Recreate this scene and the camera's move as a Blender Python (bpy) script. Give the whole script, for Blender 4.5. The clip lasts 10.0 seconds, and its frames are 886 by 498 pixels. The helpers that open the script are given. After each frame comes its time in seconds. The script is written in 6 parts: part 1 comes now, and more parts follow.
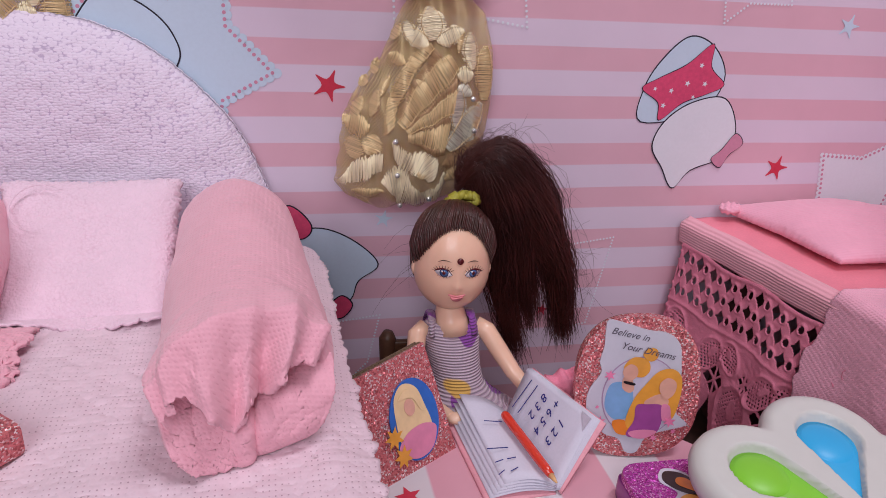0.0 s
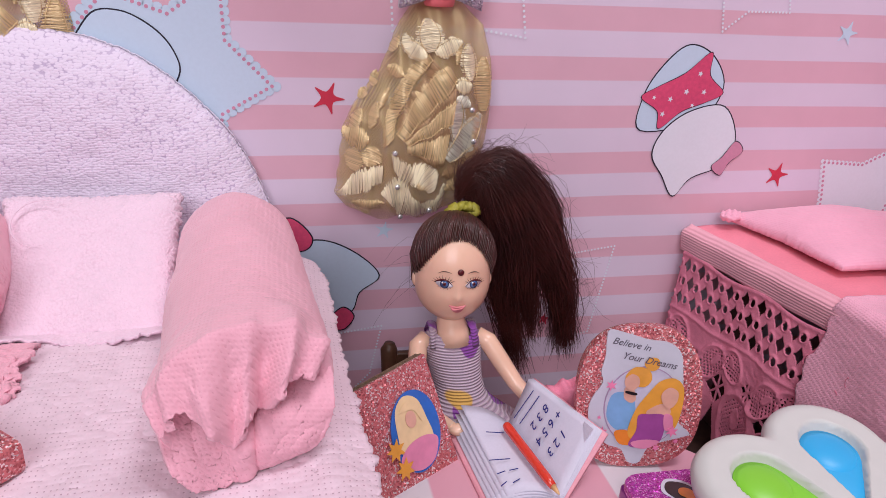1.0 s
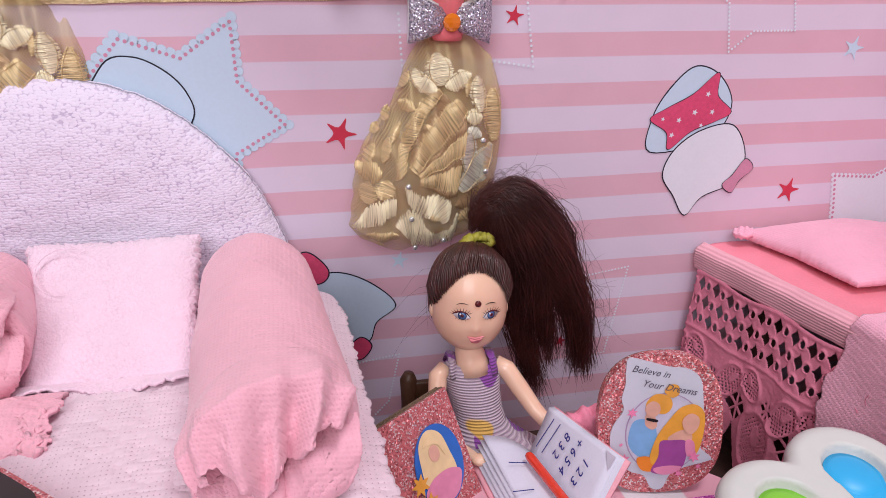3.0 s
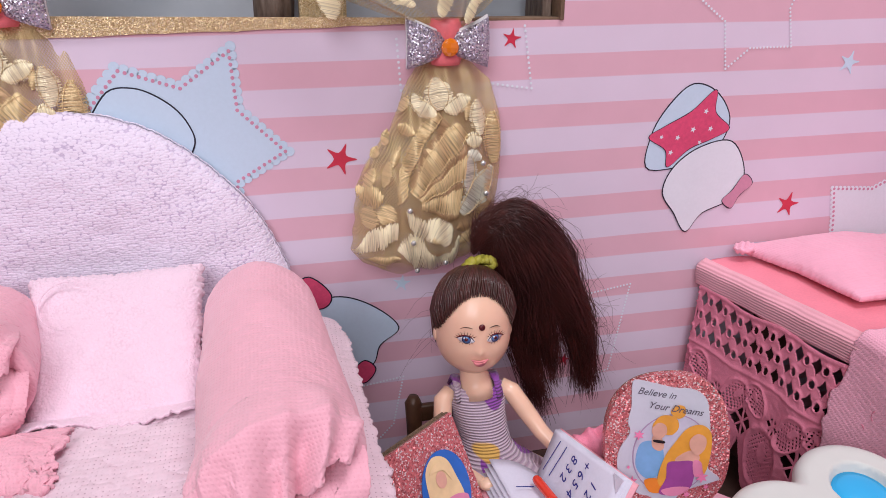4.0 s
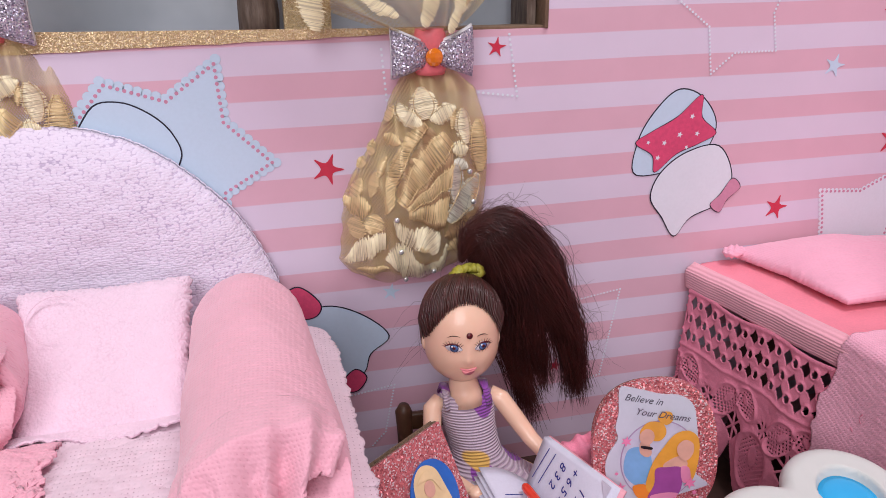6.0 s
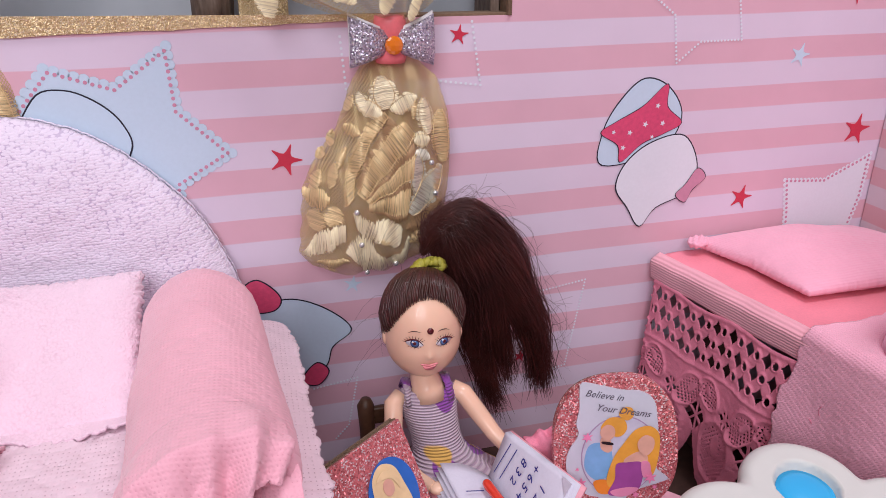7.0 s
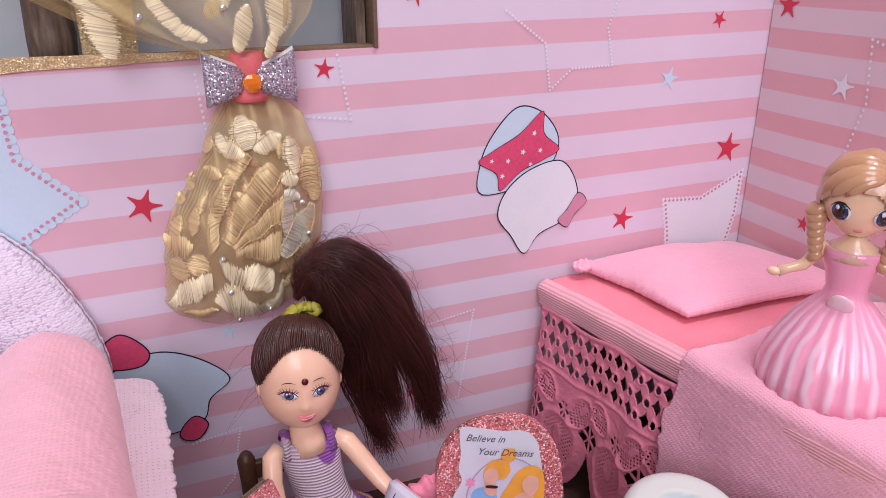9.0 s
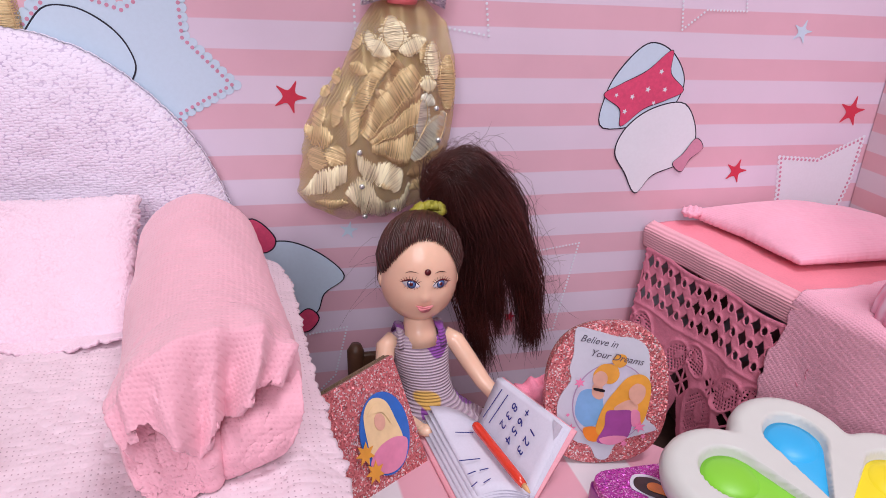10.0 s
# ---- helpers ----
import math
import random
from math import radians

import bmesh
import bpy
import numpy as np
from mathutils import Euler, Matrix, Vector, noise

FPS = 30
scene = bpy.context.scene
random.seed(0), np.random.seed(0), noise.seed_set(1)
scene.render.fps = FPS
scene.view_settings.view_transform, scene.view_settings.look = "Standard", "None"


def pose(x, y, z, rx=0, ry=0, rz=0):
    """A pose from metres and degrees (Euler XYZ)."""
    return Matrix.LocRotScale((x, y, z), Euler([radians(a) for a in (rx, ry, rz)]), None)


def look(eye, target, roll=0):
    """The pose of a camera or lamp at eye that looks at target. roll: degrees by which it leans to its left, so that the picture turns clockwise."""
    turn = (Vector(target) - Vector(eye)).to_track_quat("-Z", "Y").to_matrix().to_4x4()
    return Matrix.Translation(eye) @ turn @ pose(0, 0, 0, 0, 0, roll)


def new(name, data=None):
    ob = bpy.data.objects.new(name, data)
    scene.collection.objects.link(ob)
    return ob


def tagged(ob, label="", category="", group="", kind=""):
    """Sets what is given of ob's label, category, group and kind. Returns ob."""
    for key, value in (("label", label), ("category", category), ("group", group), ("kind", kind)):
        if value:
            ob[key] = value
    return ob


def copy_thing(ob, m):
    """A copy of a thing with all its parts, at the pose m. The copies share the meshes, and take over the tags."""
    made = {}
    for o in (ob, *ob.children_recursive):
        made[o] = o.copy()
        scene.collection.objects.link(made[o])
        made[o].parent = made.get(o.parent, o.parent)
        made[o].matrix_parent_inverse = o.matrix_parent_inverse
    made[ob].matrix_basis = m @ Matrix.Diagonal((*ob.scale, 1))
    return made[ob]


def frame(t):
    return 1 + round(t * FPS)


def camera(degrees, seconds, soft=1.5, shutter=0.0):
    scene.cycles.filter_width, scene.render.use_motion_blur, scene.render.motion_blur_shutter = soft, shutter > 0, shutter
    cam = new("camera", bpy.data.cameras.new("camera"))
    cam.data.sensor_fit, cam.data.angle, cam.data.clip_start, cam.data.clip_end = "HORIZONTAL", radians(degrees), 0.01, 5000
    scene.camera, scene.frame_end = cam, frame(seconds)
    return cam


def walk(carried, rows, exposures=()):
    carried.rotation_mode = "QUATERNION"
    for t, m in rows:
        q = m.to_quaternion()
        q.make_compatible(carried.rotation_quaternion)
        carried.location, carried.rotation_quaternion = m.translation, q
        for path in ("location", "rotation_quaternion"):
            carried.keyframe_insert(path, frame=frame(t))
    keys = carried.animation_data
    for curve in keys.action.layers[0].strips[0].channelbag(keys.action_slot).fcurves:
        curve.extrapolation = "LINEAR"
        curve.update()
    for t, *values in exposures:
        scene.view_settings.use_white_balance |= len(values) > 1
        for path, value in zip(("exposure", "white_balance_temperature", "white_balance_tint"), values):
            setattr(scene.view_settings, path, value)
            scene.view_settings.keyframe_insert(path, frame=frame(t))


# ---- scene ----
cam = camera(62.5, 10.0, 0.6)
PATH = [
    (0, (-0.018, -0.221, 0.161), (0.44, 1.561, -0.624), 4.1),
    (0.5, (-0.017, -0.221, 0.162), (0.435, 1.565, -0.616), 3.8),
    (1, (-0.017, -0.221, 0.162), (0.431, 1.571, -0.604), 3.4),
    (1.5, (-0.018, -0.221, 0.163), (0.427, 1.572, -0.603), 3.1),
    (2, (-0.019, -0.22, 0.163), (0.42, 1.575, -0.6), 2.8),
    (2.5, (-0.019, -0.22, 0.166), (0.411, 1.58, -0.594), 2.0),
    (4, (-0.02, -0.218, 0.173), (0.413, 1.595, -0.552), 0.1),
    (4.5, (-0.018, -0.218, 0.175), (0.414, 1.599, -0.539), -0.3),
    (5, (-0.016, -0.219, 0.177), (0.421, 1.602, -0.525), -0.6),
    (5.5, (-0.016, -0.219, 0.176), (0.418, 1.602, -0.527), -0.8),
    (6.8, (-0.017, -0.217, 0.174), (0.433, 1.577, -0.586), 0.2),
    (7, (-0.011, -0.215, 0.177), (0.481, 1.564, -0.593), 0.0),
    (7.5, (0.007, -0.205, 0.182), (0.686, 1.514, -0.584), -0.5),
    (8, (0.006, -0.206, 0.182), (0.741, 1.501, -0.557), -1.1),
    (8.5, (0.007, -0.207, 0.182), (0.724, 1.507, -0.558), -0.9),
    (9, (0.004, -0.21, 0.182), (0.706, 1.509, -0.562), -0.3),
    (9.5, (-0.008, -0.214, 0.167), (0.651, 1.526, -0.564), 1.6),
    (10, (-0.018, -0.219, 0.162), (0.532, 1.543, -0.605), 3.9),
]
walk(cam, [(t, look(eye, target, roll)) for t, eye, target, roll in PATH], [(0, -0.48, 6500, 10), (0.3, -0.36, 6500, 10), (0.9, -0.22, 6500, 10), (2.0, -0.17, 6500, 8), (2.5, -0.14, 6500, 6), (4.5, -0.10, 6500, 6), (7.0, -0.13, 6500, 8), (7.5, -0.12, 6500, 10), (9.0, -0.02, 6500, 10), (9.5, 0.11, 6500, 7), (10, -0.08, 6500, 9)])

# ---- world and light ----
world = bpy.data.worlds.new("room_light")
scene.world = world
world.use_nodes = True
wbg = world.node_tree.nodes["Background"]
wbg.inputs[0].default_value = (0.95, 0.92, 1.0, 1)
wbg.inputs[1].default_value = 0.27


def area_lamp(name, eye, target, w, h, watts, colour):
    d = bpy.data.lights.new(name, "AREA")
    d.shape, d.size, d.size_y, d.energy, d.color = "RECTANGLE", w, h, watts, colour
    ob = new(name, d)
    ob.matrix_world = look(eye, target)
    return ob


# a room window behind the camera and a ceiling panel above the toy room
area_lamp("room_window_light", (-0.42, -1.15, 0.85), (0.05, 0, 0.06), 0.8, 0.8, 13.2, (1.0, 0.945, 1.05))
area_lamp("ceiling_panel_light", (0.25, -0.35, 1.25), (0.05, -0.05, 0.05), 0.5, 0.25, 8.6, (1.0, 0.945, 1.04))


# ---- materials ----
class Nodes:
    """Short hand for building node trees."""

    def __init__(self, name, rough=0.8, metal=0.0):
        self.m = bpy.data.materials.new(name)
        self.m.use_nodes = True
        self.t = self.m.node_tree
        self.b = self.t.nodes["Principled BSDF"]
        self.out = self.t.nodes["Material Output"]
        self.b.inputs["Roughness"].default_value = rough
        self.b.inputs["Metallic"].default_value = metal

    def node(self, kind, **props):
        n = self.t.nodes.new("ShaderNode" + kind)
        for k, v in props.items():
            setattr(n, k, v)
        return n

    def link(self, a, b):
        self.t.links.new(a, b)

    def feed(self, socket, v):
        if isinstance(v, bpy.types.NodeSocket):
            self.link(v, socket)
        else:
            socket.default_value = v

    def math(self, op, a, b=0.0, c=0.0):
        n = self.node("Math", operation=op)
        for k, v in enumerate((a, b, c)):
            self.feed(n.inputs[k], v)
        return n.outputs[0]

    def coords(self, which="Object"):
        return self.node("TexCoord").outputs[which]

    def position(self):
        return self.node("NewGeometry").outputs["Position"]

    def noise(self, vec, scale, detail=3.0, rough=0.55):
        n = self.node("TexNoise")
        self.link(vec, n.inputs["Vector"])
        n.inputs["Scale"].default_value, n.inputs["Detail"].default_value, n.inputs["Roughness"].default_value = scale, detail, rough
        return n.outputs["Fac"]

    def voronoi(self, vec, scale, feature="F1", out="Distance"):
        n = self.node("TexVoronoi", feature=feature)
        self.link(vec, n.inputs["Vector"])
        n.inputs["Scale"].default_value = scale
        return n.outputs[out]

    def ramp(self, fac, *stops):
        n = self.node("ValToRGB")
        e = n.color_ramp.elements
        while len(e) < len(stops):
            e.new(0.5)
        for k, (p, c) in enumerate(stops):
            e[k].position = p
            e[k].color = (*c, 1) if len(c) == 3 else c
        self.link(fac, n.inputs[0])
        return n.outputs[0]

    def mix(self, fac, a, b, blend="MIX"):
        n = self.node("Mix", data_type="RGBA", blend_type=blend)
        self.feed(n.inputs[0], fac)
        self.feed(n.inputs[6], (*a, 1) if isinstance(a, tuple) and len(a) == 3 else a)
        self.feed(n.inputs[7], (*b, 1) if isinstance(b, tuple) and len(b) == 3 else b)
        return n.outputs[2]

    def bump(self, height, distance, strength=1.0, normal=None):
        n = self.node("Bump")
        n.inputs["Strength"].default_value, n.inputs["Distance"].default_value = strength, distance
        self.link(height, n.inputs["Height"])
        if normal is not None:
            self.link(normal, n.inputs["Normal"])
        return n.outputs[0]

    def base(self, v):
        self.feed(self.b.inputs["Base Color"], (*v, 1) if isinstance(v, tuple) and len(v) == 3 else v)
        return self

    def normal(self, v):
        self.link(v, self.b.inputs["Normal"])
        return self

    def sheen(self, w, rough=0.5, tint=(1, 1, 1)):
        self.b.inputs["Sheen Weight"].default_value = w
        self.b.inputs["Sheen Roughness"].default_value = rough
        self.b.inputs["Sheen Tint"].default_value = (*tint, 1)
        return self


def shade(c, k):
    return tuple(min(1.0, v * k) for v in c)


def plain(name, colour, rough=0.6, metal=0.0, grain=900.0, depth=0.00004, vary=0.06, coat=0.0, sss=0.0):
    n = Nodes(name, rough, metal)
    p = n.coords()
    f = n.noise(p, grain, 3)
    g = n.noise(p, grain * 0.06, 2)
    fac = n.math("ADD", n.math("MULTIPLY", f, 0.5), n.math("MULTIPLY", g, 0.5))
    n.base(n.ramp(fac, (0.3, shade(colour, 1 - 2 * vary)), (0.7, shade(colour, 1 + vary))))
    if depth:
        n.normal(n.bump(f, depth))
    n.b.inputs["Coat Weight"].default_value = coat
    n.b.inputs["Coat Roughness"].default_value = 0.12
    if sss:
        n.b.inputs["Subsurface Weight"].default_value = sss
        n.b.inputs["Subsurface Radius"].default_value = (0.004, 0.002, 0.0015)
        n.b.inputs["Subsurface Scale"].default_value = 1.0
    return n.m


def terry(name, colour, pit, loop=1300.0, pit_amount=0.35, depth=0.0004):
    """Looped towelling: lumpy loops, dark pits between them and worn, thin patches."""
    n = Nodes(name, 0.95)
    p = n.coords()
    warp = n.node("MixRGB", blend_type="ADD")
    nz = n.node("TexNoise")
    nz.inputs["Scale"].default_value = 250
    n.link(p, nz.inputs["Vector"])
    warp.inputs[0].default_value = 0.0012
    n.link(p, warp.inputs[1])
    n.link(nz.outputs["Color"], warp.inputs[2])
    v = n.voronoi(warp.outputs[0], loop)
    fine = n.noise(p, loop * 3, 2)
    broad = n.noise(p, 70, 3)
    pits = n.math("MULTIPLY", n.ramp(v, (0.45, (0, 0, 0)), (0.85, (1, 1, 1))), n.ramp(broad, (0.42, (0.1, 0.1, 0.1)), (0.62, (1, 1, 1))))
    col = n.mix(n.noise(p, 160, 3), shade(colour, 0.93), shade(colour, 1.05))
    n.base(n.mix(n.math("MULTIPLY", pits, pit_amount), col, pit))
    h = n.math("ADD", n.math("MULTIPLY", v, -1.0), n.math("MULTIPLY", fine, 0.5))
    n.normal(n.bump(h, depth, 0.9))
    n.sheen(0.35, 0.6)
    return n.m


def woven(name, colour, pit, pitch=0.00085, ribs=False, depth=0.0003, pits=0.5, rise=0.8):
    """Open weave or knit, with rows of stitches and small dark holes."""
    n = Nodes(name, 0.92)
    p = n.coords()
    sep = n.node("SeparateXYZ")
    n.link(p, sep.inputs[0])
    k = 2 * math.pi / pitch
    wob = n.math("MULTIPLY", n.noise(p, 120, 2), 2.6)
    sx = n.math("SINE", n.math("ADD", n.math("MULTIPLY", n.math("ADD", sep.outputs[0], n.math("MULTIPLY", sep.outputs[2], 0.35)), k), wob))
    sy = n.math("SINE", n.math("ADD", n.math("MULTIPLY", n.math("ADD", sep.outputs[1], n.math("MULTIPLY", sep.outputs[2], rise)), k * 0.8), wob))
    spot = n.math("MULTIPLY", n.math("MULTIPLY", n.math("ADD", sx, 1.0), n.math("ADD", sy, 1.0)), 0.25)
    h = sy if ribs else n.math("MULTIPLY", spot, -1.0)
    fine = n.noise(p, 2600, 2)
    broad = n.noise(p, 85, 3)
    hole = n.math("MULTIPLY", n.ramp(spot, (0.74, (0, 0, 0)), (0.92, (1, 1, 1))), n.ramp(n.noise(p, 330, 2), (0.41, (0, 0, 0)), (0.54, (1, 1, 1))))
    col = n.mix(broad, shade(colour, 0.9), shade(colour, 1.07))
    n.base(n.mix(n.math("MULTIPLY", hole, pits), col, pit))
    n.normal(n.bump(n.math("ADD", h, n.math("MULTIPLY", fine, 0.8)), depth, 0.8))
    n.sheen(0.3, 0.6)
    return n.m


def looped_rows(name, colour, pit, scale=900.0, depth=0.00025, amount=0.7):
    """Flat towelling in level rows of loops; the short dashes of shade between them are painted into the colour."""
    n = Nodes(name, 0.95)
    p = n.coords()
    mp = n.node("Mapping")
    mp.inputs["Scale"].default_value = (0.72, 0.15, 1.2)
    n.link(p, mp.inputs[0])
    vor = n.node("TexVoronoi", feature="F1")
    n.link(mp.outputs[0], vor.inputs["Vector"])
    vor.inputs["Scale"].default_value, vor.inputs["Randomness"].default_value = scale, 0.72
    d = vor.outputs["Distance"]
    broad = n.noise(p, 60, 3)
    loop_shade = n.math("MULTIPLY", n.ramp(d, (0.60, (0, 0, 0)), (0.76, (1, 1, 1))), n.ramp(broad, (0.36, (0.45, 0.45, 0.45)), (0.62, (1, 1, 1))))
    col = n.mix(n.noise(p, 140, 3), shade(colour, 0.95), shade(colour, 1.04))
    n.base(n.mix(n.math("MULTIPLY", loop_shade, amount), col, pit))
    n.normal(n.bump(n.math("SUBTRACT", n.math("MULTIPLY", n.noise(p, 3200, 2), 0.4), d), depth, 0.8))
    n.sheen(0.3, 0.6)
    return n.m


def gown_painted_shine():
    """Pearly pink plastic, its highlights painted as paler streaks running down each flute."""
    n = Nodes("pearly_gown_painted_shine", 0.28)
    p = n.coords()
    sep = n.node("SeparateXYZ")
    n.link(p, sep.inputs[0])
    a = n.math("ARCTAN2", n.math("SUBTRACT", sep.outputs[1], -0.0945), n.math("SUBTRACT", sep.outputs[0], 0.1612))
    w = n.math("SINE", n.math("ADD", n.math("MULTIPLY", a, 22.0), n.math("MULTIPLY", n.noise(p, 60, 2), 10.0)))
    # highlights put into the colour: pale bands on the flutes, faint above the waist
    painted_shine = n.ramp(n.math("MULTIPLY_ADD", w, 0.5, 0.5), (0.42, (0, 0, 0)), (0.95, (1, 1, 1)))
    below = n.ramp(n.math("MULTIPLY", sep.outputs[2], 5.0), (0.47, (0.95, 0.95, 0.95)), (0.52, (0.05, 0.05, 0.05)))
    n.base(n.mix(n.math("MULTIPLY", painted_shine, below), (0.90, 0.36, 0.52), (0.90, 0.62, 0.74)))
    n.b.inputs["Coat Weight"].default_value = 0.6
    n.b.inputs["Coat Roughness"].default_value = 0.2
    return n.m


def glitter(name, colour, bright, dark, cell=2600.0, metal=0.55, spread=1.3):
    """Fine flakes, each tipped its own way and of its own brightness."""
    n = Nodes(name, 0.28, metal)
    p = n.coords()
    c = n.voronoi(p, cell, "F1", "Color")
    sep = n.node("SeparateColor")
    n.link(c, sep.inputs[0])
    n.base(n.ramp(sep.outputs[0], (0.0, dark), (0.35, colour), (0.78, colour), (0.95, bright)))
    off = n.node("VectorMath", operation="SUBTRACT")
    n.link(c, off.inputs[0])
    off.inputs[1].default_value = (0.5, 0.5, 0.5)
    sc = n.node("VectorMath", operation="SCALE")
    n.link(off.outputs[0], sc.inputs[0])
    sc.inputs["Scale"].default_value = spread
    add = n.node("VectorMath", operation="ADD")
    n.link(n.node("NewGeometry").outputs["Normal"], add.inputs[0])
    n.link(sc.outputs[0], add.inputs[1])
    nor = n.node("VectorMath", operation="NORMALIZE")
    n.link(add.outputs[0], nor.inputs[0])
    n.normal(nor.outputs[0])
    return n.m


PINK_PART = 0.47


def striped_paper(name, pink, light, top, slope=0.0, PITCH=0.0156, up=2):
    """Printed wallpaper: level stripes, slightly glossy, with faint creases."""
    n = Nodes(name, 0.42)
    p = n.position()
    sep = n.node("SeparateXYZ")
    n.link(p, sep.inputs[0])
    z = n.math("SUBTRACT", sep.outputs[up], n.math("MULTIPLY", sep.outputs[0], slope))
    z = n.math("ADD", z, n.math("MULTIPLY", n.noise(p, 14, 1), 0.0012))
    fr = n.math("FRACT", n.math("DIVIDE", n.math("SUBTRACT", top + 40 * PITCH, z), PITCH))
    band = n.ramp(fr, (0.0, (1, 1, 1)), (PINK_PART - 0.012, (1, 1, 1)), (PINK_PART + 0.012, (0, 0, 0)), (0.985, (0, 0, 0)), (1.0, (1, 1, 1)))
    mottled = n.noise(p, 60, 4)
    a = n.mix(mottled, shade(pink, 0.93), shade(pink, 1.06))
    b = n.mix(mottled, shade(light, 0.96), shade(light, 1.03))
    n.base(n.mix(band, b, a))
    n.normal(n.bump(n.math("ADD", n.noise(p, 26, 2), n.math("MULTIPLY", n.noise(p, 900, 2), 0.02)), 0.0012, 0.6))
    return n.m


M = {}
M["paper_back"] = striped_paper("striped_wallpaper", (0.74, 0.45, 0.535), (0.74, 0.635, 0.76), 0.1475, 0.006)
M["paper_side"] = striped_paper("striped_wallpaper_side", (0.72, 0.42, 0.46), (0.72, 0.61, 0.66), 0.1582, 0.0, 0.0146)
M["paper_table"] = striped_paper("striped_table_paper", (0.70, 0.36, 0.43), (0.70, 0.66, 0.69), 0.0340, 0.0, 0.031, 0)
M["cardboard"] = plain("brown_cardboard", (0.20, 0.13, 0.08), 0.85, grain=700, depth=0.0002, vary=0.2)
M["floor"] = plain("dark_floor", (0.07, 0.035, 0.025), 0.6, grain=300, vary=0.25)
M["print_blue"] = plain("print_pale_blue", (0.58, 0.73, 0.86), 0.42, depth=0, vary=0.02)
M["print_white"] = plain("print_white", (0.78, 0.81, 0.88), 0.42, depth=0, vary=0.02)
M["print_navy"] = plain("print_navy", (0.012, 0.012, 0.03), 0.42, depth=0)
M["print_red"] = plain("print_red", (0.62, 0.035, 0.075), 0.42, depth=0)
M["print_crimson"] = plain("print_crimson", (0.75, 0.08, 0.19), 0.42, depth=0, vary=0.1)
M["print_rose"] = plain("print_rose", (0.64, 0.28, 0.40), 0.42, depth=0)
# second colour: lilac shade painted between the headboard's loops
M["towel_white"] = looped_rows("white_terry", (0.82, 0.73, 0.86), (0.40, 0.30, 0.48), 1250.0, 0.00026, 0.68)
M["towel_sheet"] = woven("white_sheet_weave", (0.79, 0.62, 0.69), (0.42, 0.26, 0.32), 0.0011, depth=0.00006, pits=0.85)
M["towel_pale"] = terry("pale_pink_terry", (0.88, 0.66, 0.77), (0.60, 0.32, 0.42), 1500, 0.25, 0.00022)
M["towel_pink"] = woven("pink_towel_weave", (0.87, 0.44, 0.53), (0.60, 0.16, 0.25), 0.00085, depth=0.00010, pits=0.32)
M["knit_pink"] = woven("pink_knit", (0.88, 0.42, 0.54), (0.55, 0.14, 0.22), 0.00072, depth=0.00014, pits=0.35)
M["knit_rib"] = woven("pink_rib_knit", (0.86, 0.40, 0.52), (0.5, 0.1, 0.18), 0.0010, ribs=True, depth=0.00004, pits=0.0)
M["satin"] = plain("coral_satin", (0.88, 0.27, 0.34), 0.45, grain=1500, depth=0.00006, vary=0.05)
M["grosgrain"] = woven("ribbed_ribbon", (0.85, 0.40, 0.47), (0.4, 0.1, 0.15), 0.0300, ribs=True, depth=0.00012, pits=0.0, rise=40.0)
M["lace"] = plain("pink_cotton_lace", (0.83, 0.26, 0.37), 0.9, grain=2600, depth=0.00016, vary=0.08)
M["bed_board"] = plain("bed_board", (0.10, 0.05, 0.04), 0.8, grain=400)
M["skin"] = plain("vinyl_skin", (0.84, 0.54, 0.38), 0.38, grain=300, depth=0, vary=0.02, coat=0.3, sss=0.12)
M["skin_b"] = plain("vinyl_skin_warm", (0.93, 0.62, 0.42), 0.25, grain=300, depth=0, vary=0.02, coat=0.6, sss=0.15)
M["hair"] = plain("dark_brown_nylon_hair", (0.080, 0.020, 0.016), 0.36, grain=1500, depth=0.0001, vary=0.4)
M["hair_top"] = plain("brown_hair_cap", (0.055, 0.018, 0.012), 0.48, grain=1500, depth=0.0001, vary=0.3)
M["hair_b"] = plain("moulded_blond_hair", (0.56, 0.31, 0.17), 0.28, grain=200, depth=0.0002, vary=0.06, coat=0.6)
M["gown"] = gown_painted_shine()
M["gown_light"] = plain("pearly_pale_gown", (0.92, 0.62, 0.72), 0.22, grain=200, depth=0, vary=0.04, coat=0.8)
M["lips"] = plain("lip_paint", (0.80, 0.27, 0.29), 0.35, depth=0)
M["eye_dark"] = plain("eye_paint", (0.02, 0.035, 0.11), 0.15, depth=0, coat=0.8)
M["iris"] = plain("blue_iris_paint", (0.10, 0.22, 0.50), 0.15, depth=0, coat=0.8, grain=4000, vary=0.3)
M["eye_white"] = plain("eye_white_paint", (0.85, 0.85, 0.88), 0.2, depth=0)
M["maroon"] = plain("maroon_paint", (0.10, 0.008, 0.012), 0.3, depth=0)
M["tie"] = plain("olive_hair_tie", (0.36, 0.33, 0.035), 0.6, grain=1500, depth=0.0001, vary=0.2)
M["chair_wood"] = plain("brown_chair", (0.10, 0.045, 0.02), 0.45, grain=500, vary=0.2)
M["glitter_pink"] = glitter("rose_glitter_foam", (0.66, 0.19, 0.20), (1.0, 0.88, 0.86), (0.34, 0.06, 0.07), 2700, 0.35, 1.0)
M["glitter_gold"] = glitter("gold_glitter_paper", (0.66, 0.50, 0.26), (1.0, 0.92, 0.70), (0.42, 0.29, 0.12), 5200, 0.4, 1.0)
M["glitter_silver"] = glitter("silver_glitter_foam", (0.52, 0.48, 0.58), (1.0, 1.0, 1.0), (0.16, 0.14, 0.21), 3000, 0.55)
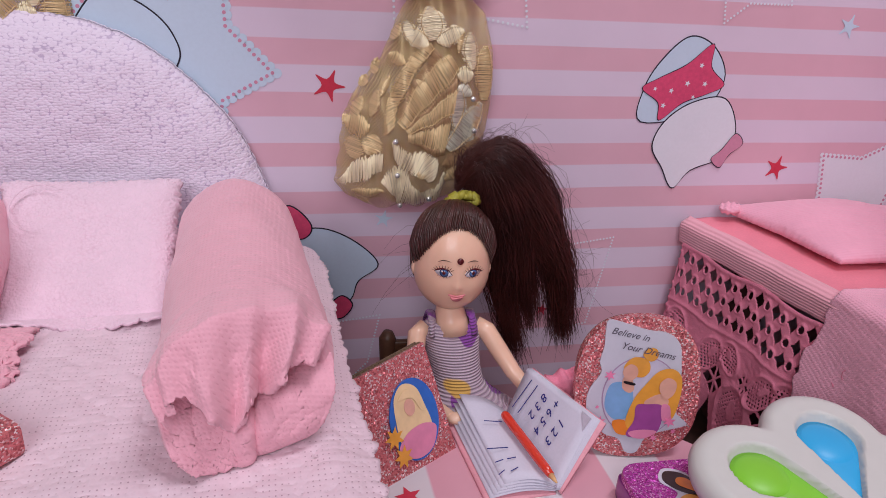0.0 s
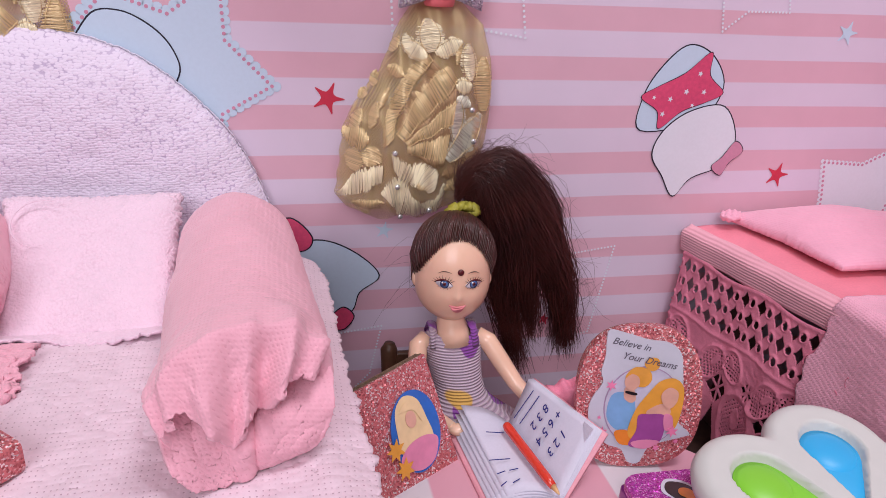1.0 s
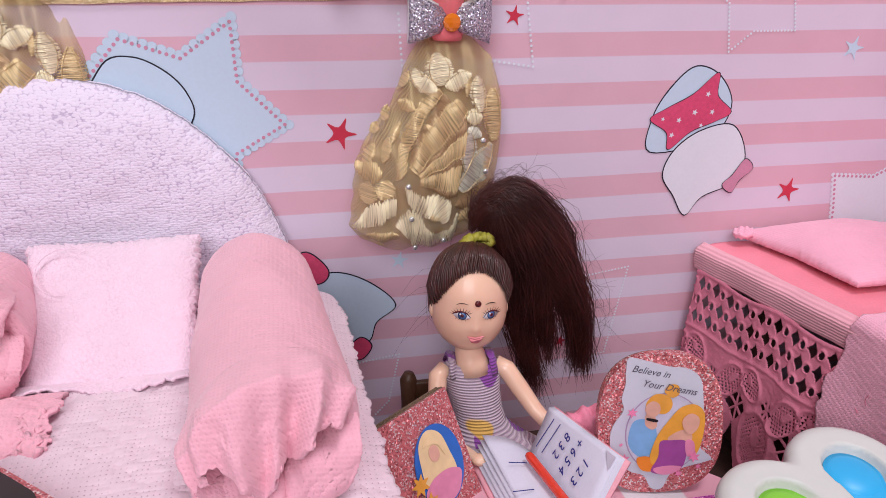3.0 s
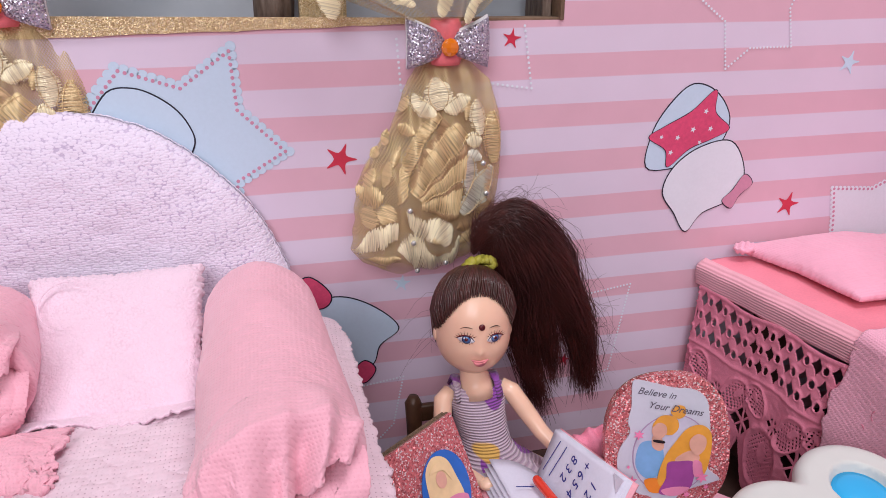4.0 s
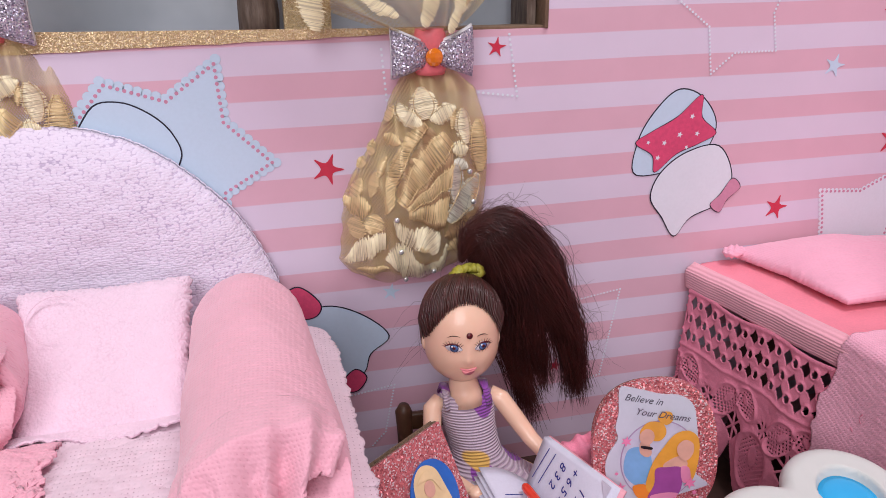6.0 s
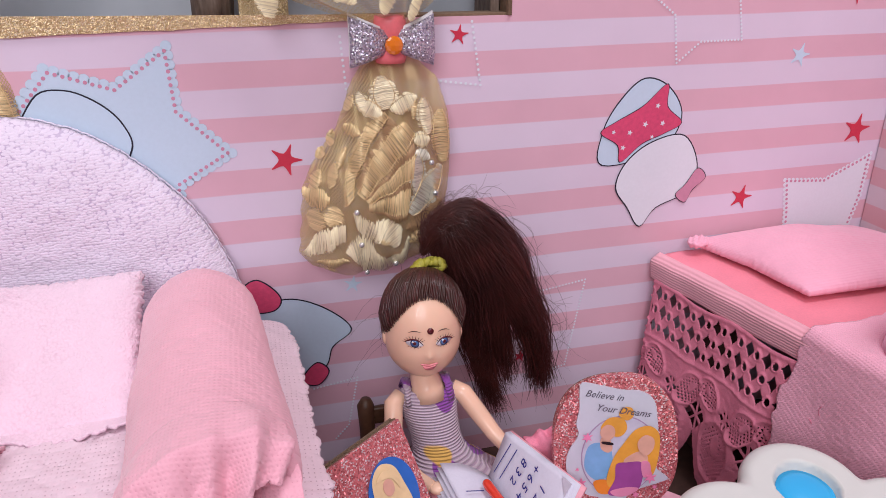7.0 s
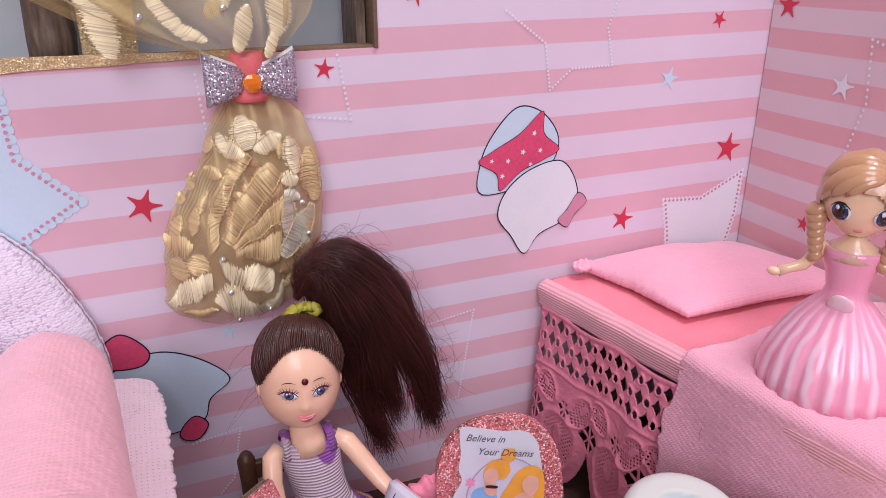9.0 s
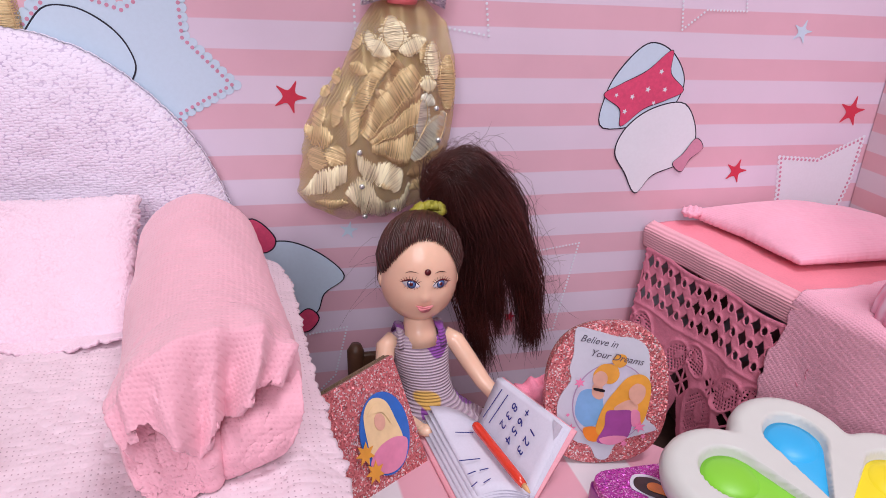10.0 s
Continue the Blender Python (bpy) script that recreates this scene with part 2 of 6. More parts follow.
M["glitter_purple"] = glitter("purple_glitter", (0.50, 0.05, 0.40), (0.95, 0.55, 0.9), (0.18, 0.01, 0.14), 3400, 0.4, 0.8)
M["purple"] = plain("purple_plastic", (0.27, 0.03, 0.30), 0.3, depth=0, coat=0.4)
M["foam_white"] = plain("white_foam", (0.85, 0.85, 0.86), 0.7, grain=900)
M["sticker"] = plain("white_sticker", (0.58, 0.59, 0.67), 0.28, depth=0, vary=0.02, coat=0.4)
M["ink_grey"] = plain("grey_ink", (0.10, 0.09, 0.12), 0.4, depth=0)
M["ink_blue"] = plain("blue_ballpoint", (0.015, 0.02, 0.20), 0.5, depth=0)
M["paper"] = plain("white_paper", (0.64, 0.63, 0.73), 0.7, grain=1500, depth=0.00003, vary=0.03)
M["cover"] = plain("pink_cover", (0.80, 0.36, 0.42), 0.6, grain=1500, depth=0.00006)
M["pen"] = plain("red_pen_plastic", (0.72, 0.045, 0.02), 0.25, depth=0, coat=0.5)
M["pen_tip"] = plain("pen_point", (0.75, 0.45, 0.2), 0.4, depth=0)
M["amber"] = plain("amber_gem", (0.80, 0.20, 0.01), 0.08, grain=400, depth=0, coat=1.0)
M["coral_band"] = plain("coral_rubber_band", (0.90, 0.20, 0.22), 0.4, depth=0)
M["bead"] = plain("clear_bead", (0.75, 0.78, 0.76), 0.08, 0.7, depth=0)


def silk(name, colour, metal):
    """Shiny thread; each stitch has its own tone."""
    n = Nodes(name, 0.30, metal)
    rnd_ = n.node("NewGeometry").outputs["Random Per Island"]
    tone = n.ramp(rnd_, (0.0, shade(colour, 0.66)), (0.35, colour), (1.0, shade(colour, 1.15)))
    n.base(tone)
    n.normal(n.bump(n.noise(n.coords(), 5000, 2), 0.0001, 0.6))
    return n.m


M["thread_cream"] = silk("cream_silk_thread", (0.90, 0.80, 0.54), 0.2)
M["thread_gold"] = silk("gold_silk_thread", (0.74, 0.57, 0.30), 0.3)
M["thread_brown"] = silk("dull_brown_silk_thread", (0.45, 0.29, 0.15), 0.3)
M["thread_silver"] = silk("pale_silver_thread", (0.74, 0.72, 0.58), 0.3)
M["silicone"] = plain("white_silicone_rim", (0.60, 0.62, 0.58), 0.5, grain=200, depth=0, vary=0.02)
for nm, c in (("pink", (0.85, 0.06, 0.26)), ("green", (0.23, 0.62, 0.04)), ("blue", (0.03, 0.42, 0.78)), ("yellow", (0.85, 0.70, 0.02))):
    M["pop_" + nm] = plain("silicone_" + nm, c, 0.4, grain=200, depth=0, vary=0.02)
for nm, c in (("sky", (0.20, 0.42, 0.70)), ("deep_blue", (0.02, 0.14, 0.52)), ("sun", (0.78, 0.36, 0.05)), ("orange", (0.80, 0.24, 0.03)), ("plum", (0.32, 0.07, 0.28)),
              ("peach", (0.72, 0.40, 0.30)), ("blond", (0.82, 0.62, 0.34)), ("pale_lilac", (0.58, 0.56, 0.68)), ("mauve", (0.42, 0.30, 0.45)), ("flower_pink", (0.80, 0.22, 0.40)), ("black", (0.012, 0.010, 0.012)), ("mauve_pink", (0.72, 0.25, 0.40))):
    M["pic_" + nm] = plain("picture_" + nm, c, 0.3, depth=0, vary=0.12, grain=250, coat=0.3)


def dress_cloth():
    n = Nodes("striped_jersey_dress", 0.85)
    p = n.coords()
    sep = n.node("SeparateXYZ")
    n.link(p, sep.inputs[0])
    w = n.math("SINE", n.math("ADD", n.math("MULTIPLY", sep.outputs[2], 2 * math.pi / 0.00084), n.math("MULTIPLY", n.noise(p, 90, 2), 5.0)))
    col = n.ramp(n.math("ADD", n.math("MULTIPLY", w, 0.5), 0.5), (0.2, (0.42, 0.31, 0.40)), (0.6, (0.58, 0.47, 0.54)))
    blot = n.noise(p, 75, 0)
    col = n.mix(n.ramp(blot, (0.62, (0, 0, 0)), (0.635, (1, 1, 1))), col, (0.25, 0.06, 0.34))
    blot2 = n.noise(p, 62, 0)
    col = n.mix(n.ramp(blot2, (0.705, (0, 0, 0)), (0.72, (1, 1, 1))), col, (0.70, 0.42, 0.10))
    n.base(col)
    n.normal(n.bump(w, 0.00025, 0.8))
    n.sheen(0.2)
    return n.m


def tulle():
    """Gold net: threads with open meshes between them."""
    n = Nodes("gold_net", 0.45, 0.25)
    uv = n.coords("UV")
    sep = n.node("SeparateXYZ")
    n.link(uv, sep.inputs[0])
    k = math.pi / 0.00066
    a = n.math("ABSOLUTE", n.math("SINE", n.math("MULTIPLY", n.math("ADD", sep.outputs[0], n.math("MULTIPLY", sep.outputs[1], 0.6)), k)))
    b = n.math("ABSOLUTE", n.math("SINE", n.math("MULTIPLY", n.math("SUBTRACT", sep.outputs[0], n.math("MULTIPLY", sep.outputs[1], 0.6)), k)))
    lines = n.math("MINIMUM", a, b)
    thread = n.ramp(lines, (0.28, (1, 1, 1)), (0.55, (0, 0, 0)))
    n.base(n.mix(n.noise(uv, 300, 2), (0.58, 0.43, 0.17), (0.82, 0.66, 0.33)))
    tr = n.node("BsdfTransparent")
    mx = n.node("MixShader")
    n.link(n.math("ADD", n.math("MULTIPLY", thread, 0.58), 0.14), mx.inputs[0])
    n.link(tr.outputs[0], mx.inputs[1])
    n.link(n.b.outputs[0], mx.inputs[2])
    n.link(mx.outputs[0], n.out.inputs[0])
    return n.m


def window_grey():
    n = Nodes("frosted_grey_panel", 0.3)
    p = n.coords()
    n.base(n.ramp(n.noise(p, 25, 4), (0.3, (0.40, 0.45, 0.48)), (0.7, (0.58, 0.63, 0.66))))
    return n.m


def weathered_wood():
    n = Nodes("weathered_brown_post", 0.6)
    p = n.coords()
    mp = n.node("Mapping")
    mp.inputs["Scale"].default_value = (6, 6, 1)
    n.link(p, mp.inputs[0])
    f = n.noise(mp.outputs[0], 90, 5)
    n.base(n.ramp(f, (0.3, (0.05, 0.03, 0.02)), (0.6, (0.17, 0.12, 0.09)), (0.8, (0.28, 0.22, 0.18))))
    n.normal(n.bump(f, 0.0006))
    return n.m


M["dress"] = dress_cloth()
M["net"] = tulle()
M["grey_panel"] = window_grey()
M["post"] = weathered_wood()


# ---- mesh helpers ----
def vnoise(x, y, z, seed=0):
    """Smooth value noise in [-1, 1] for arrays."""
    x, y, z = np.broadcast_arrays(np.asarray(x, float), np.asarray(y, float), np.asarray(z, float))
    xi, yi, zi = np.floor(x), np.floor(y), np.floor(z)
    xf, yf, zf = x - xi, y - yi, z - zi
    xf, yf, zf = (f * f * (3 - 2 * f) for f in (xf, yf, zf))

    def h(a, b, c):
        v = np.sin(a * 127.1 + b * 311.7 + c * 74.7 + seed * 17.3) * 43758.5453
        return v - np.floor(v)

    r = 0
    for i in (0, 1):
        for j in (0, 1):
            for k in (0, 1):
                r = r + h(xi + i, yi + j, zi + k) * (xf if i else 1 - xf) * (yf if j else 1 - yf) * (zf if k else 1 - zf)
    return 2 * r - 1


def thing(name, label, category, at=(0, 0, 0), kind="", group=""):
    ob = new(name)
    ob.location = at
    ob.empty_display_size = 0.01
    return tagged(ob, label, category, group, kind)


def finish(ob, bm_or_mesh, mats, parent=None, label="", smooth=True):
    for m in mats if isinstance(mats, (list, tuple)) else [mats]:
        bm_or_mesh.materials.append(m)
    if smooth:
        bm_or_mesh.shade_smooth()
    if parent is not None:
        ob.parent = parent
        base = parent
        m = Matrix.Identity(4)
        while base is not None:
            m = base.matrix_parent_inverse @ base.matrix_basis @ m if base.parent else base.matrix_basis @ m
            base = base.parent
        ob.matrix_parent_inverse = m.inverted()
    if label:
        ob["label"] = label
    return ob


def part(name, bm, mats, parent=None, label="", smooth=True):
    """Links a bmesh, built in world coordinates, as one mesh under its parent."""
    me = bpy.data.meshes.new(name)
    bmesh.ops.recalc_face_normals(bm, faces=bm.faces[:])
    bm.to_mesh(me)
    bm.free()
    return finish(new(name, me), me, mats, parent, label, smooth)


def raw(name, verts, faces, mats, parent=None, label="", smooth=True, uv=None, index=None):
    me = bpy.data.meshes.new(name)
    me.from_pydata([tuple(map(float, v)) for v in verts], [], faces)
    if uv is not None:
        layer = me.uv_layers.new(name="net")
        flat = np.array([uv[l.vertex_index] for l in me.loops], dtype=np.float32).ravel()
        layer.data.foreach_set("uv", flat)
    if index is not None:
        me.polygons.foreach_set("material_index", np.asarray(index, dtype=np.int32))
    me.update()
    return finish(new(name, me), me, mats, parent, label, smooth)


def grid_faces(nu, nv, wrap_u=False, base=0):
    f = []
    for j in range(nv - 1):
        for i in range(nu if wrap_u else nu - 1):
            i2 = (i + 1) % nu
            f.append((base + j * nu + i, base + j * nu + i2, base + (j + 1) * nu + i2, base + (j + 1) * nu + i))
    return f


def block(bm, m, sx, sy, sz, bevel=0.0, index=0):
    """A box of that size with rounded edges, centred at the pose m."""
    r = bmesh.ops.create_cube(bm, size=1.0, matrix=m @ Matrix.Diagonal((sx, sy, sz, 1)))
    faces = {f for v in r["verts"] for f in v.link_faces}
    if bevel:
        edges = {e for f in faces for e in f.edges}
        b = bmesh.ops.bevel(bm, geom=list(edges), offset=bevel, segments=2, profile=0.6, affect="EDGES")
        faces = set(b["faces"]) | {f for f in faces if f.is_valid}
    for f in faces:
        if f.is_valid:
            f.material_index = index
    return bm


def tube(bm, pts, radii, sides=8, index=0, cap=True, squash=1.0):
    pts = [Vector(p) for p in pts]
    rings = []
    n = len(pts)
    side = None
    for i, p in enumerate(pts):
        d = (pts[min(i + 1, n - 1)] - pts[max(i - 1, 0)]).normalized()
        if side is None:
            side = d.orthogonal().normalized()
        else:
            side = (side - d * side.dot(d)).normalized()
        other = d.cross(side)
        r = radii[i] if isinstance(radii, (list, tuple)) else radii
        rings.append([bm.verts.new(p + side * r * math.cos(2 * math.pi * k / sides) + other * r * squash * math.sin(2 * math.pi * k / sides)) for k in range(sides)])
    for a, b in zip(rings, rings[1:]):
        for k in range(sides):
            bm.faces.new((a[k], a[(k + 1) % sides], b[(k + 1) % sides], b[k])).material_index = index
    if cap:
        for ring in (rings[0], rings[-1]):
            bm.faces.new(ring).material_index = index
    return bm


def ball(bm, m, segs=24, rings=16, index=0):
    r = bmesh.ops.create_uvsphere(bm, u_segments=segs, v_segments=rings, radius=1.0, matrix=m)
    for f in {f for v in r["verts"] for f in v.link_faces}:
        f.material_index = index
    return r["verts"]


def scaled(m, x, y, z):
    return m @ Matrix.Diagonal((x, y, z, 1))


def slab(bm, outline, m, thick, index=0, bevel=0.0):
    """A flat piece: the outline in the plane x, y of the pose m, rising by thick along its z."""
    lo = [bm.verts.new(m @ Vector((x, y, 0))) for x, y in outline]
    hi = [bm.verts.new(m @ Vector((x, y, thick))) for x, y in outline]
    n = len(outline)
    fs = [bm.faces.new(hi), bm.faces.new(lo[::-1])]
    for i in range(n):
        fs.append(bm.faces.new((lo[i], lo[(i + 1) % n], hi[(i + 1) % n], hi[i])))
    for f in fs:
        f.material_index = index
    if bevel:
        e = [e for e in fs[0].edges]
        b = bmesh.ops.bevel(bm, geom=e, offset=bevel, segments=2, profile=0.6, affect="EDGES")
        for f in b["faces"]:
            f.material_index = index
    return bm


def star(r, inner=0.5, points=5, turn=90.0):
    return [((r if k % 2 == 0 else r * inner) * math.cos(radians(turn + 180 * k / points)), (r if k % 2 == 0 else r * inner) * math.sin(radians(turn + 180 * k / points))) for k in range(2 * points)]


def oval(rx, ry, n=32, power=2.0, turn=0.0, cx=0.0, cy=0.0):
    o = []
    for k in range(n):
        a = 2 * math.pi * k / n
        c, s = math.cos(a), math.sin(a)
        x = rx * math.copysign(abs(c) ** (2 / power), c)
        y = ry * math.copysign(abs(s) ** (2 / power), s)
        t = radians(turn)
        o.append((cx + x * math.cos(t) - y * math.sin(t), cy + x * math.sin(t) + y * math.cos(t)))
    return o


def smooth_loop(points, per=6):
    """A closed, rounded outline through a few corner points."""
    o, n = [], len(points)
    for i in range(n):
        p0, p1, p2, p3 = (Vector(points[(i + k) % n]) for k in (-1, 0, 1, 2))
        for s in range(per):
            t = s / per
            q = 0.5 * (2 * p1 + (p2 - p0) * t + (2 * p0 - 5 * p1 + 4 * p2 - p3) * t * t + (3 * p1 - p0 - 3 * p2 + p3) * t ** 3)
            o.append((q.x, q.y))
    return o


def lettering(name, words, size, m, material, parent, label="", align="LEFT", slant=0.0):
    cu = bpy.data.curves.new(name, "FONT")
    cu.body, cu.size, cu.align_x, cu.extrude, cu.shear = words, size, align, 0.00003, slant
    cu.resolution_u = 3
    tmp = bpy.data.objects.new(name, cu)
    scene.collection.objects.link(tmp)
    bpy.context.view_layer.update()
    me = bpy.data.meshes.new_from_object(tmp)
    bpy.data.objects.remove(tmp)
    me.transform(m)
    me.materials.clear()
    return finish(new(name, me), me, material, parent, label, smooth=False)


# ---- the large structure ----
WALL_TOP, WALL_T = 0.30, 0.006
SILL, WIN_L, WIN_R, WIN_TOP = 0.1575, -0.30, 0.0695, 0.275

# the real room round the toy bedroom: pale walls, ceiling, floor, and the desk that carries it
M["plaster"] = plain("pale_plaster", (0.80, 0.76, 0.77), 0.9, grain=40, depth=0.0005, vary=0.03)
M["desk_wood"] = plain("desk_wood", (0.30, 0.19, 0.12), 0.5, grain=30, depth=0.0003, vary=0.15)
for nm, x, y, z, sx, sy, sz in (("wall_room_left", -1.85, -0.4, 0.45, 0.1, 3.6, 2.5), ("wall_room_right", 1.85, -0.4, 0.45, 0.1, 3.6, 2.5), ("wall_room_far", 0, 1.45, 0.45, 3.6, 0.1, 2.5), ("wall_room_near", 0, -2.25, 0.45, 3.6, 0.1, 2.5)):
    bm = bmesh.new()
    block(bm, pose(x, y, z), sx, sy, sz)
    tagged(part(nm, bm, M["plaster"], None, smooth=False), "plain pale plaster wall of the real room", "wall", kind="structure")
bm = bmesh.new()
block(bm, pose(0, -0.4, 1.75), 3.8, 3.8, 0.1)
tagged(part("ceiling", bm, M["plaster"], None, smooth=False), "plain white ceiling of the real room", "ceiling", kind="structure")
bm = bmesh.new()
block(bm, pose(0, -0.4, -0.80), 3.8, 3.8, 0.1)
tagged(part("floor_room", bm, M["desk_wood"], None, smooth=False), "plain wooden floor of the real room", "floor", kind="structure")
bm = bmesh.new()
block(bm, pose(0, -0.25, -0.032), 1.5, 1.3, 0.038, 0.004)
for x in (-0.7, 0.7):
    for y in (-0.85, 0.35):
        block(bm, pose(x, y, -0.40), 0.05, 0.05, 0.70)
tagged(part("desk", bm, M["desk_wood"], None, smooth=False), "plain brown wooden desk under the toy bedroom", "desk", kind="structure")

toy_floor = bmesh.new()
block(toy_floor, pose(0, -0.16, -0.006), 1.2, 1.0, 0.012)
part("floor", toy_floor, M["floor"], None, smooth=False)
tagged(bpy.data.objects["floor"], "dark brown floor board of the toy bedroom", "floor", kind="structure")

bm = bmesh.new()
block(bm, pose(-0.09, WALL_T / 2, SILL / 2), 0.62, WALL_T, SILL)
block(bm, pose((WIN_R + 0.224) / 2, WALL_T / 2, (SILL + WALL_TOP) / 2), 0.224 - WIN_R, WALL_T, WALL_TOP - SILL)
block(bm, pose(-0.12, WALL_T / 2, (WIN_TOP + WALL_TOP) / 2), 0.36 + 2 * (WIN_R - 0.06) - 0.019, WALL_T, WALL_TOP - WIN_TOP)
wall_back = tagged(part("wall_back", bm, M["paper_back"], None, smooth=False), "toy bedroom wall papered in pink and lilac stripes with printed stars", "wall", kind="structure")

bm = bmesh.new()
block(bm, pose(0.218 + WALL_T / 2, -0.24, WALL_TOP / 2), WALL_T, 0.479, WALL_TOP)
wall_side = tagged(part("wall_side", bm, M["paper_side"], None, smooth=False), "side wall papered in pink stripes with red and white stars", "wall", kind="structure")

# cut cardboard edge of the window opening
bm = bmesh.new()
block(bm, pose(WIN_R - 0.0005, 0.004, (SILL + WIN_TOP) / 2), 0.0012, 0.0095, WIN_TOP - SILL, 0.0002)
block(bm, pose((WIN_L + WIN_R) / 2, 0.0045, SILL + 0.0002), WIN_R - WIN_L, 0.0075, 0.0012, 0.0002)
window_1 = thing("window_1", "open cardboard window hole with gold glitter trim and brown post", "window", kind="structure")
part("cut_edge", bm, M["cardboard"], window_1, "brown cut cardboard edge")

# gold glitter paper below and beside the opening
rnd = random.Random(3)
bm = bmesh.new()
top_edge = [(-0.16 + 0.19 * k / 30, 0.1618 - 0.0031 * k / 30) for k in range(31)]
low_edge = [(-0.16 + 0.19 * k / 30, 0.1530 + 0.0042 * k / 30 + rnd.uniform(-0.0002, 0.0002)) for k in range(31)]
slab(bm, low_edge + top_edge[::-1], pose(0, -0.0004, 0, 90), 0.0003)
part("gold_strip", bm, M["glitter_gold"], window_1, "gold glitter paper strip", smooth=False)
bm = bmesh.new()
block(bm, pose(-0.0020, 0.012, 0.215), 0.0140, 0.004, 0.118, 0.0008)
part("gold_post", bm, M["glitter_gold"], window_1, "gold glitter covered post", smooth=False)
bm = bmesh.new()
tube(bm, [(-0.0165 + 0.0006 * math.sin(k * 1.3), 0.016, 0.150 + 0.013 * k) for k in range(11)], [0.0058 + 0.0005 * math.sin(2.1 * k) for k in range(11)], 12)
part("post", bm, M["post"], window_1, "weathered dark brown wooden post")
bm = bmesh.new()
block(bm, pose(0.0665, 0.014, 0.215), 0.003, 0.016, 0.118, 0.0004)
part("jamb", bm, M["post"], window_1, "dark wooden jamb", smooth=False)
bm = bmesh.new()
block(bm, pose(-0.12, 0.033, 0.2), 0.46, 0.003, 0.2)
tagged(part("backdrop", bm, M["grey_panel"], None, smooth=False), "smooth blue-grey panel behind the window hole", "backdrop", kind="structure")


# ---- wallpaper prints ----
def on_back(x, z, lift=0.0, turn=0.0):
    """A flat frame on the back wall: x to the right, y up."""
    return pose(x, -0.00012 - 0.4 * lift, z, 90) @ pose(0, 0, 0, 0, 0, turn)


def on_side(y, z, lift=0.0, turn=0.0):
    return pose(0.218 - 0.00025 - lift, y, z) @ pose(0, 0, 0, 90, 0, -90) @ pose(0, 0, 0, 0, 0, turn)


THIN = 0.00006


def print_star(frame_of, wall, x, z, r, colour, turn, inner=0.42):
    bm = bmesh.new()
    slab(bm, smooth_loop(star(r * 1.04, inner * 0.95, 5, turn), 4), frame_of(x, z), THIN)
    part("printed_star", bm, M[colour], wall, smooth=False)


def dots(frame_of, wall, corners, step, r, colour, lift=0.0002, closed=False):
    """A dotted line through the corners."""
    bm = bmesh.new()
    ends = list(zip(corners, corners[1:] + corners[:1])) if closed else list(zip(corners, corners[1:]))
    for (ax, az), (bx, bz) in ends:
        n = max(1, round(math.hypot(bx - ax, bz - az) / step))
        for k in range(n):
            x, z = ax + (bx - ax) * k / n, az + (bz - az) * k / n
            slab(bm, oval(1.25 * r, 1.25 * r, 8), frame_of(x, z, lift), THIN)
    ob = part("dotted_line", bm, M[colour], wall, smooth=False)
    ob["kind"] = "stuff"


for x, z, r, turn in ((0.0, 0.118, 0.0049, 68), (0.161, 0.0920, 0.0046, 75), (0.0533, 0.1523, 0.0030, 80), (0.2063, 0.1142, 0.0058, 80), (0.1945, 0.1612, 0.0030, 62), (0.0818, 0.1720, 0.0034, 66), (0.0775, 0.0385, 0.0026, 80)):
    print_star(on_back, wall_back, x, z, r, "print_red", turn)
for x, z, r, turn in ((0.0180, 0.0750, 0.0030, 80), (0.1755, 0.1420, 0.0040, 75)):
    print_star(on_back, wall_back, x, z, r, "print_blue", turn)
for y, z, r, c, turn in ((-0.0352, 0.1415, 0.0044, "print_white", 80), (-0.0299, 0.0918, 0.0028, "print_red", 85), (-0.0075, 0.1655, 0.0046, "print_red", 90), (-0.052, 0.0935, 0.004, "print_red", 80)):
    print_star(on_side, wall_side, y, z, r, c, turn)


def badge(corners, r_scallop, step, colour, dot_colour, centre):
    """A star-shaped badge with a scalloped rim and a dotted seam inside it."""
    bm = bmesh.new()
    slab(bm, corners, on_back(0, 0), THIN)
    ends = list(zip(corners, corners[1:] + corners[:1]))
    for (ax, az), (bx, bz) in ends:
        n = max(1, round(math.hypot(bx - ax, bz - az) / step))
        for k in range(n):
            slab(bm, oval(r_scallop, r_scallop, 10), on_back(ax + (bx - ax) * k / n, az + (bz - az) * k / n, 0.00002), THIN)
    ob = part("printed_badge", bm, M[colour], wall_back, smooth=False)
    inner = [(x + (centre[0] - x) * 0.045, z + (centre[1] - z) * 0.045) for x, z in corners]
    dots(on_back, wall_back, inner, 0.00185, 0.00044, dot_colour, 0.0002, True)


badge([(-0.0600, 0.1470), (-0.0437, 0.1415), (-0.0290, 0.1518), (-0.0282, 0.1345), (-0.0150, 0.1212), (-0.0300, 0.1125), (-0.0330, 0.0960), (-0.0470, 0.1060), (-0.066, 0.100), (-0.062, 0.118), (-0.074, 0.131)],
      0.0015, 0.0026, "print_blue", "print_rose", (-0.042, 0.124))
badge([(0.1790, 0.0970), (0.1965, 0.0958), (0.2155, 0.1045), (0.2150, 0.0880), (0.2120, 0.075), (0.1990, 0.073), (0.1830, 0.0720), (0.1815, 0.0840)], 0.0008, 0.0018, "print_white", "print_rose", (0.198, 0.087))

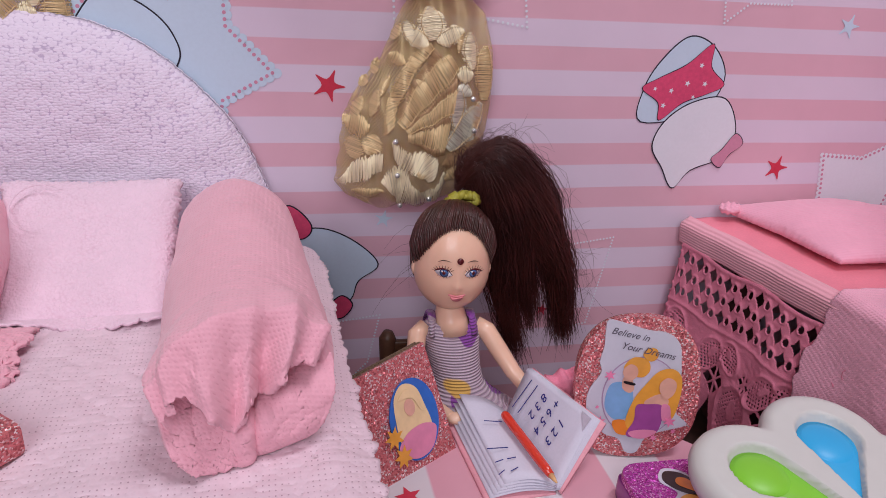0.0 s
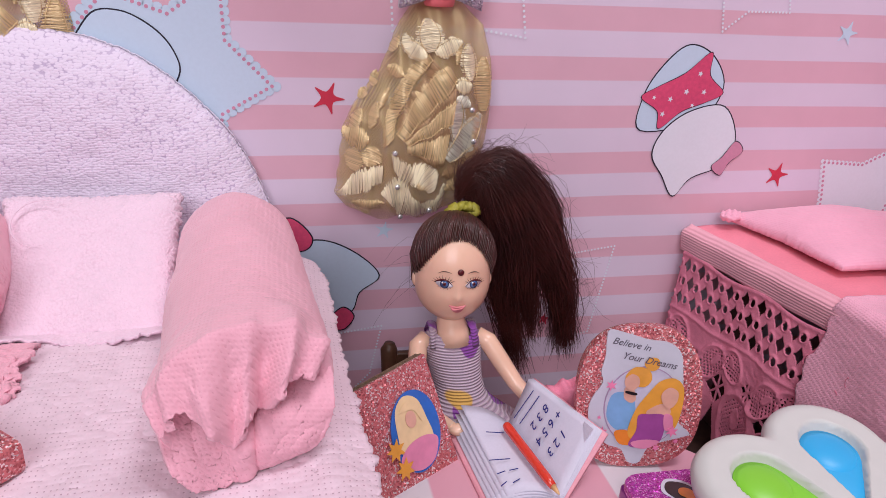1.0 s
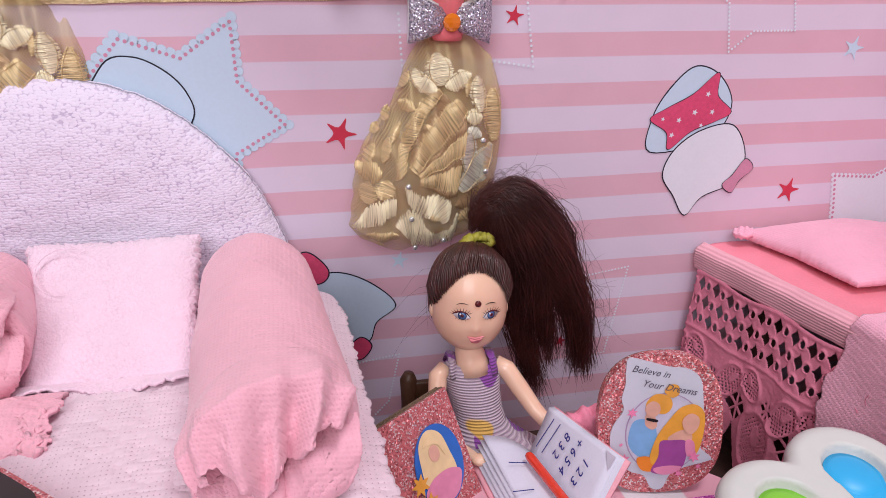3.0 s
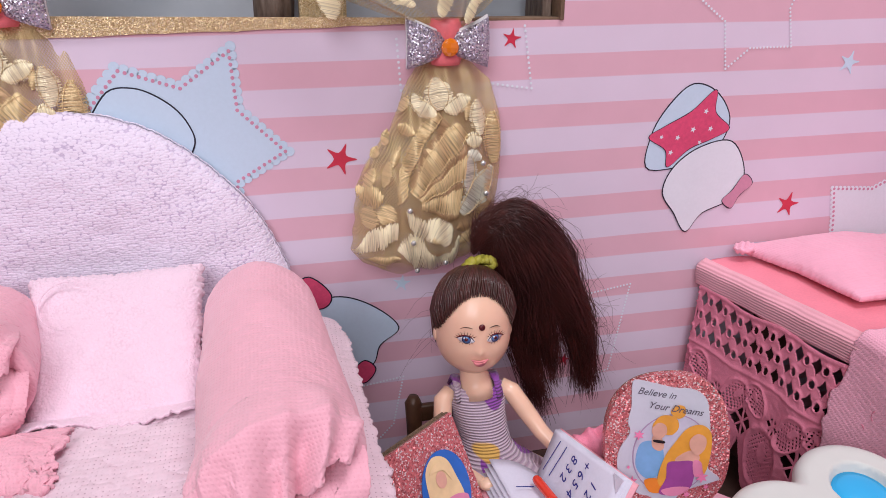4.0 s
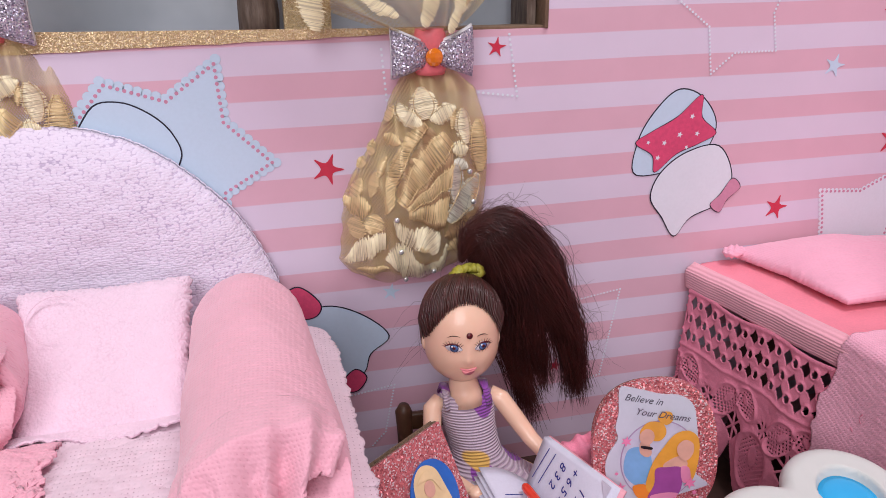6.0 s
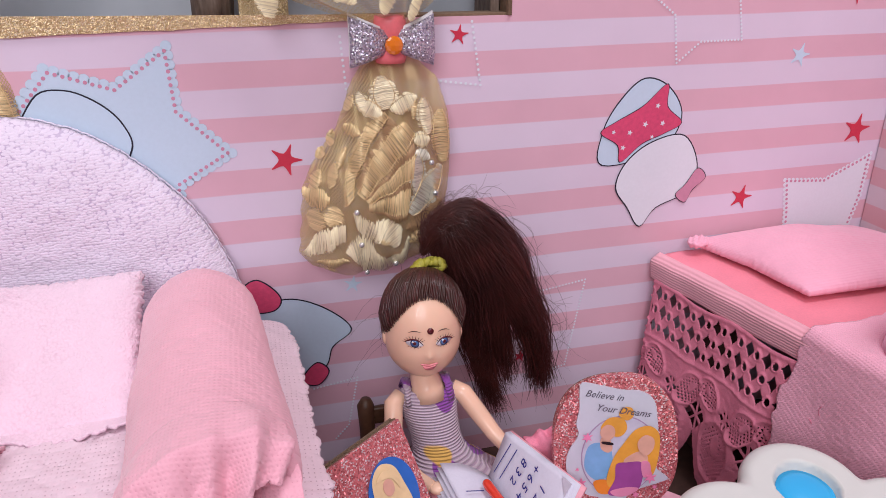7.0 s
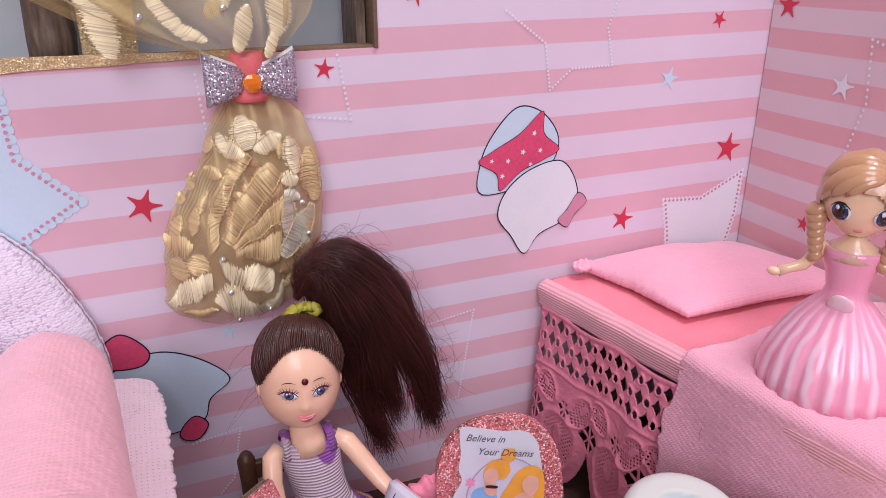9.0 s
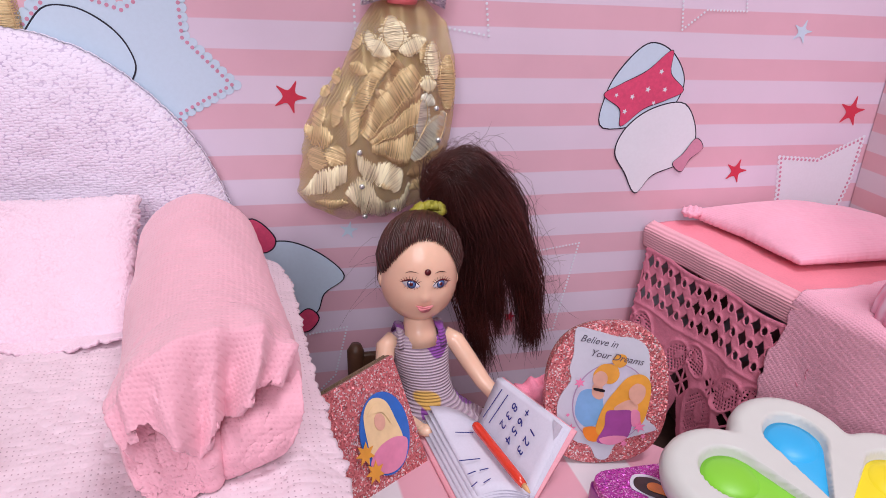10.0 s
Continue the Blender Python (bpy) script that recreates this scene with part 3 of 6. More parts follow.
# dotted star outlines
dots(on_back, wall_back, [(0.1110, 0.1665), (0.1252, 0.1563), (0.1277, 0.1412), (0.1359, 0.1477), (0.1512, 0.1479), (0.1486, 0.1600), (0.1520, 0.1700)], 0.0013, 0.00032, "print_white")
dots(on_back, wall_back, [(0.0573, 0.1560), (0.0603, 0.1372), (0.0477, 0.1390), (0.0340, 0.1330), (0.0190, 0.1380), (0.0178, 0.1545)], 0.0016, 0.00034, "print_white")
dots(on_back, wall_back, [(0.0840, 0.0640), (0.1012, 0.0664), (0.0955, 0.0321), (0.0850, 0.0300)], 0.0012, 0.00030, "print_white")
dots(on_back, wall_back, [(0.0030, 0.0376), (0.0179, 0.0396), (0.0141, 0.0209), (0.0085, 0.0150)], 0.0012, 0.00030, "print_white")
dots(on_side, wall_side, [(-0.060, 0.1520), (-0.0428, 0.1573), (-0.0451, 0.1376), (-0.0412, 0.1211), (-0.056, 0.118)], 0.0021, 0.00042, "print_white")


def blob_print(corners, colour, lift, rim=0.0, name="printed_patch"):
    """A plain rounded patch, with a dark rim where one is printed."""
    pts = smooth_loop(corners)
    cx, cz = sum(p[0] for p in pts) / len(pts), sum(p[1] for p in pts) / len(pts)
    if rim:
        bm = bmesh.new()
        big = []
        for x, z in pts:
            d = math.hypot(x - cx, z - cz)
            big.append((cx + (x - cx) * (1 + rim / d), cz + (z - cz) * (1 + rim / d)))
        slab(bm, big, on_back(0, 0, lift), THIN)
        part("printed_rim", bm, M["print_navy"], wall_back, smooth=False)
    bm = bmesh.new()
    slab(bm, pts, on_back(0, 0, lift + 0.0001), THIN)
    part(name, bm, M[colour], wall_back, smooth=False)


# plain printed patches: white with a starred crimson one above it
blob_print([(0.1040, 0.1085), (0.1035, 0.1200), (0.1090, 0.1300), (0.1170, 0.1365), (0.1265, 0.1330), (0.1320, 0.1230), (0.1250, 0.1120)], "print_blue", 0.0000, 0.00045)
blob_print([(0.1100, 0.1000), (0.1150, 0.0925), (0.1205, 0.0850), (0.1262, 0.0915), (0.1380, 0.0965), (0.1405, 0.1060), (0.1340, 0.1165), (0.1220, 0.1150), (0.1130, 0.1085)], "print_white", 0.0003, 0.00045)
blob_print([(0.1025, 0.1195), (0.1080, 0.1230), (0.1170, 0.1275), (0.1253, 0.1345), (0.1262, 0.1270), (0.1322, 0.1214), (0.1260, 0.1180), (0.1180, 0.1150), (0.1105, 0.1091), (0.1090, 0.1150)], "print_crimson", 0.0006, 0.0003)
blob_print([(0.1335, 0.0955), (0.1370, 0.0990), (0.1410, 0.1045), (0.1445, 0.1010), (0.1400, 0.0970), (0.1375, 0.0925)], "print_rose", 0.0009, 0.0003)
for x, z, r in ((0.1130, 0.1190, 0.0010), (0.1185, 0.1215, 0.0011), (0.1225, 0.1275, 0.0010), (0.1110, 0.1140, 0.0010), (0.1250, 0.1215, 0.0010), (0.1070, 0.1195, 0.0008), (0.1215, 0.1170, 0.0008)):
    bm = bmesh.new()
    slab(bm, star(r, 0.45, 5, 70), on_back(x, z, 0.0009), THIN)
    part("printed_star", bm, M["print_white"], wall_back, smooth=False)
blob_print([(-0.0190, 0.0560), (-0.0160, 0.0680), (-0.0040, 0.0722), (0.0075, 0.0680), (0.0165, 0.0590), (0.0100, 0.0530), (0.0065, 0.0455), (-0.0080, 0.0440)], "print_blue", 0.0003, 0.00045)
blob_print([(-0.0180, 0.0760), (-0.0120, 0.0800), (-0.0055, 0.0735), (-0.0080, 0.0690), (-0.0170, 0.0700)], "print_crimson", 0.0006, 0.00045)
blob_print([(0.0000, 0.0430), (0.0045, 0.0475), (0.0082, 0.0440), (0.0050, 0.0395), (0.0010, 0.0400)], "print_crimson", 0.0006, 0.00045)
blob_print([(-0.0700, 0.1240), (-0.0640, 0.1390), (-0.0560, 0.1410), (-0.0480, 0.1370), (-0.0430, 0.1310), (-0.0420, 0.1240), (-0.0500, 0.1160)], "print_blue", 0.0005, 0.00045)


# ---- beds ----
def cushion(name, m, w, l, h, mat, parent=None, res=0.0006, seed=1, ragged=0.0007, power=2.6, sag=0.0, edge=0.0006, wrinkle=0.0004, shear=0.0):
    """A soft pillow, lumpy, with a thin ragged seam all round. m: centre of its underside, z up."""
    nu, nv = int(w / res), int(l / res)
    u, v = np.meshgrid(np.linspace(-1, 1, nu), np.linspace(-1, 1, nv))
    prof = np.clip((1 - np.abs(u) ** power), 0, 1) ** 0.5 * np.clip((1 - np.abs(v) ** power), 0, 1) ** 0.5
    rag = 1 + (ragged / (w / 2)) * vnoise(u * 40, v * 40, 0, seed) * (np.maximum(abs(u), abs(v)) ** 8) * 2
    x, y = u * w / 2 * rag, v * l / 2 * rag
    pinch = 1 - 0.06 * (1 - np.abs(v)) * np.abs(u) ** 3
    x = x * pinch
    y = y * (1 - 0.06 * (1 - np.abs(u)) * np.abs(v) ** 3)
    x = x + shear * (l / 2 - y)
    lump = wrinkle * (vnoise(x * 120, y * 120, 1, seed) + 0.3 * vnoise(x * 700, y * 700, 2, seed) + 0.25 * vnoise(x * 1500, y * 1500, 5, seed))
    top = edge + prof * h * (1 + 0.12 * vnoise(x * 60, y * 60, 3, seed)) + lump * (0.4 + prof) - sag * (u ** 2)
    bot = -sag * (u ** 2) + 0 * top
    verts = np.stack([np.concatenate([x.ravel(), x.ravel()]), np.concatenate([y.ravel(), y.ravel()]), np.concatenate([top.ravel(), bot.ravel()])], 1)
    a = np.array(m)
    verts = verts @ a[:3, :3].T + a[:3, 3]
    n = nu * nv
    f = grid_faces(nu, nv) + [tuple(reversed(q)) for q in grid_faces(nu, nv, base=n)]
    rim = [i for i in range(nu)] + [j * nu + nu - 1 for j in range(1, nv)] + [(nv - 1) * nu + i for i in range(nu - 2, -1, -1)] + [j * nu for j in range(nv - 2, 0, -1)]
    for a0, b0 in zip(rim, rim[1:] + rim[:1]):
        f.append((b0, a0, a0 + n, b0 + n))
    return raw(name, verts, f, mat, parent)


def frayed_sheet(name, fn, nu, nv, thick, mat, parent=None, label=""):
    """A cloth from fn(u, v) arrays in 0..1, with a back side."""
    u, v = np.meshgrid(np.linspace(0, 1, nu), np.linspace(0, 1, nv))
    p = np.stack(fn(u, v), -1)
    du = np.gradient(p, axis=1)
    dv = np.gradient(p, axis=0)
    nrm = np.cross(du, dv)
    nrm /= np.linalg.norm(nrm, axis=-1, keepdims=True) + 1e-12
    q = p - nrm * thick
    verts = np.concatenate([p.reshape(-1, 3), q.reshape(-1, 3)])
    n = nu * nv
    f = grid_faces(nu, nv) + [tuple(reversed(t)) for t in grid_faces(nu, nv, base=n)]
    rim = [i for i in range(nu)] + [j * nu + nu - 1 for j in range(1, nv)] + [(nv - 1) * nu + i for i in range(nu - 2, -1, -1)] + [j * nu for j in range(nv - 2, 0, -1)]
    for a0, b0 in zip(rim, rim[1:] + rim[:1]):
        f.append((b0, a0, a0 + n, b0 + n))
    return raw(name, verts, f, mat, parent, label)


white_bed = thing("toy_bed", "toy bed with arched white terry headboard and pale towel sheet", "bed", (-0.09, -0.1, 0))
bm = bmesh.new()
block(bm, pose(-0.095, -0.112, 0.033), 0.170, 0.20, 0.066, 0.003)
part("bed_base", bm, M["towel_pale"], white_bed, "padded base covered in pale pink cloth")


def headboard_fn():
    nu, nv = 300, 150
    ang = np.linspace(math.pi, 0, nu)
    rr = np.linspace(0, 1, nv)
    A, R = np.meshgrid(ang, rr)
    k = 1 + 0.006 * vnoise(np.cos(A) * 7, np.sin(A) * 7, 0.3) + 0.004 * vnoise(np.cos(A) * 90, np.sin(A) * 90, 0.7)
    x = -0.09 + 0.0745 * np.cos(A) * R * k
    z = 0.066 + 0.074 * np.sin(A) * R * k - 0.0050 * np.clip((-0.055 - x) / 0.045, 0, 1) * R
    puff = np.sqrt(np.clip(1 - R ** 6, 0, 1))
    y = -0.004 - 0.0105 * puff - 0.0007 * vnoise(x * 45, z * 60, 1) - 0.00025 * vnoise(x * 200, z * 240, 2) - 0.00008 * vnoise(x * 900, z * 900, 4)
    front = np.stack([x, y, z], -1).reshape(-1, 3)
    back = np.stack([x, 0 * y - 0.0012, z], -1).reshape(-1, 3)
    n = nu * nv
    f = [tuple(reversed(q)) for q in grid_faces(nu, nv)] + grid_faces(nu, nv, base=n)
    last = [(nv - 1) * nu + i for i in range(nu)]
    f += [(a, b, b + n, a + n) for a, b in zip(last, last[1:])]
    return np.concatenate([front, back]), f


hv, hf = headboard_fn()
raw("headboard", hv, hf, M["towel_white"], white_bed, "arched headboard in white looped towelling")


def sheet_fn(u, v):
    x0 = -0.19 + 0 * u
    y = -0.012 - 0.196 * v
    edge = -0.0045 + 0.0075 * v
    scallop = 0.0010 * vnoise(v * 30, 0, 0) + 0.0007 * np.abs(np.sin(v * 150 + 4 * np.sin(v * 17))) + 0.0007 * vnoise(v * 120, 0, 3)
    x = x0 + (edge - x0) * u + scallop * u ** 110
    drop = np.clip((u - 0.95) / 0.05, 0, 1) ** 2 * 0.0025
    z = 0.0705 + 0.0008 * vnoise(x * 60, y * 60, 0) + 0.0003 * vnoise(x * 350, y * 350, 1) + 0.0002 * vnoise(x * 900, y * 900, 2) - drop
    return x, y, z


frayed_sheet("sheet", sheet_fn, 330, 460, 0.0016, M["towel_sheet"], white_bed, "pale towel sheet with a scalloped frayed edge")

pale_pillow = cushion("pillow", pose(-0.0625, -0.0385, 0.0808, 38, 0, 2), 0.0435, 0.046, 0.0055, M["towel_pale"], None, 0.0004, 4, 0.0004, 5.0, 0.0, 0.0006, 0.00022)
tagged(pale_pillow, "square pale pink towelling pillow leaning on the white headboard", "pillow")
bm = bmesh.new()
mp = pose(-0.0625, -0.0385, 0.0808, 38, 0, 2)
tube(bm, [mp @ Vector((-0.0105 + 0.0068 * math.cos(a), 0.0105 + 0.0068 * math.sin(a), 0.0078)) for a in [math.pi * (1.5 - 1.25 * k / 20) for k in range(21)]], [0.0001 + 0.00014 * math.sin(math.pi * k / 20) for k in range(21)], 8, squash=0.6)
part("embossed_ring", bm, M["towel_pale"], pale_pillow)
bm = bmesh.new()


def hem_fn(u, v):
    x = -0.0225 + 0.045 * u
    y = -0.0205 - 0.0060 * v + (0.0014 * vnoise(u * 12, 0, 0) + 0.0008 * vnoise(u * 55, 0, 2)) * v
    z = 0.0016 + 0.0006 * vnoise(u * 14, v, 1) - 0.0004 * v + 0.0003 * vnoise(u * 60, v * 10, 1)
    p = np.stack([x, y, z], -1) @ np.array(mp)[:3, :3].T + np.array(mp)[:3, 3]
    p[..., 2] = np.maximum(p[..., 2], 0.0728 + 0.0010 * np.sin(u * 9) * v)
    return p[..., 0], p[..., 1], p[..., 2]


frayed_sheet("hem", hem_fn, 120, 14, 0.0008, M["towel_pale"], pale_pillow, "thin ragged hem")


def rolled_towel(a, b, r, seed, flap=True):
    """A rolled pink towel lying from a (far end) to b (near end), with its corner folded over the near end."""
    a, b = np.array(a), np.array(b)
    axis = b - a
    length = np.linalg.norm(axis)
    axis /= length
    side = np.cross(axis, [0, 0, 1])
    side /= np.linalg.norm(side)
    up = np.cross(side, axis)
    ob = thing("rolled_towel", "rolled pink towel bolster with a ragged folded end on the bed", "towel roll", tuple((a + b) / 2 - up * r), group="pink towel rolls")
    nu, nv = 150, 190
    A, T = np.meshgrid(np.linspace(0, 2 * math.pi, nu, endpoint=False), np.linspace(0, 1, nv))
    end = np.clip(T / 0.26, 0, 1)
    rad = r * (1 - (1 - end) ** 2.4) ** 0.5 * (0.88 + 0.16 * T)
    near = np.clip((T - 0.93) / 0.07, 0, 1)
    rad = rad * (1 - 0.16 * near ** 2)
    rad = rad * (1 + 0.035 * vnoise(np.cos(A) * 2, np.sin(A) * 2, T * 5, seed))
    rad = rad + 0.00014 * vnoise(np.cos(A) * 11, np.sin(A) * 11, T * 60, seed) + 0.00010 * vnoise(np.cos(A) * 40, np.sin(A) * 40, T * 190, seed + 1)
    c, s = np.cos(A), np.sin(A)
    T = T + (0.0040 * c - 0.0025) / length * np.clip((T - 0.6) / 0.4, 0, 1) ** 1.5
    s = np.where(s < -0.78, -0.78 + (s + 0.78) * 0.3, s)
    P = a + axis * (T[..., None] * length) + side * (rad * c)[..., None] + up * (rad * s)[..., None]
    verts = P.reshape(-1, 3).tolist()
    f = grid_faces(nu, nv, True)
    base = (nv - 1) * nu
    rings = 9
    prev = list(range(base, base + nu))
    edge_pts = P[-1]
    mid = edge_pts.mean(0)
    for k in range(1, rings + 1):
        q = 1 - k / (rings + 0.3)
        start = len(verts)
        ripple = 0.5 + 0.5 * math.sin(k * 2.1)
        for i in range(nu):
            verts.append(tuple(mid + (edge_pts[i] - mid) * q - axis * (0.0045 * (1 - q) ** 0.6 + 0.0006 * ripple)))
        cur = list(range(start, start + nu))
        f += [(prev[i], prev[(i + 1) % nu], cur[(i + 1) % nu], cur[i]) for i in range(nu)]
        prev = cur
    f.append(tuple(prev))
    f.append(tuple(range(nu - 1, -1, -1)))
    raw("roll", verts, f, M["towel_pink"], ob)

    def skew(xn):
        """The near end is cut askew: its left side reaches further."""
        return 0.0040 * xn - 0.0025

    def flap_fn(u, v):
        ang = math.pi * (0.10 + 0.72 * u)
        reach = 0.10 + 0.42 * np.exp(-np.abs((u - 0.52) / 0.30) ** 3.0) + 0.22 * np.exp(-((u - 0.44) / 0.12) ** 2) + 0.05 * vnoise(u * 16, 0, 0, seed) + 0.03 * vnoise(u * 60, 0, 4, seed)
        over = v * (0.62 + reach) * r * 1.5
        along_ = length - 0.0100 + np.minimum(over, 0.0108)
        down = np.maximum(over - 0.0108, 0)
        hang = np.clip(down / r, 0, 1)
        fold = 0.0016 * np.exp(-((u - 0.76) / 0.055) ** 2) - 0.0014 * np.exp(-((u - 0.64) / 0.05) ** 2) + 0.0010 * np.exp(-((u - 0.30) / 0.07) ** 2) + 0.0007 * np.sin(u * 31 + v * 4)
        lump = 0.0006 * vnoise(u * 9, v * 5, 2, seed) + 0.00018 * vnoise(u * 30, v * 18, 4, seed) + 0.00006 * vnoise(u * 90, v * 60, 5, seed)
        rr = r * 1.02 + 0.0006 + (fold + lump) * np.clip(v * 1.6, 0, 1)
        rr = rr * (0.955 + 0.045 * np.clip(v * 5, 0, 1))
        X = rr * np.cos(ang) * (1 - 0.34 * hang)
        Z = rr * np.sin(ang) - down * 0.92
        p = a + axis * (along_ + skew(np.cos(ang)) + (fold * 1.6 + lump * 1.2 + 0.0042) * hang ** 0.7)[..., None] + side * X[..., None] + up * Z[..., None]
        return p[..., 0], p[..., 1], p[..., 2]

    frayed_sheet("folded_corner", lambda u, v: flap_fn(1 - u, v), 160, 80, 0.0014, M["towel_pink"], ob)

    def tuck_fn(u, v):
        # left of the crease the cloth stands low; right of it a thicker fold bulges and rises to the shoulder
        right = 1 / (1 + np.exp((u - 0.46) * 40))
        h = -0.84 + (0.70 + 0.16 * (1 - right) * (1 - u) + 0.26 * right * np.clip((0.46 - u) / 0.46, 0, 1) ** 0.7 + 0.03 * vnoise(u * 22, 0, 6, seed)) * v
        w = np.sqrt(np.clip(1 - h ** 2, 0.05, 1)) * 0.97
        X = r * w * (2 * u - 1)
        out = 0.0006 + 0.0030 * np.sin(v * 2.9) * (0.5 + 0.5 * right) + 0.0012 * np.exp(-((u - 0.56) / 0.05) ** 2) - 0.0046 * np.exp(-((u - 0.47) / 0.035) ** 2) * (0.25 + 0.75 * v) - 0.0040 * v ** 2
        out = out + 0.0006 * vnoise(u * 7, v * 4, 0, seed) + 0.00016 * vnoise(u * 24, v * 14, 1, seed) + 0.00004 * vnoise(u * 80, v * 40, 3, seed)
        p = a + axis * (length + out + skew(2 * u - 1))[..., None] + side * X[..., None] + up * (r * h + 0.0010 * np.sin(u * 6) * v)[..., None]
        return p[..., 0], p[..., 1], p[..., 2]

    frayed_sheet("tucked_edge", tuck_fn, 130, 60, 0.0014, M["towel_pink"], ob)
    return ob


rolled_towel((-0.0275, -0.019, 0.0865), (-0.0225, -0.112, 0.0858), 0.0158, 1)
second_roll = rolled_towel((-0.0952, -0.022, 0.0860), (-0.0915, -0.066, 0.0862), 0.0150, 7)



def trailing_fn(u, v):
    """A loose ruffled corner of the second towel on the sheet."""
    x = -0.0925 + 0.0225 * u + 0.0012 * vnoise(v * 9, 0, 1) * u + 0.0006 * vnoise(v * 40, 0, 2) * u
    y = -0.0600 - 0.0220 * v + 0.0012 * vnoise(u * 9, 0, 3) * v + 0.0006 * vnoise(u * 40, 0, 4) * v
    z = 0.0737 + 0.0034 * np.sin(math.pi * np.clip(v * 1.05, 0, 1)) ** 0.7 * (1 - 0.6 * u ** 3) + 0.0007 * vnoise(u * 5, v * 4, 5) + 0.0002 * vnoise(u * 25, v * 18, 6)
    return x, y, z


frayed_sheet("trailing_corner", lambda u, v: trailing_fn(u, 1 - v), 90, 60, 0.0013, M["towel_pink"], second_roll, "ruffled loose corner")

# toy phone on the sheet
mph = pose(-0.0850, -0.1115, 0.0722, 0, 0, -43)
phone = thing("toy_phone", "toy phone with dark screen and pink glitter case on the sheet", "toy phone", mph.translation)
bm = bmesh.new()
block(bm, mph @ pose(0, 0, 0.0032), 0.0250, 0.044, 0.0064, 0.0012)
part("case", bm, M["glitter_pink"], phone, smooth=False)
bm = bmesh.new()
slab(bm, oval(0.0112, 0.0205, 40, 8), mph @ pose(0, 0, 0.0064), 0.0003)
screen = part("screen", bm, M["pic_black"], phone, "dark screen with pink icons", smooth=False)
for i in range(3):
    for j in range(5):
        o = oval(0.0021, 0.0021, 20, 5 if (i + j) % 2 else 2)
        bm = bmesh.new()
        slab(bm, o, mph @ pose(-0.0070 + 0.0070 * i, 0.0150 - 0.0066 * j, 0.0067), 0.00012)
        part("icon", bm, M["pic_peach"], screen, smooth=False)
        bm = bmesh.new()
        slab(bm, [(x * 0.5, y * 0.35) for x, y in o], mph @ pose(-0.0070 + 0.0070 * i, 0.0150 - 0.0066 * j, 0.0069), 0.0001)
        part("icon_mark", bm, M["pic_black"], screen, smooth=False)

# ---- the pink bed with its lace ----
BT = 0.0745
pink_bed = thing("toy_bed", "toy bed with coral satin top and pink lace valance", "bed", (0.175, -0.1, 0))


def bed_x(y):
    """The bed's long edge, a little askew to the wall."""
    return 0.1265 - 0.165 * y


def bed_top_fn(u, v):
    y = -0.0035 - 0.196 * v
    x = bed_x(y) + (0.2165 - bed_x(y)) * u
    z = BT + 0.0005 * vnoise(x * 80, y * 80, 0) - 0.0020 * np.clip(1 - u / 0.05, 0, 1) ** 2
    return x, y, z


frayed_sheet("bed_top", lambda u, v: bed_top_fn(u, 1 - v), 90, 150, 0.006, M["satin"], pink_bed, "smooth coral satin cover")


def ribbon_fn(u, v):
    y = -0.0030 - 0.197 * u
    x = bed_x(y) - 0.0008 - 0.0004 * np.sin(v * 3.1) + 0.0004 * vnoise(u * 20, v, 0)
    z = BT + 0.0004 - 0.0088 * v + 0.0004 * vnoise(u * 16, 0, 3)
    x = x + 0.0030 * np.clip(1 - v / 0.25, 0, 1)
    return x, y, z


frayed_sheet("ribbon_edge", ribbon_fn, 200, 14, 0.0008, M["grosgrain"], pink_bed, "ribbed coral ribbon edge")
for x, y in ((0.145, -0.022), (0.205, -0.022), (0.165, -0.185), (0.205, -0.185)):
    bm = bmesh.new()
    block(bm, pose(x, y, 0.034), 0.009, 0.009, 0.068, 0.0008)
    part("leg", bm, M["bed_board"], pink_bed)


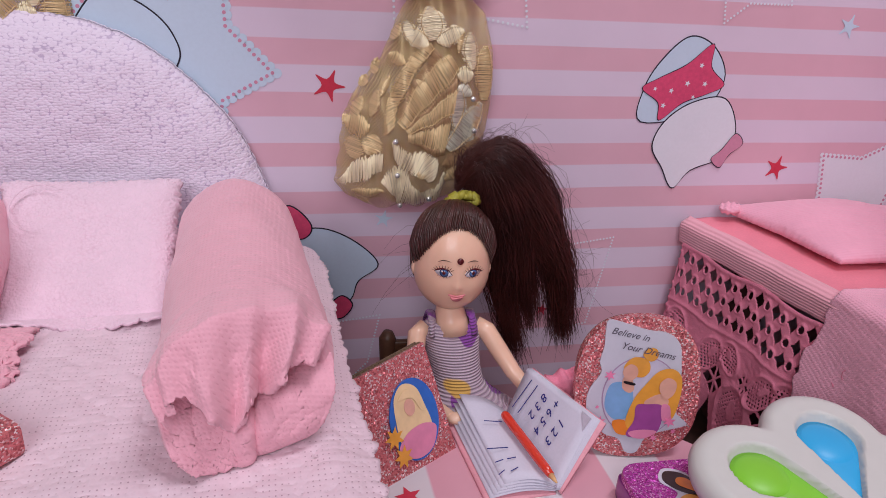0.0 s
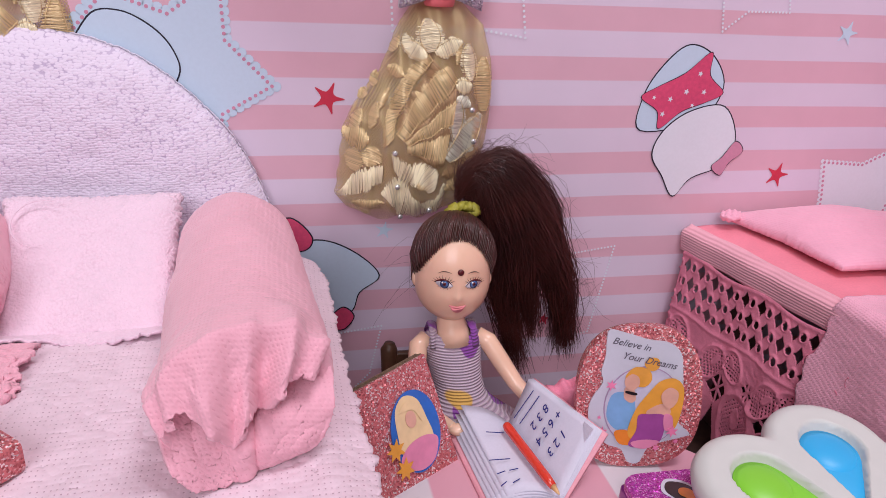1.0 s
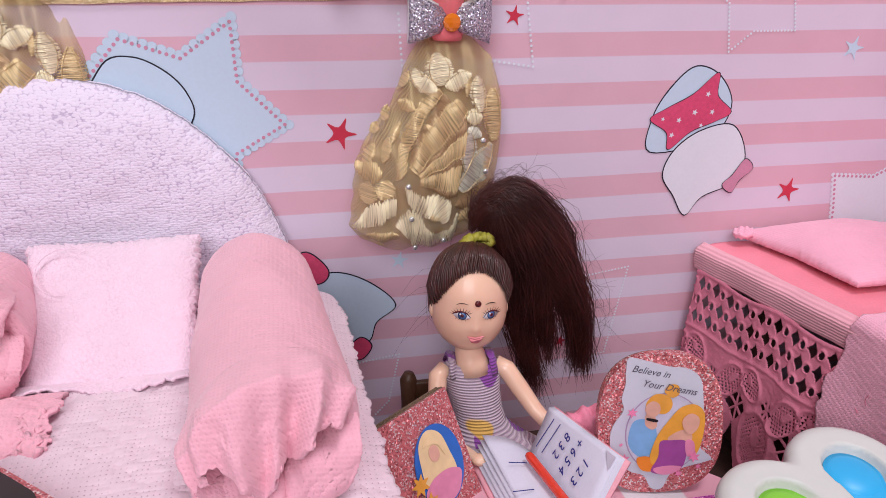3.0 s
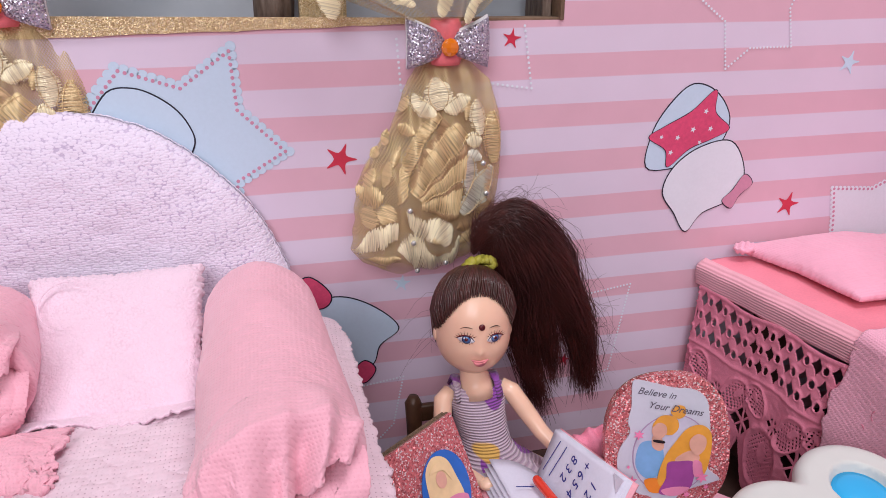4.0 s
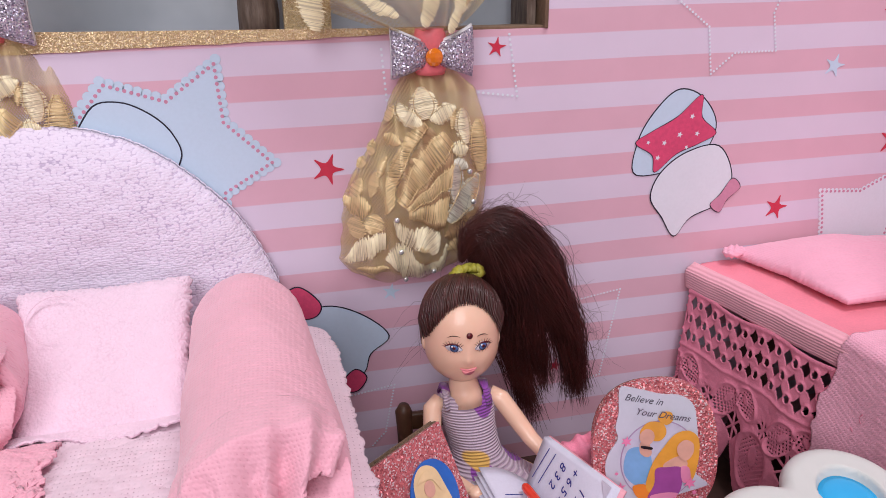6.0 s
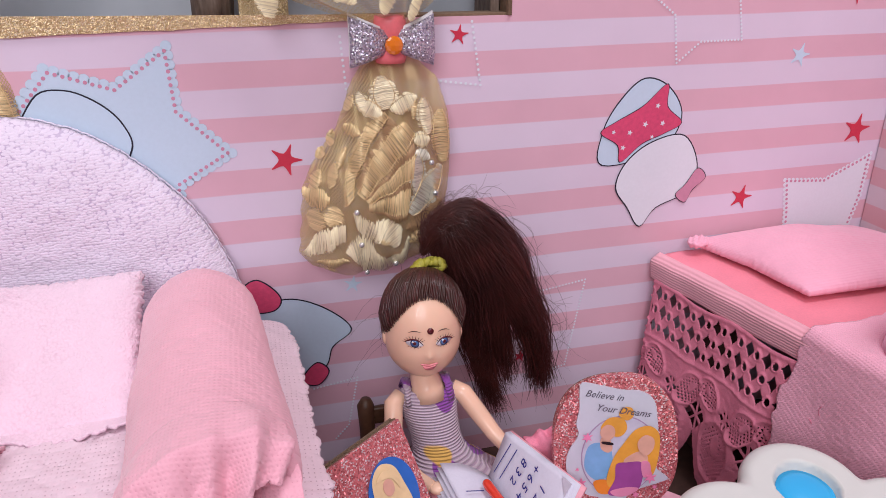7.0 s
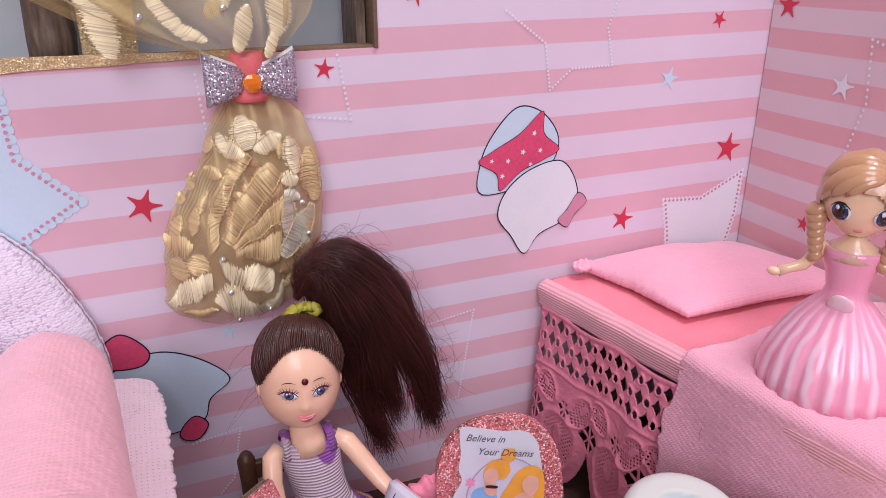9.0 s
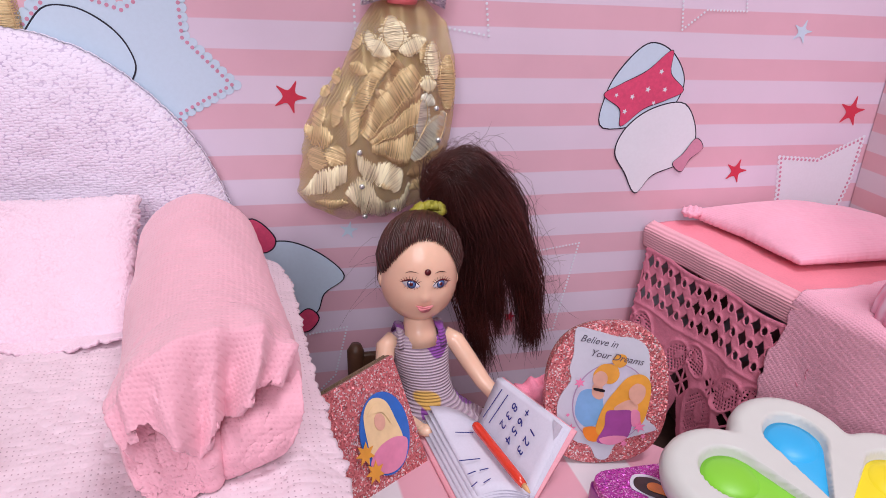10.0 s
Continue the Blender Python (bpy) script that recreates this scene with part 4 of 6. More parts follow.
def lace():
    """Cotton lace: rows of ringed eyelets and diamonds above, large netted leaves below, cut out of one pitted cloth."""
    res = 0.00029
    L, Hh = 0.072, 0.068
    nu, nv = int(L / res), int(Hh / res)
    s = (np.arange(nu) + 0.5) * res
    h = (np.arange(nv) + 0.5) * res
    S, D = np.meshgrid(s, h)
    solid = np.ones_like(S, bool)
    relief = 0.00012 * vnoise(S * 900, D * 900, 0) + 0.0002 * vnoise(S * 260, D * 260, 4)
    # eyelets: each ring has a small hole, with a four-pointed opening beside it; every other row is set half a step on
    step = 0.0069
    for row in range(3):
        cy = 0.0046 + 0.0062 * row
        for k in range(-1, 17):
            cx = (k + (0.5 if row % 2 else 0)) * step
            dx, dy = S - cx, D - cy
            ring = np.hypot(dx / 0.0011, dy / 0.0015)
            solid &= ~(ring < 0.86)
            relief += 0.00055 * np.exp(-((ring - 1.15) / 0.30) ** 2)
            ax, ay = np.abs(dx - step / 2) / 0.0021, np.abs(dy) / 0.0032
            solid &= ~((ax ** 0.85 + ay ** 0.85 < 1) & (ring > 1.55))
    # a raised braid under the rows, then leaves with a net inside, and scalloped tips
    relief += 0.0005 * np.exp(-((D - 0.0215) / 0.0008) ** 2) + 0.0004 * np.exp(-((D - 0.0010) / 0.0008) ** 2)
    pitch = 0.0252
    tip = np.zeros_like(S)
    for k in range(-1, 5):
        cx = k * pitch + 0.0150
        dx = (S - cx)
        for (ox, oy, rx, ry, ang) in ((0.0, 0.0480, 0.0080, 0.0122, 0.0), (0.0090, 0.0315, 0.0048, 0.0078, 0.55), (-0.0068, 0.0290, 0.0042, 0.0064, -0.55)):
            ex = (dx - ox) * math.cos(ang) + (D - oy) * math.sin(ang)
            ey = -(dx - ox) * math.sin(ang) + (D - oy) * math.cos(ang)
            q = np.hypot(ex / (rx * (1 - 0.35 * ey / ry * (ey < 0))), ey / ry)
            inside = q < 0.80
            cell = 0.00172
            net = (np.sin((ex + ey) * 2 * math.pi / cell) > -0.25) & (np.sin((ex - ey) * 2 * math.pi / cell) > -0.25)
            heart = np.hypot(ex / (rx * 0.24), (ey + ry * 0.25) / (ry * 0.34)) < 1
            solid &= ~(inside & net & ~heart)
            relief += 0.0006 * np.exp(-((q - 0.93) / 0.10) ** 2) + 0.0003 * heart
        # open bars between the leaves
        for gx, gy, wx, wy in ((dx - pitch / 2 - 0.0005, D - 0.0395, 0.0050, 0.0062), (dx - 0.0015, D - 0.0335, 0.0030, 0.0036)):
            q = np.abs(gx) / wx + np.abs(gy) / wy
            bars = (np.abs(gx) < 0.0004) | (np.abs(gy - gx) < 0.0005) | (np.abs(gy + gx) < 0.0005)
            solid &= ~((q < 1) & ~bars)
        tip = np.maximum(tip, 0.0645 - 0.0190 * np.clip(np.abs(dx) / (pitch * 0.5), 0, 1) ** 2.6)
    solid &= D < tip + 0.0004 * vnoise(S * 700, 0, 0)
    ui, vi = np.arange(nu + 1), np.arange(nv + 1)
    SS, DD = np.meshgrid(ui * res, vi * res)
    R = np.zeros((nv + 1, nu + 1))
    R[:nv, :nu] = relief
    y = -0.006 - SS
    out = 0.0016 + R + 0.0022 * np.sin(SS * 150 + 0.5) * (DD / Hh) + 0.0035 * (DD / Hh) + 0.0006 * np.sin(SS * 420) * (DD / Hh)
    x = bed_x(y) - out
    z = BT - 0.0085 - DD + 0.0007 * np.sin(SS * 210)
    keep = np.argwhere(solid)
    idx = -np.ones((nv + 1) * (nu + 1), int)
    a = keep[:, 0] * (nu + 1) + keep[:, 1]
    quads = np.stack([a, a + 1, a + nu + 2, a + nu + 1], 1)
    used = np.unique(quads)
    idx[used] = np.arange(len(used))
    verts = np.stack([x.ravel()[used], y.ravel()[used], z.ravel()[used]], 1)
    ob = raw("lace", verts, idx[quads].tolist(), M["lace"], pink_bed, "pink cotton lace valance with eyelets and leaves")
    mod = ob.modifiers.new("thickness", "SOLIDIFY")
    mod.thickness, mod.offset = 0.0005, 1.0
    return ob


lace()


def lace_end_fn(u, v):
    y = -0.006 + 0.004 * u
    x = bed_x(-0.006) - 0.0016 - 0.0035 * v + 0.004 * u
    return x, y, BT - 0.0085 - 0.058 * v + 0 * u


frayed_sheet("lace_end", lace_end_fn, 8, 30, 0.0006, M["lace"], pink_bed)


def blanket_fn(u, v):
    y = -0.0665 - 0.135 * v - 0.0018 * vnoise(u * 7, 0, 1) - 0.0007 * vnoise(u * 45, 0, 2)
    across = u * 0.150
    top_w = 0.2160 - bed_x(y) + 0.0020
    bend = 0.004
    on_top = np.clip(across, 0, top_w - bend)
    t = np.clip((across - (top_w - bend)) / (bend * 1.57), 0, 1)
    down = np.clip(across - (top_w - bend) - bend * 1.57, 0, None)
    x = 0.2160 - on_top - bend * np.sin(t * math.pi / 2) - 0.0030 * (down / 0.06) - 0.0012 * np.sin(y * 180) * np.clip(down / 0.03, 0, 1)
    z = BT + 0.0030 - bend * (1 - np.cos(t * math.pi / 2)) - down
    lump = 0.0005 * vnoise(x * 90, y * 90, z * 90) + 0.00008 * vnoise(x * 900, y * 900, z * 900, 2)
    return x - lump * np.clip(t, 0, 1), y, z + lump * (1 - np.clip(t, 0, 1))


blanket = frayed_sheet("blanket", lambda u, v: blanket_fn(u, v), 300, 260, 0.0015, M["knit_pink"], None)
tagged(blanket, "soft pink knitted blanket hanging over the side of the pink bed", "blanket")

pink_pillow = cushion("pillow", pose(0.1735, -0.0280, 0.0768, 0, 0, -3), 0.068, 0.047, 0.0085, M["knit_rib"], None, 0.0005, 9, 0.00012, 1.6, 0.0, 0.0014, 0.00028, 0.28)
bm = bmesh.new()
for v in ball(bm, pose(0.1735, -0.0280, 0.0768, 0, 0, -3) @ scaled(pose(-0.0338, 0.0190, 0.0026, 0, 0, 25), 0.0046, 0.0034, 0.0017), 40, 24):
    v.co += Vector((0, 0, 0.0006 * math.sin(v.co.x * 2600) * math.sin(v.co.y * 2100)))
part("gathered_corner", bm, M["knit_rib"], pink_pillow)
tagged(pink_pillow, "pink ribbed knit pillow with gathered corners on the pink bed", "pillow")

# ---- curtains ----
BELL_Z = [0.0830, 0.0855, 0.0895, 0.0980, 0.1085, 0.1137, 0.1209, 0.1260, 0.1309, 0.1413, 0.1500]
BELL_L = [0.0110, 0.0050, 0.0016, 0.0028, 0.0037, 0.0054, 0.0098, 0.0140, 0.0165, 0.0203, 0.0272]
BELL_R = [0.0330, 0.0390, 0.0440, 0.0478, 0.0488, 0.0492, 0.0495, 0.0494, 0.0488, 0.0452, 0.0355]


def bell_front(x, z):
    """How far the gathered net stands out from the wall."""
    l, r = np.interp(z, BELL_Z, BELL_L), np.interp(z, BELL_Z, BELL_R)
    w = np.clip((x - (l + r) / 2) / ((r - l) / 2), -1, 1)
    deep = 0.0125 * np.clip((r - l) / 0.045, 0.25, 1) * (1 - 0.35 * np.clip((x - 0.022) / 0.02, 0, 1))
    return -0.0035 - deep * np.sqrt(np.clip(1 - w * w, 0, 1)) - 0.0008 * np.sin(x * 900 + z * 120) - 0.0006 * vnoise(x * 300, z * 120, 0)


def stitched_leaf(verts, faces, front, cx, cz, angle, length, width, lift=0.0005, seed=0):
    """A satin-stitched leaf laid over the net: one slanting thread after another, across its whole width."""
    r = random.Random(seed)
    n = max(9, int(length / 0.00018))
    ca, sa = math.cos(radians(angle)), math.sin(radians(angle))
    for k in range(n):
        t = (k + 0.5) / n
        full = math.sin(math.pi * min(1.0, 0.04 + 0.96 * t)) ** 0.55
        half = width / 2 * full * r.uniform(0.72, 1.12)
        hw = length / n * r.uniform(0.45, 0.60)
        base = len(verts)
        for q in (-1.0, -0.5, 0.0, 0.5, 1.0):
            along = (t - 0.5) * length + q * half * 0.35
            x, z = cx + along * ca - q * half * sa, cz + along * sa + q * half * ca
            y = float(front(x, z)) - lift - 0.0003 * math.sqrt(max(0.0, 1 - q * q))
            verts.append((x - hw * ca, y + 0.00004, z - hw * sa))
            verts.append((x, y - 0.00010, z))
            verts.append((x + hw * ca, y + 0.00004, z + hw * sa))
        for q in range(4):
            b = base + 3 * q
            faces.append((b, b + 1, b + 4, b + 3))
            faces.append((b + 1, b + 2, b + 5, b + 4))


def drawn(u, v):
    """A place of the embroidery's drawing, 828 by 920 units, on the gathered net."""
    a, b = u / 828, v / 920
    return -0.0044 + 0.0568 * a - 0.0002 * b + 0.0079 * a * b, 0.1434 + 0.0027 * a - 0.0648 * b - 0.0041 * a * b


def along(points, t):
    """A place on a smooth line through the points, t from 0 to 1."""
    n = len(points) - 1
    i = min(int(t * n), n - 1)
    q = t * n - i
    p0, p1, p2, p3 = (Vector(points[min(max(i + k, 0), n)]) for k in (-1, 0, 1, 2))
    return 0.5 * (2 * p1 + (p2 - p0) * q + (2 * p0 - 5 * p1 + 4 * p2 - p3) * q * q + (3 * p1 - p0 - 3 * p2 + p3) * q ** 3)


def stitched_band(verts, faces, front, side_a, side_b, seed=0, lift=0.0006, pitch=0.00016):
    """Satin stitch between two drawn edges: one shiny thread after another from edge to edge."""
    r = random.Random(seed)
    a_, b_ = [drawn(*p) for p in side_a], [drawn(*p) for p in side_b]
    length = sum(math.dist(p, q) for p, q in zip(a_, a_[1:])) * 0.5 + sum(math.dist(p, q) for p, q in zip(b_, b_[1:])) * 0.5
    n = max(8, int(length / pitch))
    for k in range(n):
        t = (k + 0.5) / n
        p, q = along(a_, t), along(b_, min(1.0, max(0.0, t + r.uniform(-0.012, 0.012))))
        d = q - p
        p, q = p - d * r.uniform(-0.04, 0.24), q + d * r.uniform(-0.04, 0.24)
        d = (q - p)
        if d.length < 1e-5:
            continue
        across = Vector((-d.y, d.x)).normalized() * pitch * r.uniform(0.62, 0.85)
        base, up = len(verts), r.uniform(0.7, 1.3)
        for w in (0.0, 0.2, 0.5, 0.8, 1.0):
            c = p + d * w
            rise = 0.0004 * up * math.sin(math.pi * w) ** 0.6
            y = float(front(c.x, c.y)) - lift - rise
            for side, back in ((-1, 0.00005), (0, -0.00008), (1, 0.00005)):
                verts.append((c.x + across.x * side, y + back, c.y + across.y * side))
        for w in range(4):
            b = base + 3 * w
            faces.append((b, b + 1, b + 4, b + 3))
            faces.append((b + 1, b + 2, b + 5, b + 4))


def petal(cx, cy, angle, length, width, bend=0.0):
    """The two edges of a leaf drawn about its middle line."""
    ca, sa = math.cos(radians(angle)), -math.sin(radians(angle))
    edges = ([], [])
    for k in range(7):
        t = k / 6
        half = width * 0.57 * math.sin(math.pi * (0.06 + 0.90 * t)) ** 0.7
        x, y = (t - 0.5) * length, bend * math.sin(math.pi * t)
        for e, sgn in zip(edges, (1, -1)):
            e.append((cx + x * ca - (y + sgn * half) * sa, cy + x * sa + (y + sgn * half) * ca))
    return edges


CREAM = [petal(467, 92, 95, 125, 76), petal(405, 145, -30, 100, 50), petal(375, 120, 100, 70, 40), petal(548, 138, 20, 122, 48), petal(634, 195, 92, 140, 52), petal(606, 288, 5, 66, 44),
         ([(292, 552), (345, 588), (425, 606), (472, 640), (466, 705)], [(298, 600), (330, 650), (385, 672), (425, 690), (446, 722)]),
         ([(250, 722), (288, 668), (345, 686), (372, 742), (430, 772), (482, 742), (512, 688)], [(262, 732), (305, 772), (330, 806), (385, 832), (450, 834), (492, 792), (522, 702)]),
         ([(98, 730), (165, 640), (256, 606)], [(82, 756), (165, 716), (252, 664)])]
PALE_GOLD = [([(264, 515), (274, 420), (308, 330), (350, 260), (400, 200), (462, 165)], [(296, 490), (314, 405), (350, 335), (390, 275), (432, 222), (476, 186)]),
             ([(316, 468), (380, 352), (460, 262), (546, 214)], [(336, 488), (420, 410), (505, 338), (580, 262)]),
             ([(345, 494), (440, 430), (566, 346)], [(352, 507), (452, 476), (550, 432)]),
             ([(352, 512), (450, 501), (536, 490)], [(352, 536), (440, 562), (516, 584)]),
             petal(704, 290, 88, 215, 60, -8), petal(160, 492, 170, 96, 62), petal(150, 586, 85, 96, 44), petal(218, 566, 70, 84, 52), petal(325, 226, -25, 60, 36), petal(245, 262, 65, 62, 22), petal(196, 325, 50, 50, 22), petal(165, 420, 62, 90, 26), petal(228, 400, 75, 110, 24), petal(270, 330, 58, 90, 22),
             petal(330, 128, 60, 70, 18), petal(590, 160, 80, 90, 20), petal(200, 770, 8, 120, 30), petal(420, 690, -25, 70, 26), petal(560, 690, 40, 110, 34), petal(660, 470, 75, 120, 34)]
BROWN = [([(316, 445), (360, 350), (420, 275), (482, 188)], [(326, 462), (400, 372), (470, 290), (506, 215)]), ([(345, 482), (432, 414), (576, 290)], [(350, 490), (444, 430), (568, 342)]),
         ([(365, 506), (450, 480), (548, 440)], [(372, 512), (450, 496), (538, 484)]), ([(372, 546), (440, 566), (516, 586)], [(400, 562), (450, 596), (512, 612)]), petal(598, 612, 32, 190, 62), petal(560, 640, 20, 110, 40)]
SILVER = [petal(606, 498, 48, 240, 74, 8), petal(572, 418, 80, 150, 54), petal(604, 352, -30, 70, 36)]

curtain = thing("curtain", "gathered gold net curtain with silk embroidery and a silver glitter bow", "curtain", (0.0313, -0.004, 0.22), group="tied gold curtains")


def net_bell():
    nu, nv = 90, 90
    z = np.linspace(BELL_Z[0], BELL_Z[-1], nv)
    verts, uv = [], []
    for j, zz in enumerate(z):
        l, r = np.interp(zz, BELL_Z, BELL_L), np.interp(zz, BELL_Z, BELL_R)
        for i in range(nu):
            a = 2 * math.pi * i / nu
            x = (l + r) / 2 + (r - l) / 2 * math.cos(a) * (1 + 0.012 * math.sin(zz * 900 + a))
            s = math.sin(a)
            y = float(bell_front(x, zz)) if s > 0 else -0.0024 - 0.0012 * abs(s)
            zj = zz + (0.0012 * math.sin(5 * a) if j == 0 else 0)
            verts.append((x, y, zj))
            uv.append((x + (0.2 if s < 0 else 0.0) + 0.12 * y, zj))
    return verts, grid_faces(nu, nv, True), uv


v_, f_, u_ = net_bell()
raw("net_skirt", v_, f_, M["net"], curtain, "gold net, gathered below the bow", uv=u_)


def net_drape():
    nu, nv = 120, 60
    zs = np.linspace(0.1500, 0.272, nv)
    L = np.interp(zs, [0.150, 0.156, 0.161, 0.168, 0.180, 0.205, 0.272], [0.0275, 0.0255, 0.0110, -0.0080, -0.0290, -0.0420, -0.0450])
    R = np.interp(zs, [0.150, 0.156, 0.161, 0.168, 0.180, 0.205, 0.272], [0.0352, 0.0370, 0.0425, 0.0475, 0.0510, 0.0525, 0.0530])
    verts, uv = [], []
    for j in range(nv):
        for i in range(nu):
            w = i / (nu - 1)
            x = L[j] + (R[j] - L[j]) * w
            open_ = min(1.0, (R[j] - L[j]) / 0.05)
            y = -0.0035 - 0.0065 * open_ + 0.0035 * open_ * math.sin(w * 34 + 3 * math.sin(w * 7)) - 0.0022 * open_ * math.sin(w * 3.14)
            verts.append((x, y, zs[j] + 0.0012 * math.sin(w * 21)))
            uv.append((w * 0.10, zs[j]))
    return verts, grid_faces(nu, nv), uv


v_, f_, u_ = net_drape()
raw("net_drape", v_, f_, M["net"], curtain, "gold net, spread above the bow", uv=u_)
for nm, shapes, mat, lab, lift in (("brown_embroidery", BROWN, "thread_brown", "dull brown silk between the ribs", 0.0003), ("gold_embroidery", PALE_GOLD, "thread_gold", "pale gold silk fan and leaves", 0.0006),
                             ("silver_embroidery", SILVER, "thread_silver", "pale silver leaves", 0.0006), ("cream_embroidery", CREAM, "thread_cream", "cream silk leaves", 0.0008)):
    v_, f_ = [], []
    for k, (edge_a, edge_b) in enumerate(shapes):
        stitched_band(v_, f_, bell_front, edge_a, edge_b, k, lift)
    raw(nm, v_, f_, M[mat], curtain, lab)["kind"] = "stuff"
# a twisted cord round the larger shapes
cord = bmesh.new()
for edge in [e for shape in CREAM[:6] + PALE_GOLD[:3] + SILVER[:2] for e in shape] + [PALE_GOLD[4][0], PALE_GOLD[4][1]]:
    line = [along([drawn(*p) for p in edge], q / 30) for q in range(31)]
    tube(cord, [(p.x, float(bell_front(p.x, p.y)) - 0.0009 - 0.0002 * (q % 2), p.y + 0.00016 * (-1) ** q) for q, p in enumerate(line)], 0.00013, 5)
part("cord", cord, M["thread_gold"], curtain, "gold outlining cord")["kind"] = "stuff"
v_, f_ = [], []
flat_front = lambda x, z: -0.0128
for k, (x, z, a, l, w) in enumerate(((-0.0030, 0.1690, 98, 0.019, 0.0075), (-0.0075, 0.1760, 120, 0.010, 0.0050), (0.0120, 0.1690, 128, 0.015, 0.0042), (0.0165, 0.1650, 150, 0.010, 0.0034), (0.0250, 0.1720, 40, 0.010, 0.0050), (0.0300, 0.1655, 70, 0.012, 0.0050),
                                     (0.0395, 0.1700, 78, 0.013, 0.0070), (0.0372, 0.1620, 65, 0.009, 0.0032), (0.0210, 0.1830, 20, 0.014, 0.0060), (-0.0100, 0.1870, 70, 0.014, 0.0060), (0.0410, 0.1840, 120, 0.013, 0.0060), (0.0060, 0.1980, 40, 0.015, 0.0060), (0.0060, 0.1800, 60, 0.009, 0.0040))):
    stitched_leaf(v_, f_, flat_front, x, z, a, l, w, seed=50 + k)
raw("upper_embroidery", v_, f_, M["thread_cream"], curtain, "cream silk leaves")["kind"] = "stuff"
for x, z in ((0.0190, 0.0952), (0.0418, 0.1172), (0.0180, 0.1055), (0.0430, 0.1075), (0.0300, 0.0862), (0.0210, 0.0842), (0.0150, 0.1750), (0.0300, 0.1760), (0.0060, 0.1690), (0.0255, 0.1705)):
    bm = bmesh.new()
    y = float(bell_front(x, z)) - 0.0019 if z < 0.15 else -0.0150
    ball(bm, scaled(pose(x, y, z), 0.00085, 0.0007, 0.00085), 12, 8)
    part("bead", bm, M["bead"], curtain)

bow = part("band", tube(bmesh.new(), [(0.0313, -0.0058, 0.1460 + 0.0016 * k) for k in range(9)], [0.0042, 0.0046, 0.0046, 0.0044, 0.0040, 0.0044, 0.0046, 0.0046, 0.0042], 20), M["coral_band"], curtain, "coral rubber band")
for sgn in (-1, 1):
    wing = [(0.0015, -0.0032), (0.0122, -0.0074), (0.0128, 0.0), (0.0126, 0.0075), (0.0015, 0.0032)]
    for nm, mat, y0, th, grow in (("bow_backing", "foam_white", -0.0088, 0.0011, 1.04), ("bow_wing", "glitter_silver", -0.0100, 0.0004, 1.0)):
        bm = bmesh.new()
        nx, nz = 14, 10
        pts = {}
        for i in range(nx):
            for j in range(nz):
                t, q = i / (nx - 1), j / (nz - 1)
                x = 0.0012 + 0.0108 * t
                half = (0.0028 + 0.0040 * t) * grow
                z = -half + 2 * half * q + 0.0006 * t * (1 if q > 0.5 else 0) + (0.0004 if nm == "bow_backing" else 0)
                y = y0 - 0.0022 * math.sin(math.pi * t) + 0.0012 * (2 * q - 1) ** 2
                for layer in (0, 1):
                    pts[i, j, layer] = bm.verts.new((0.0313 + sgn * x, y + th * layer, 0.1519 + z))
        for i in range(nx - 1):
            for j in range(nz - 1):
                bm.faces.new([pts[i, j, 0], pts[i + 1, j, 0], pts[i + 1, j + 1, 0], pts[i, j + 1, 0]])
                bm.faces.new([pts[i, j, 1], pts[i, j + 1, 1], pts[i + 1, j + 1, 1], pts[i + 1, j, 1]])
        rim = [(i, 0) for i in range(nx)] + [(nx - 1, j) for j in range(1, nz)] + [(i, nz - 1) for i in range(nx - 2, -1, -1)] + [(0, j) for j in range(nz - 2, 0, -1)]
        for p0, p1 in zip(rim, rim[1:] + rim[:1]):
            bm.faces.new([pts[(*p0, 0)], pts[(*p0, 1)], pts[(*p1, 1)], pts[(*p1, 0)]])
        part(nm, bm, M[mat], curtain, "silver glitter foam" if nm == "bow_wing" else "white foam edge")
bm = bmesh.new()
ball(bm, scaled(pose(0.0313, -0.0116, 0.1513), 0.0026, 0.0010, 0.0026), 12, 6)
part("gem", bm, M["amber"], curtain, "faceted orange gem", smooth=False)
copy_thing(curtain, pose(0.0313 - 0.1165, 0.0015, 0.2320))


# ---- table and what stands on it ----
TZ = 0.037
table = thing("toy_table", "low toy table covered with white and pink striped paper", "table", (0.05, -0.12, 0))
bm = bmesh.new()
slab(bm, [(0.001, -0.20), (0.110, -0.20), (0.106, -0.092), (0.0865, -0.0700), (0.079, -0.0580), (0.003, -0.0565)], pose(0, 0, TZ - 0.004), 0.004)
part("tabletop", bm, M["paper_table"], table, smooth=False)
for x, y in ((0.010, -0.066), (0.076, -0.068), (0.010, -0.19), (0.100, -0.19)):
    bm = bmesh.new()
    block(bm, pose(x, y, (TZ - 0.004) / 2), 0.006, 0.006, TZ - 0.004, 0.0006)
    part("leg", bm, M["paper_table"], table, smooth=False)
bm = bmesh.new()
slab(bm, star(0.0035, 0.42, 5, 30), pose(0.0125, -0.0865, TZ + 0.0001), THIN)
part("printed_star", bm, M["print_red"], table, smooth=False)

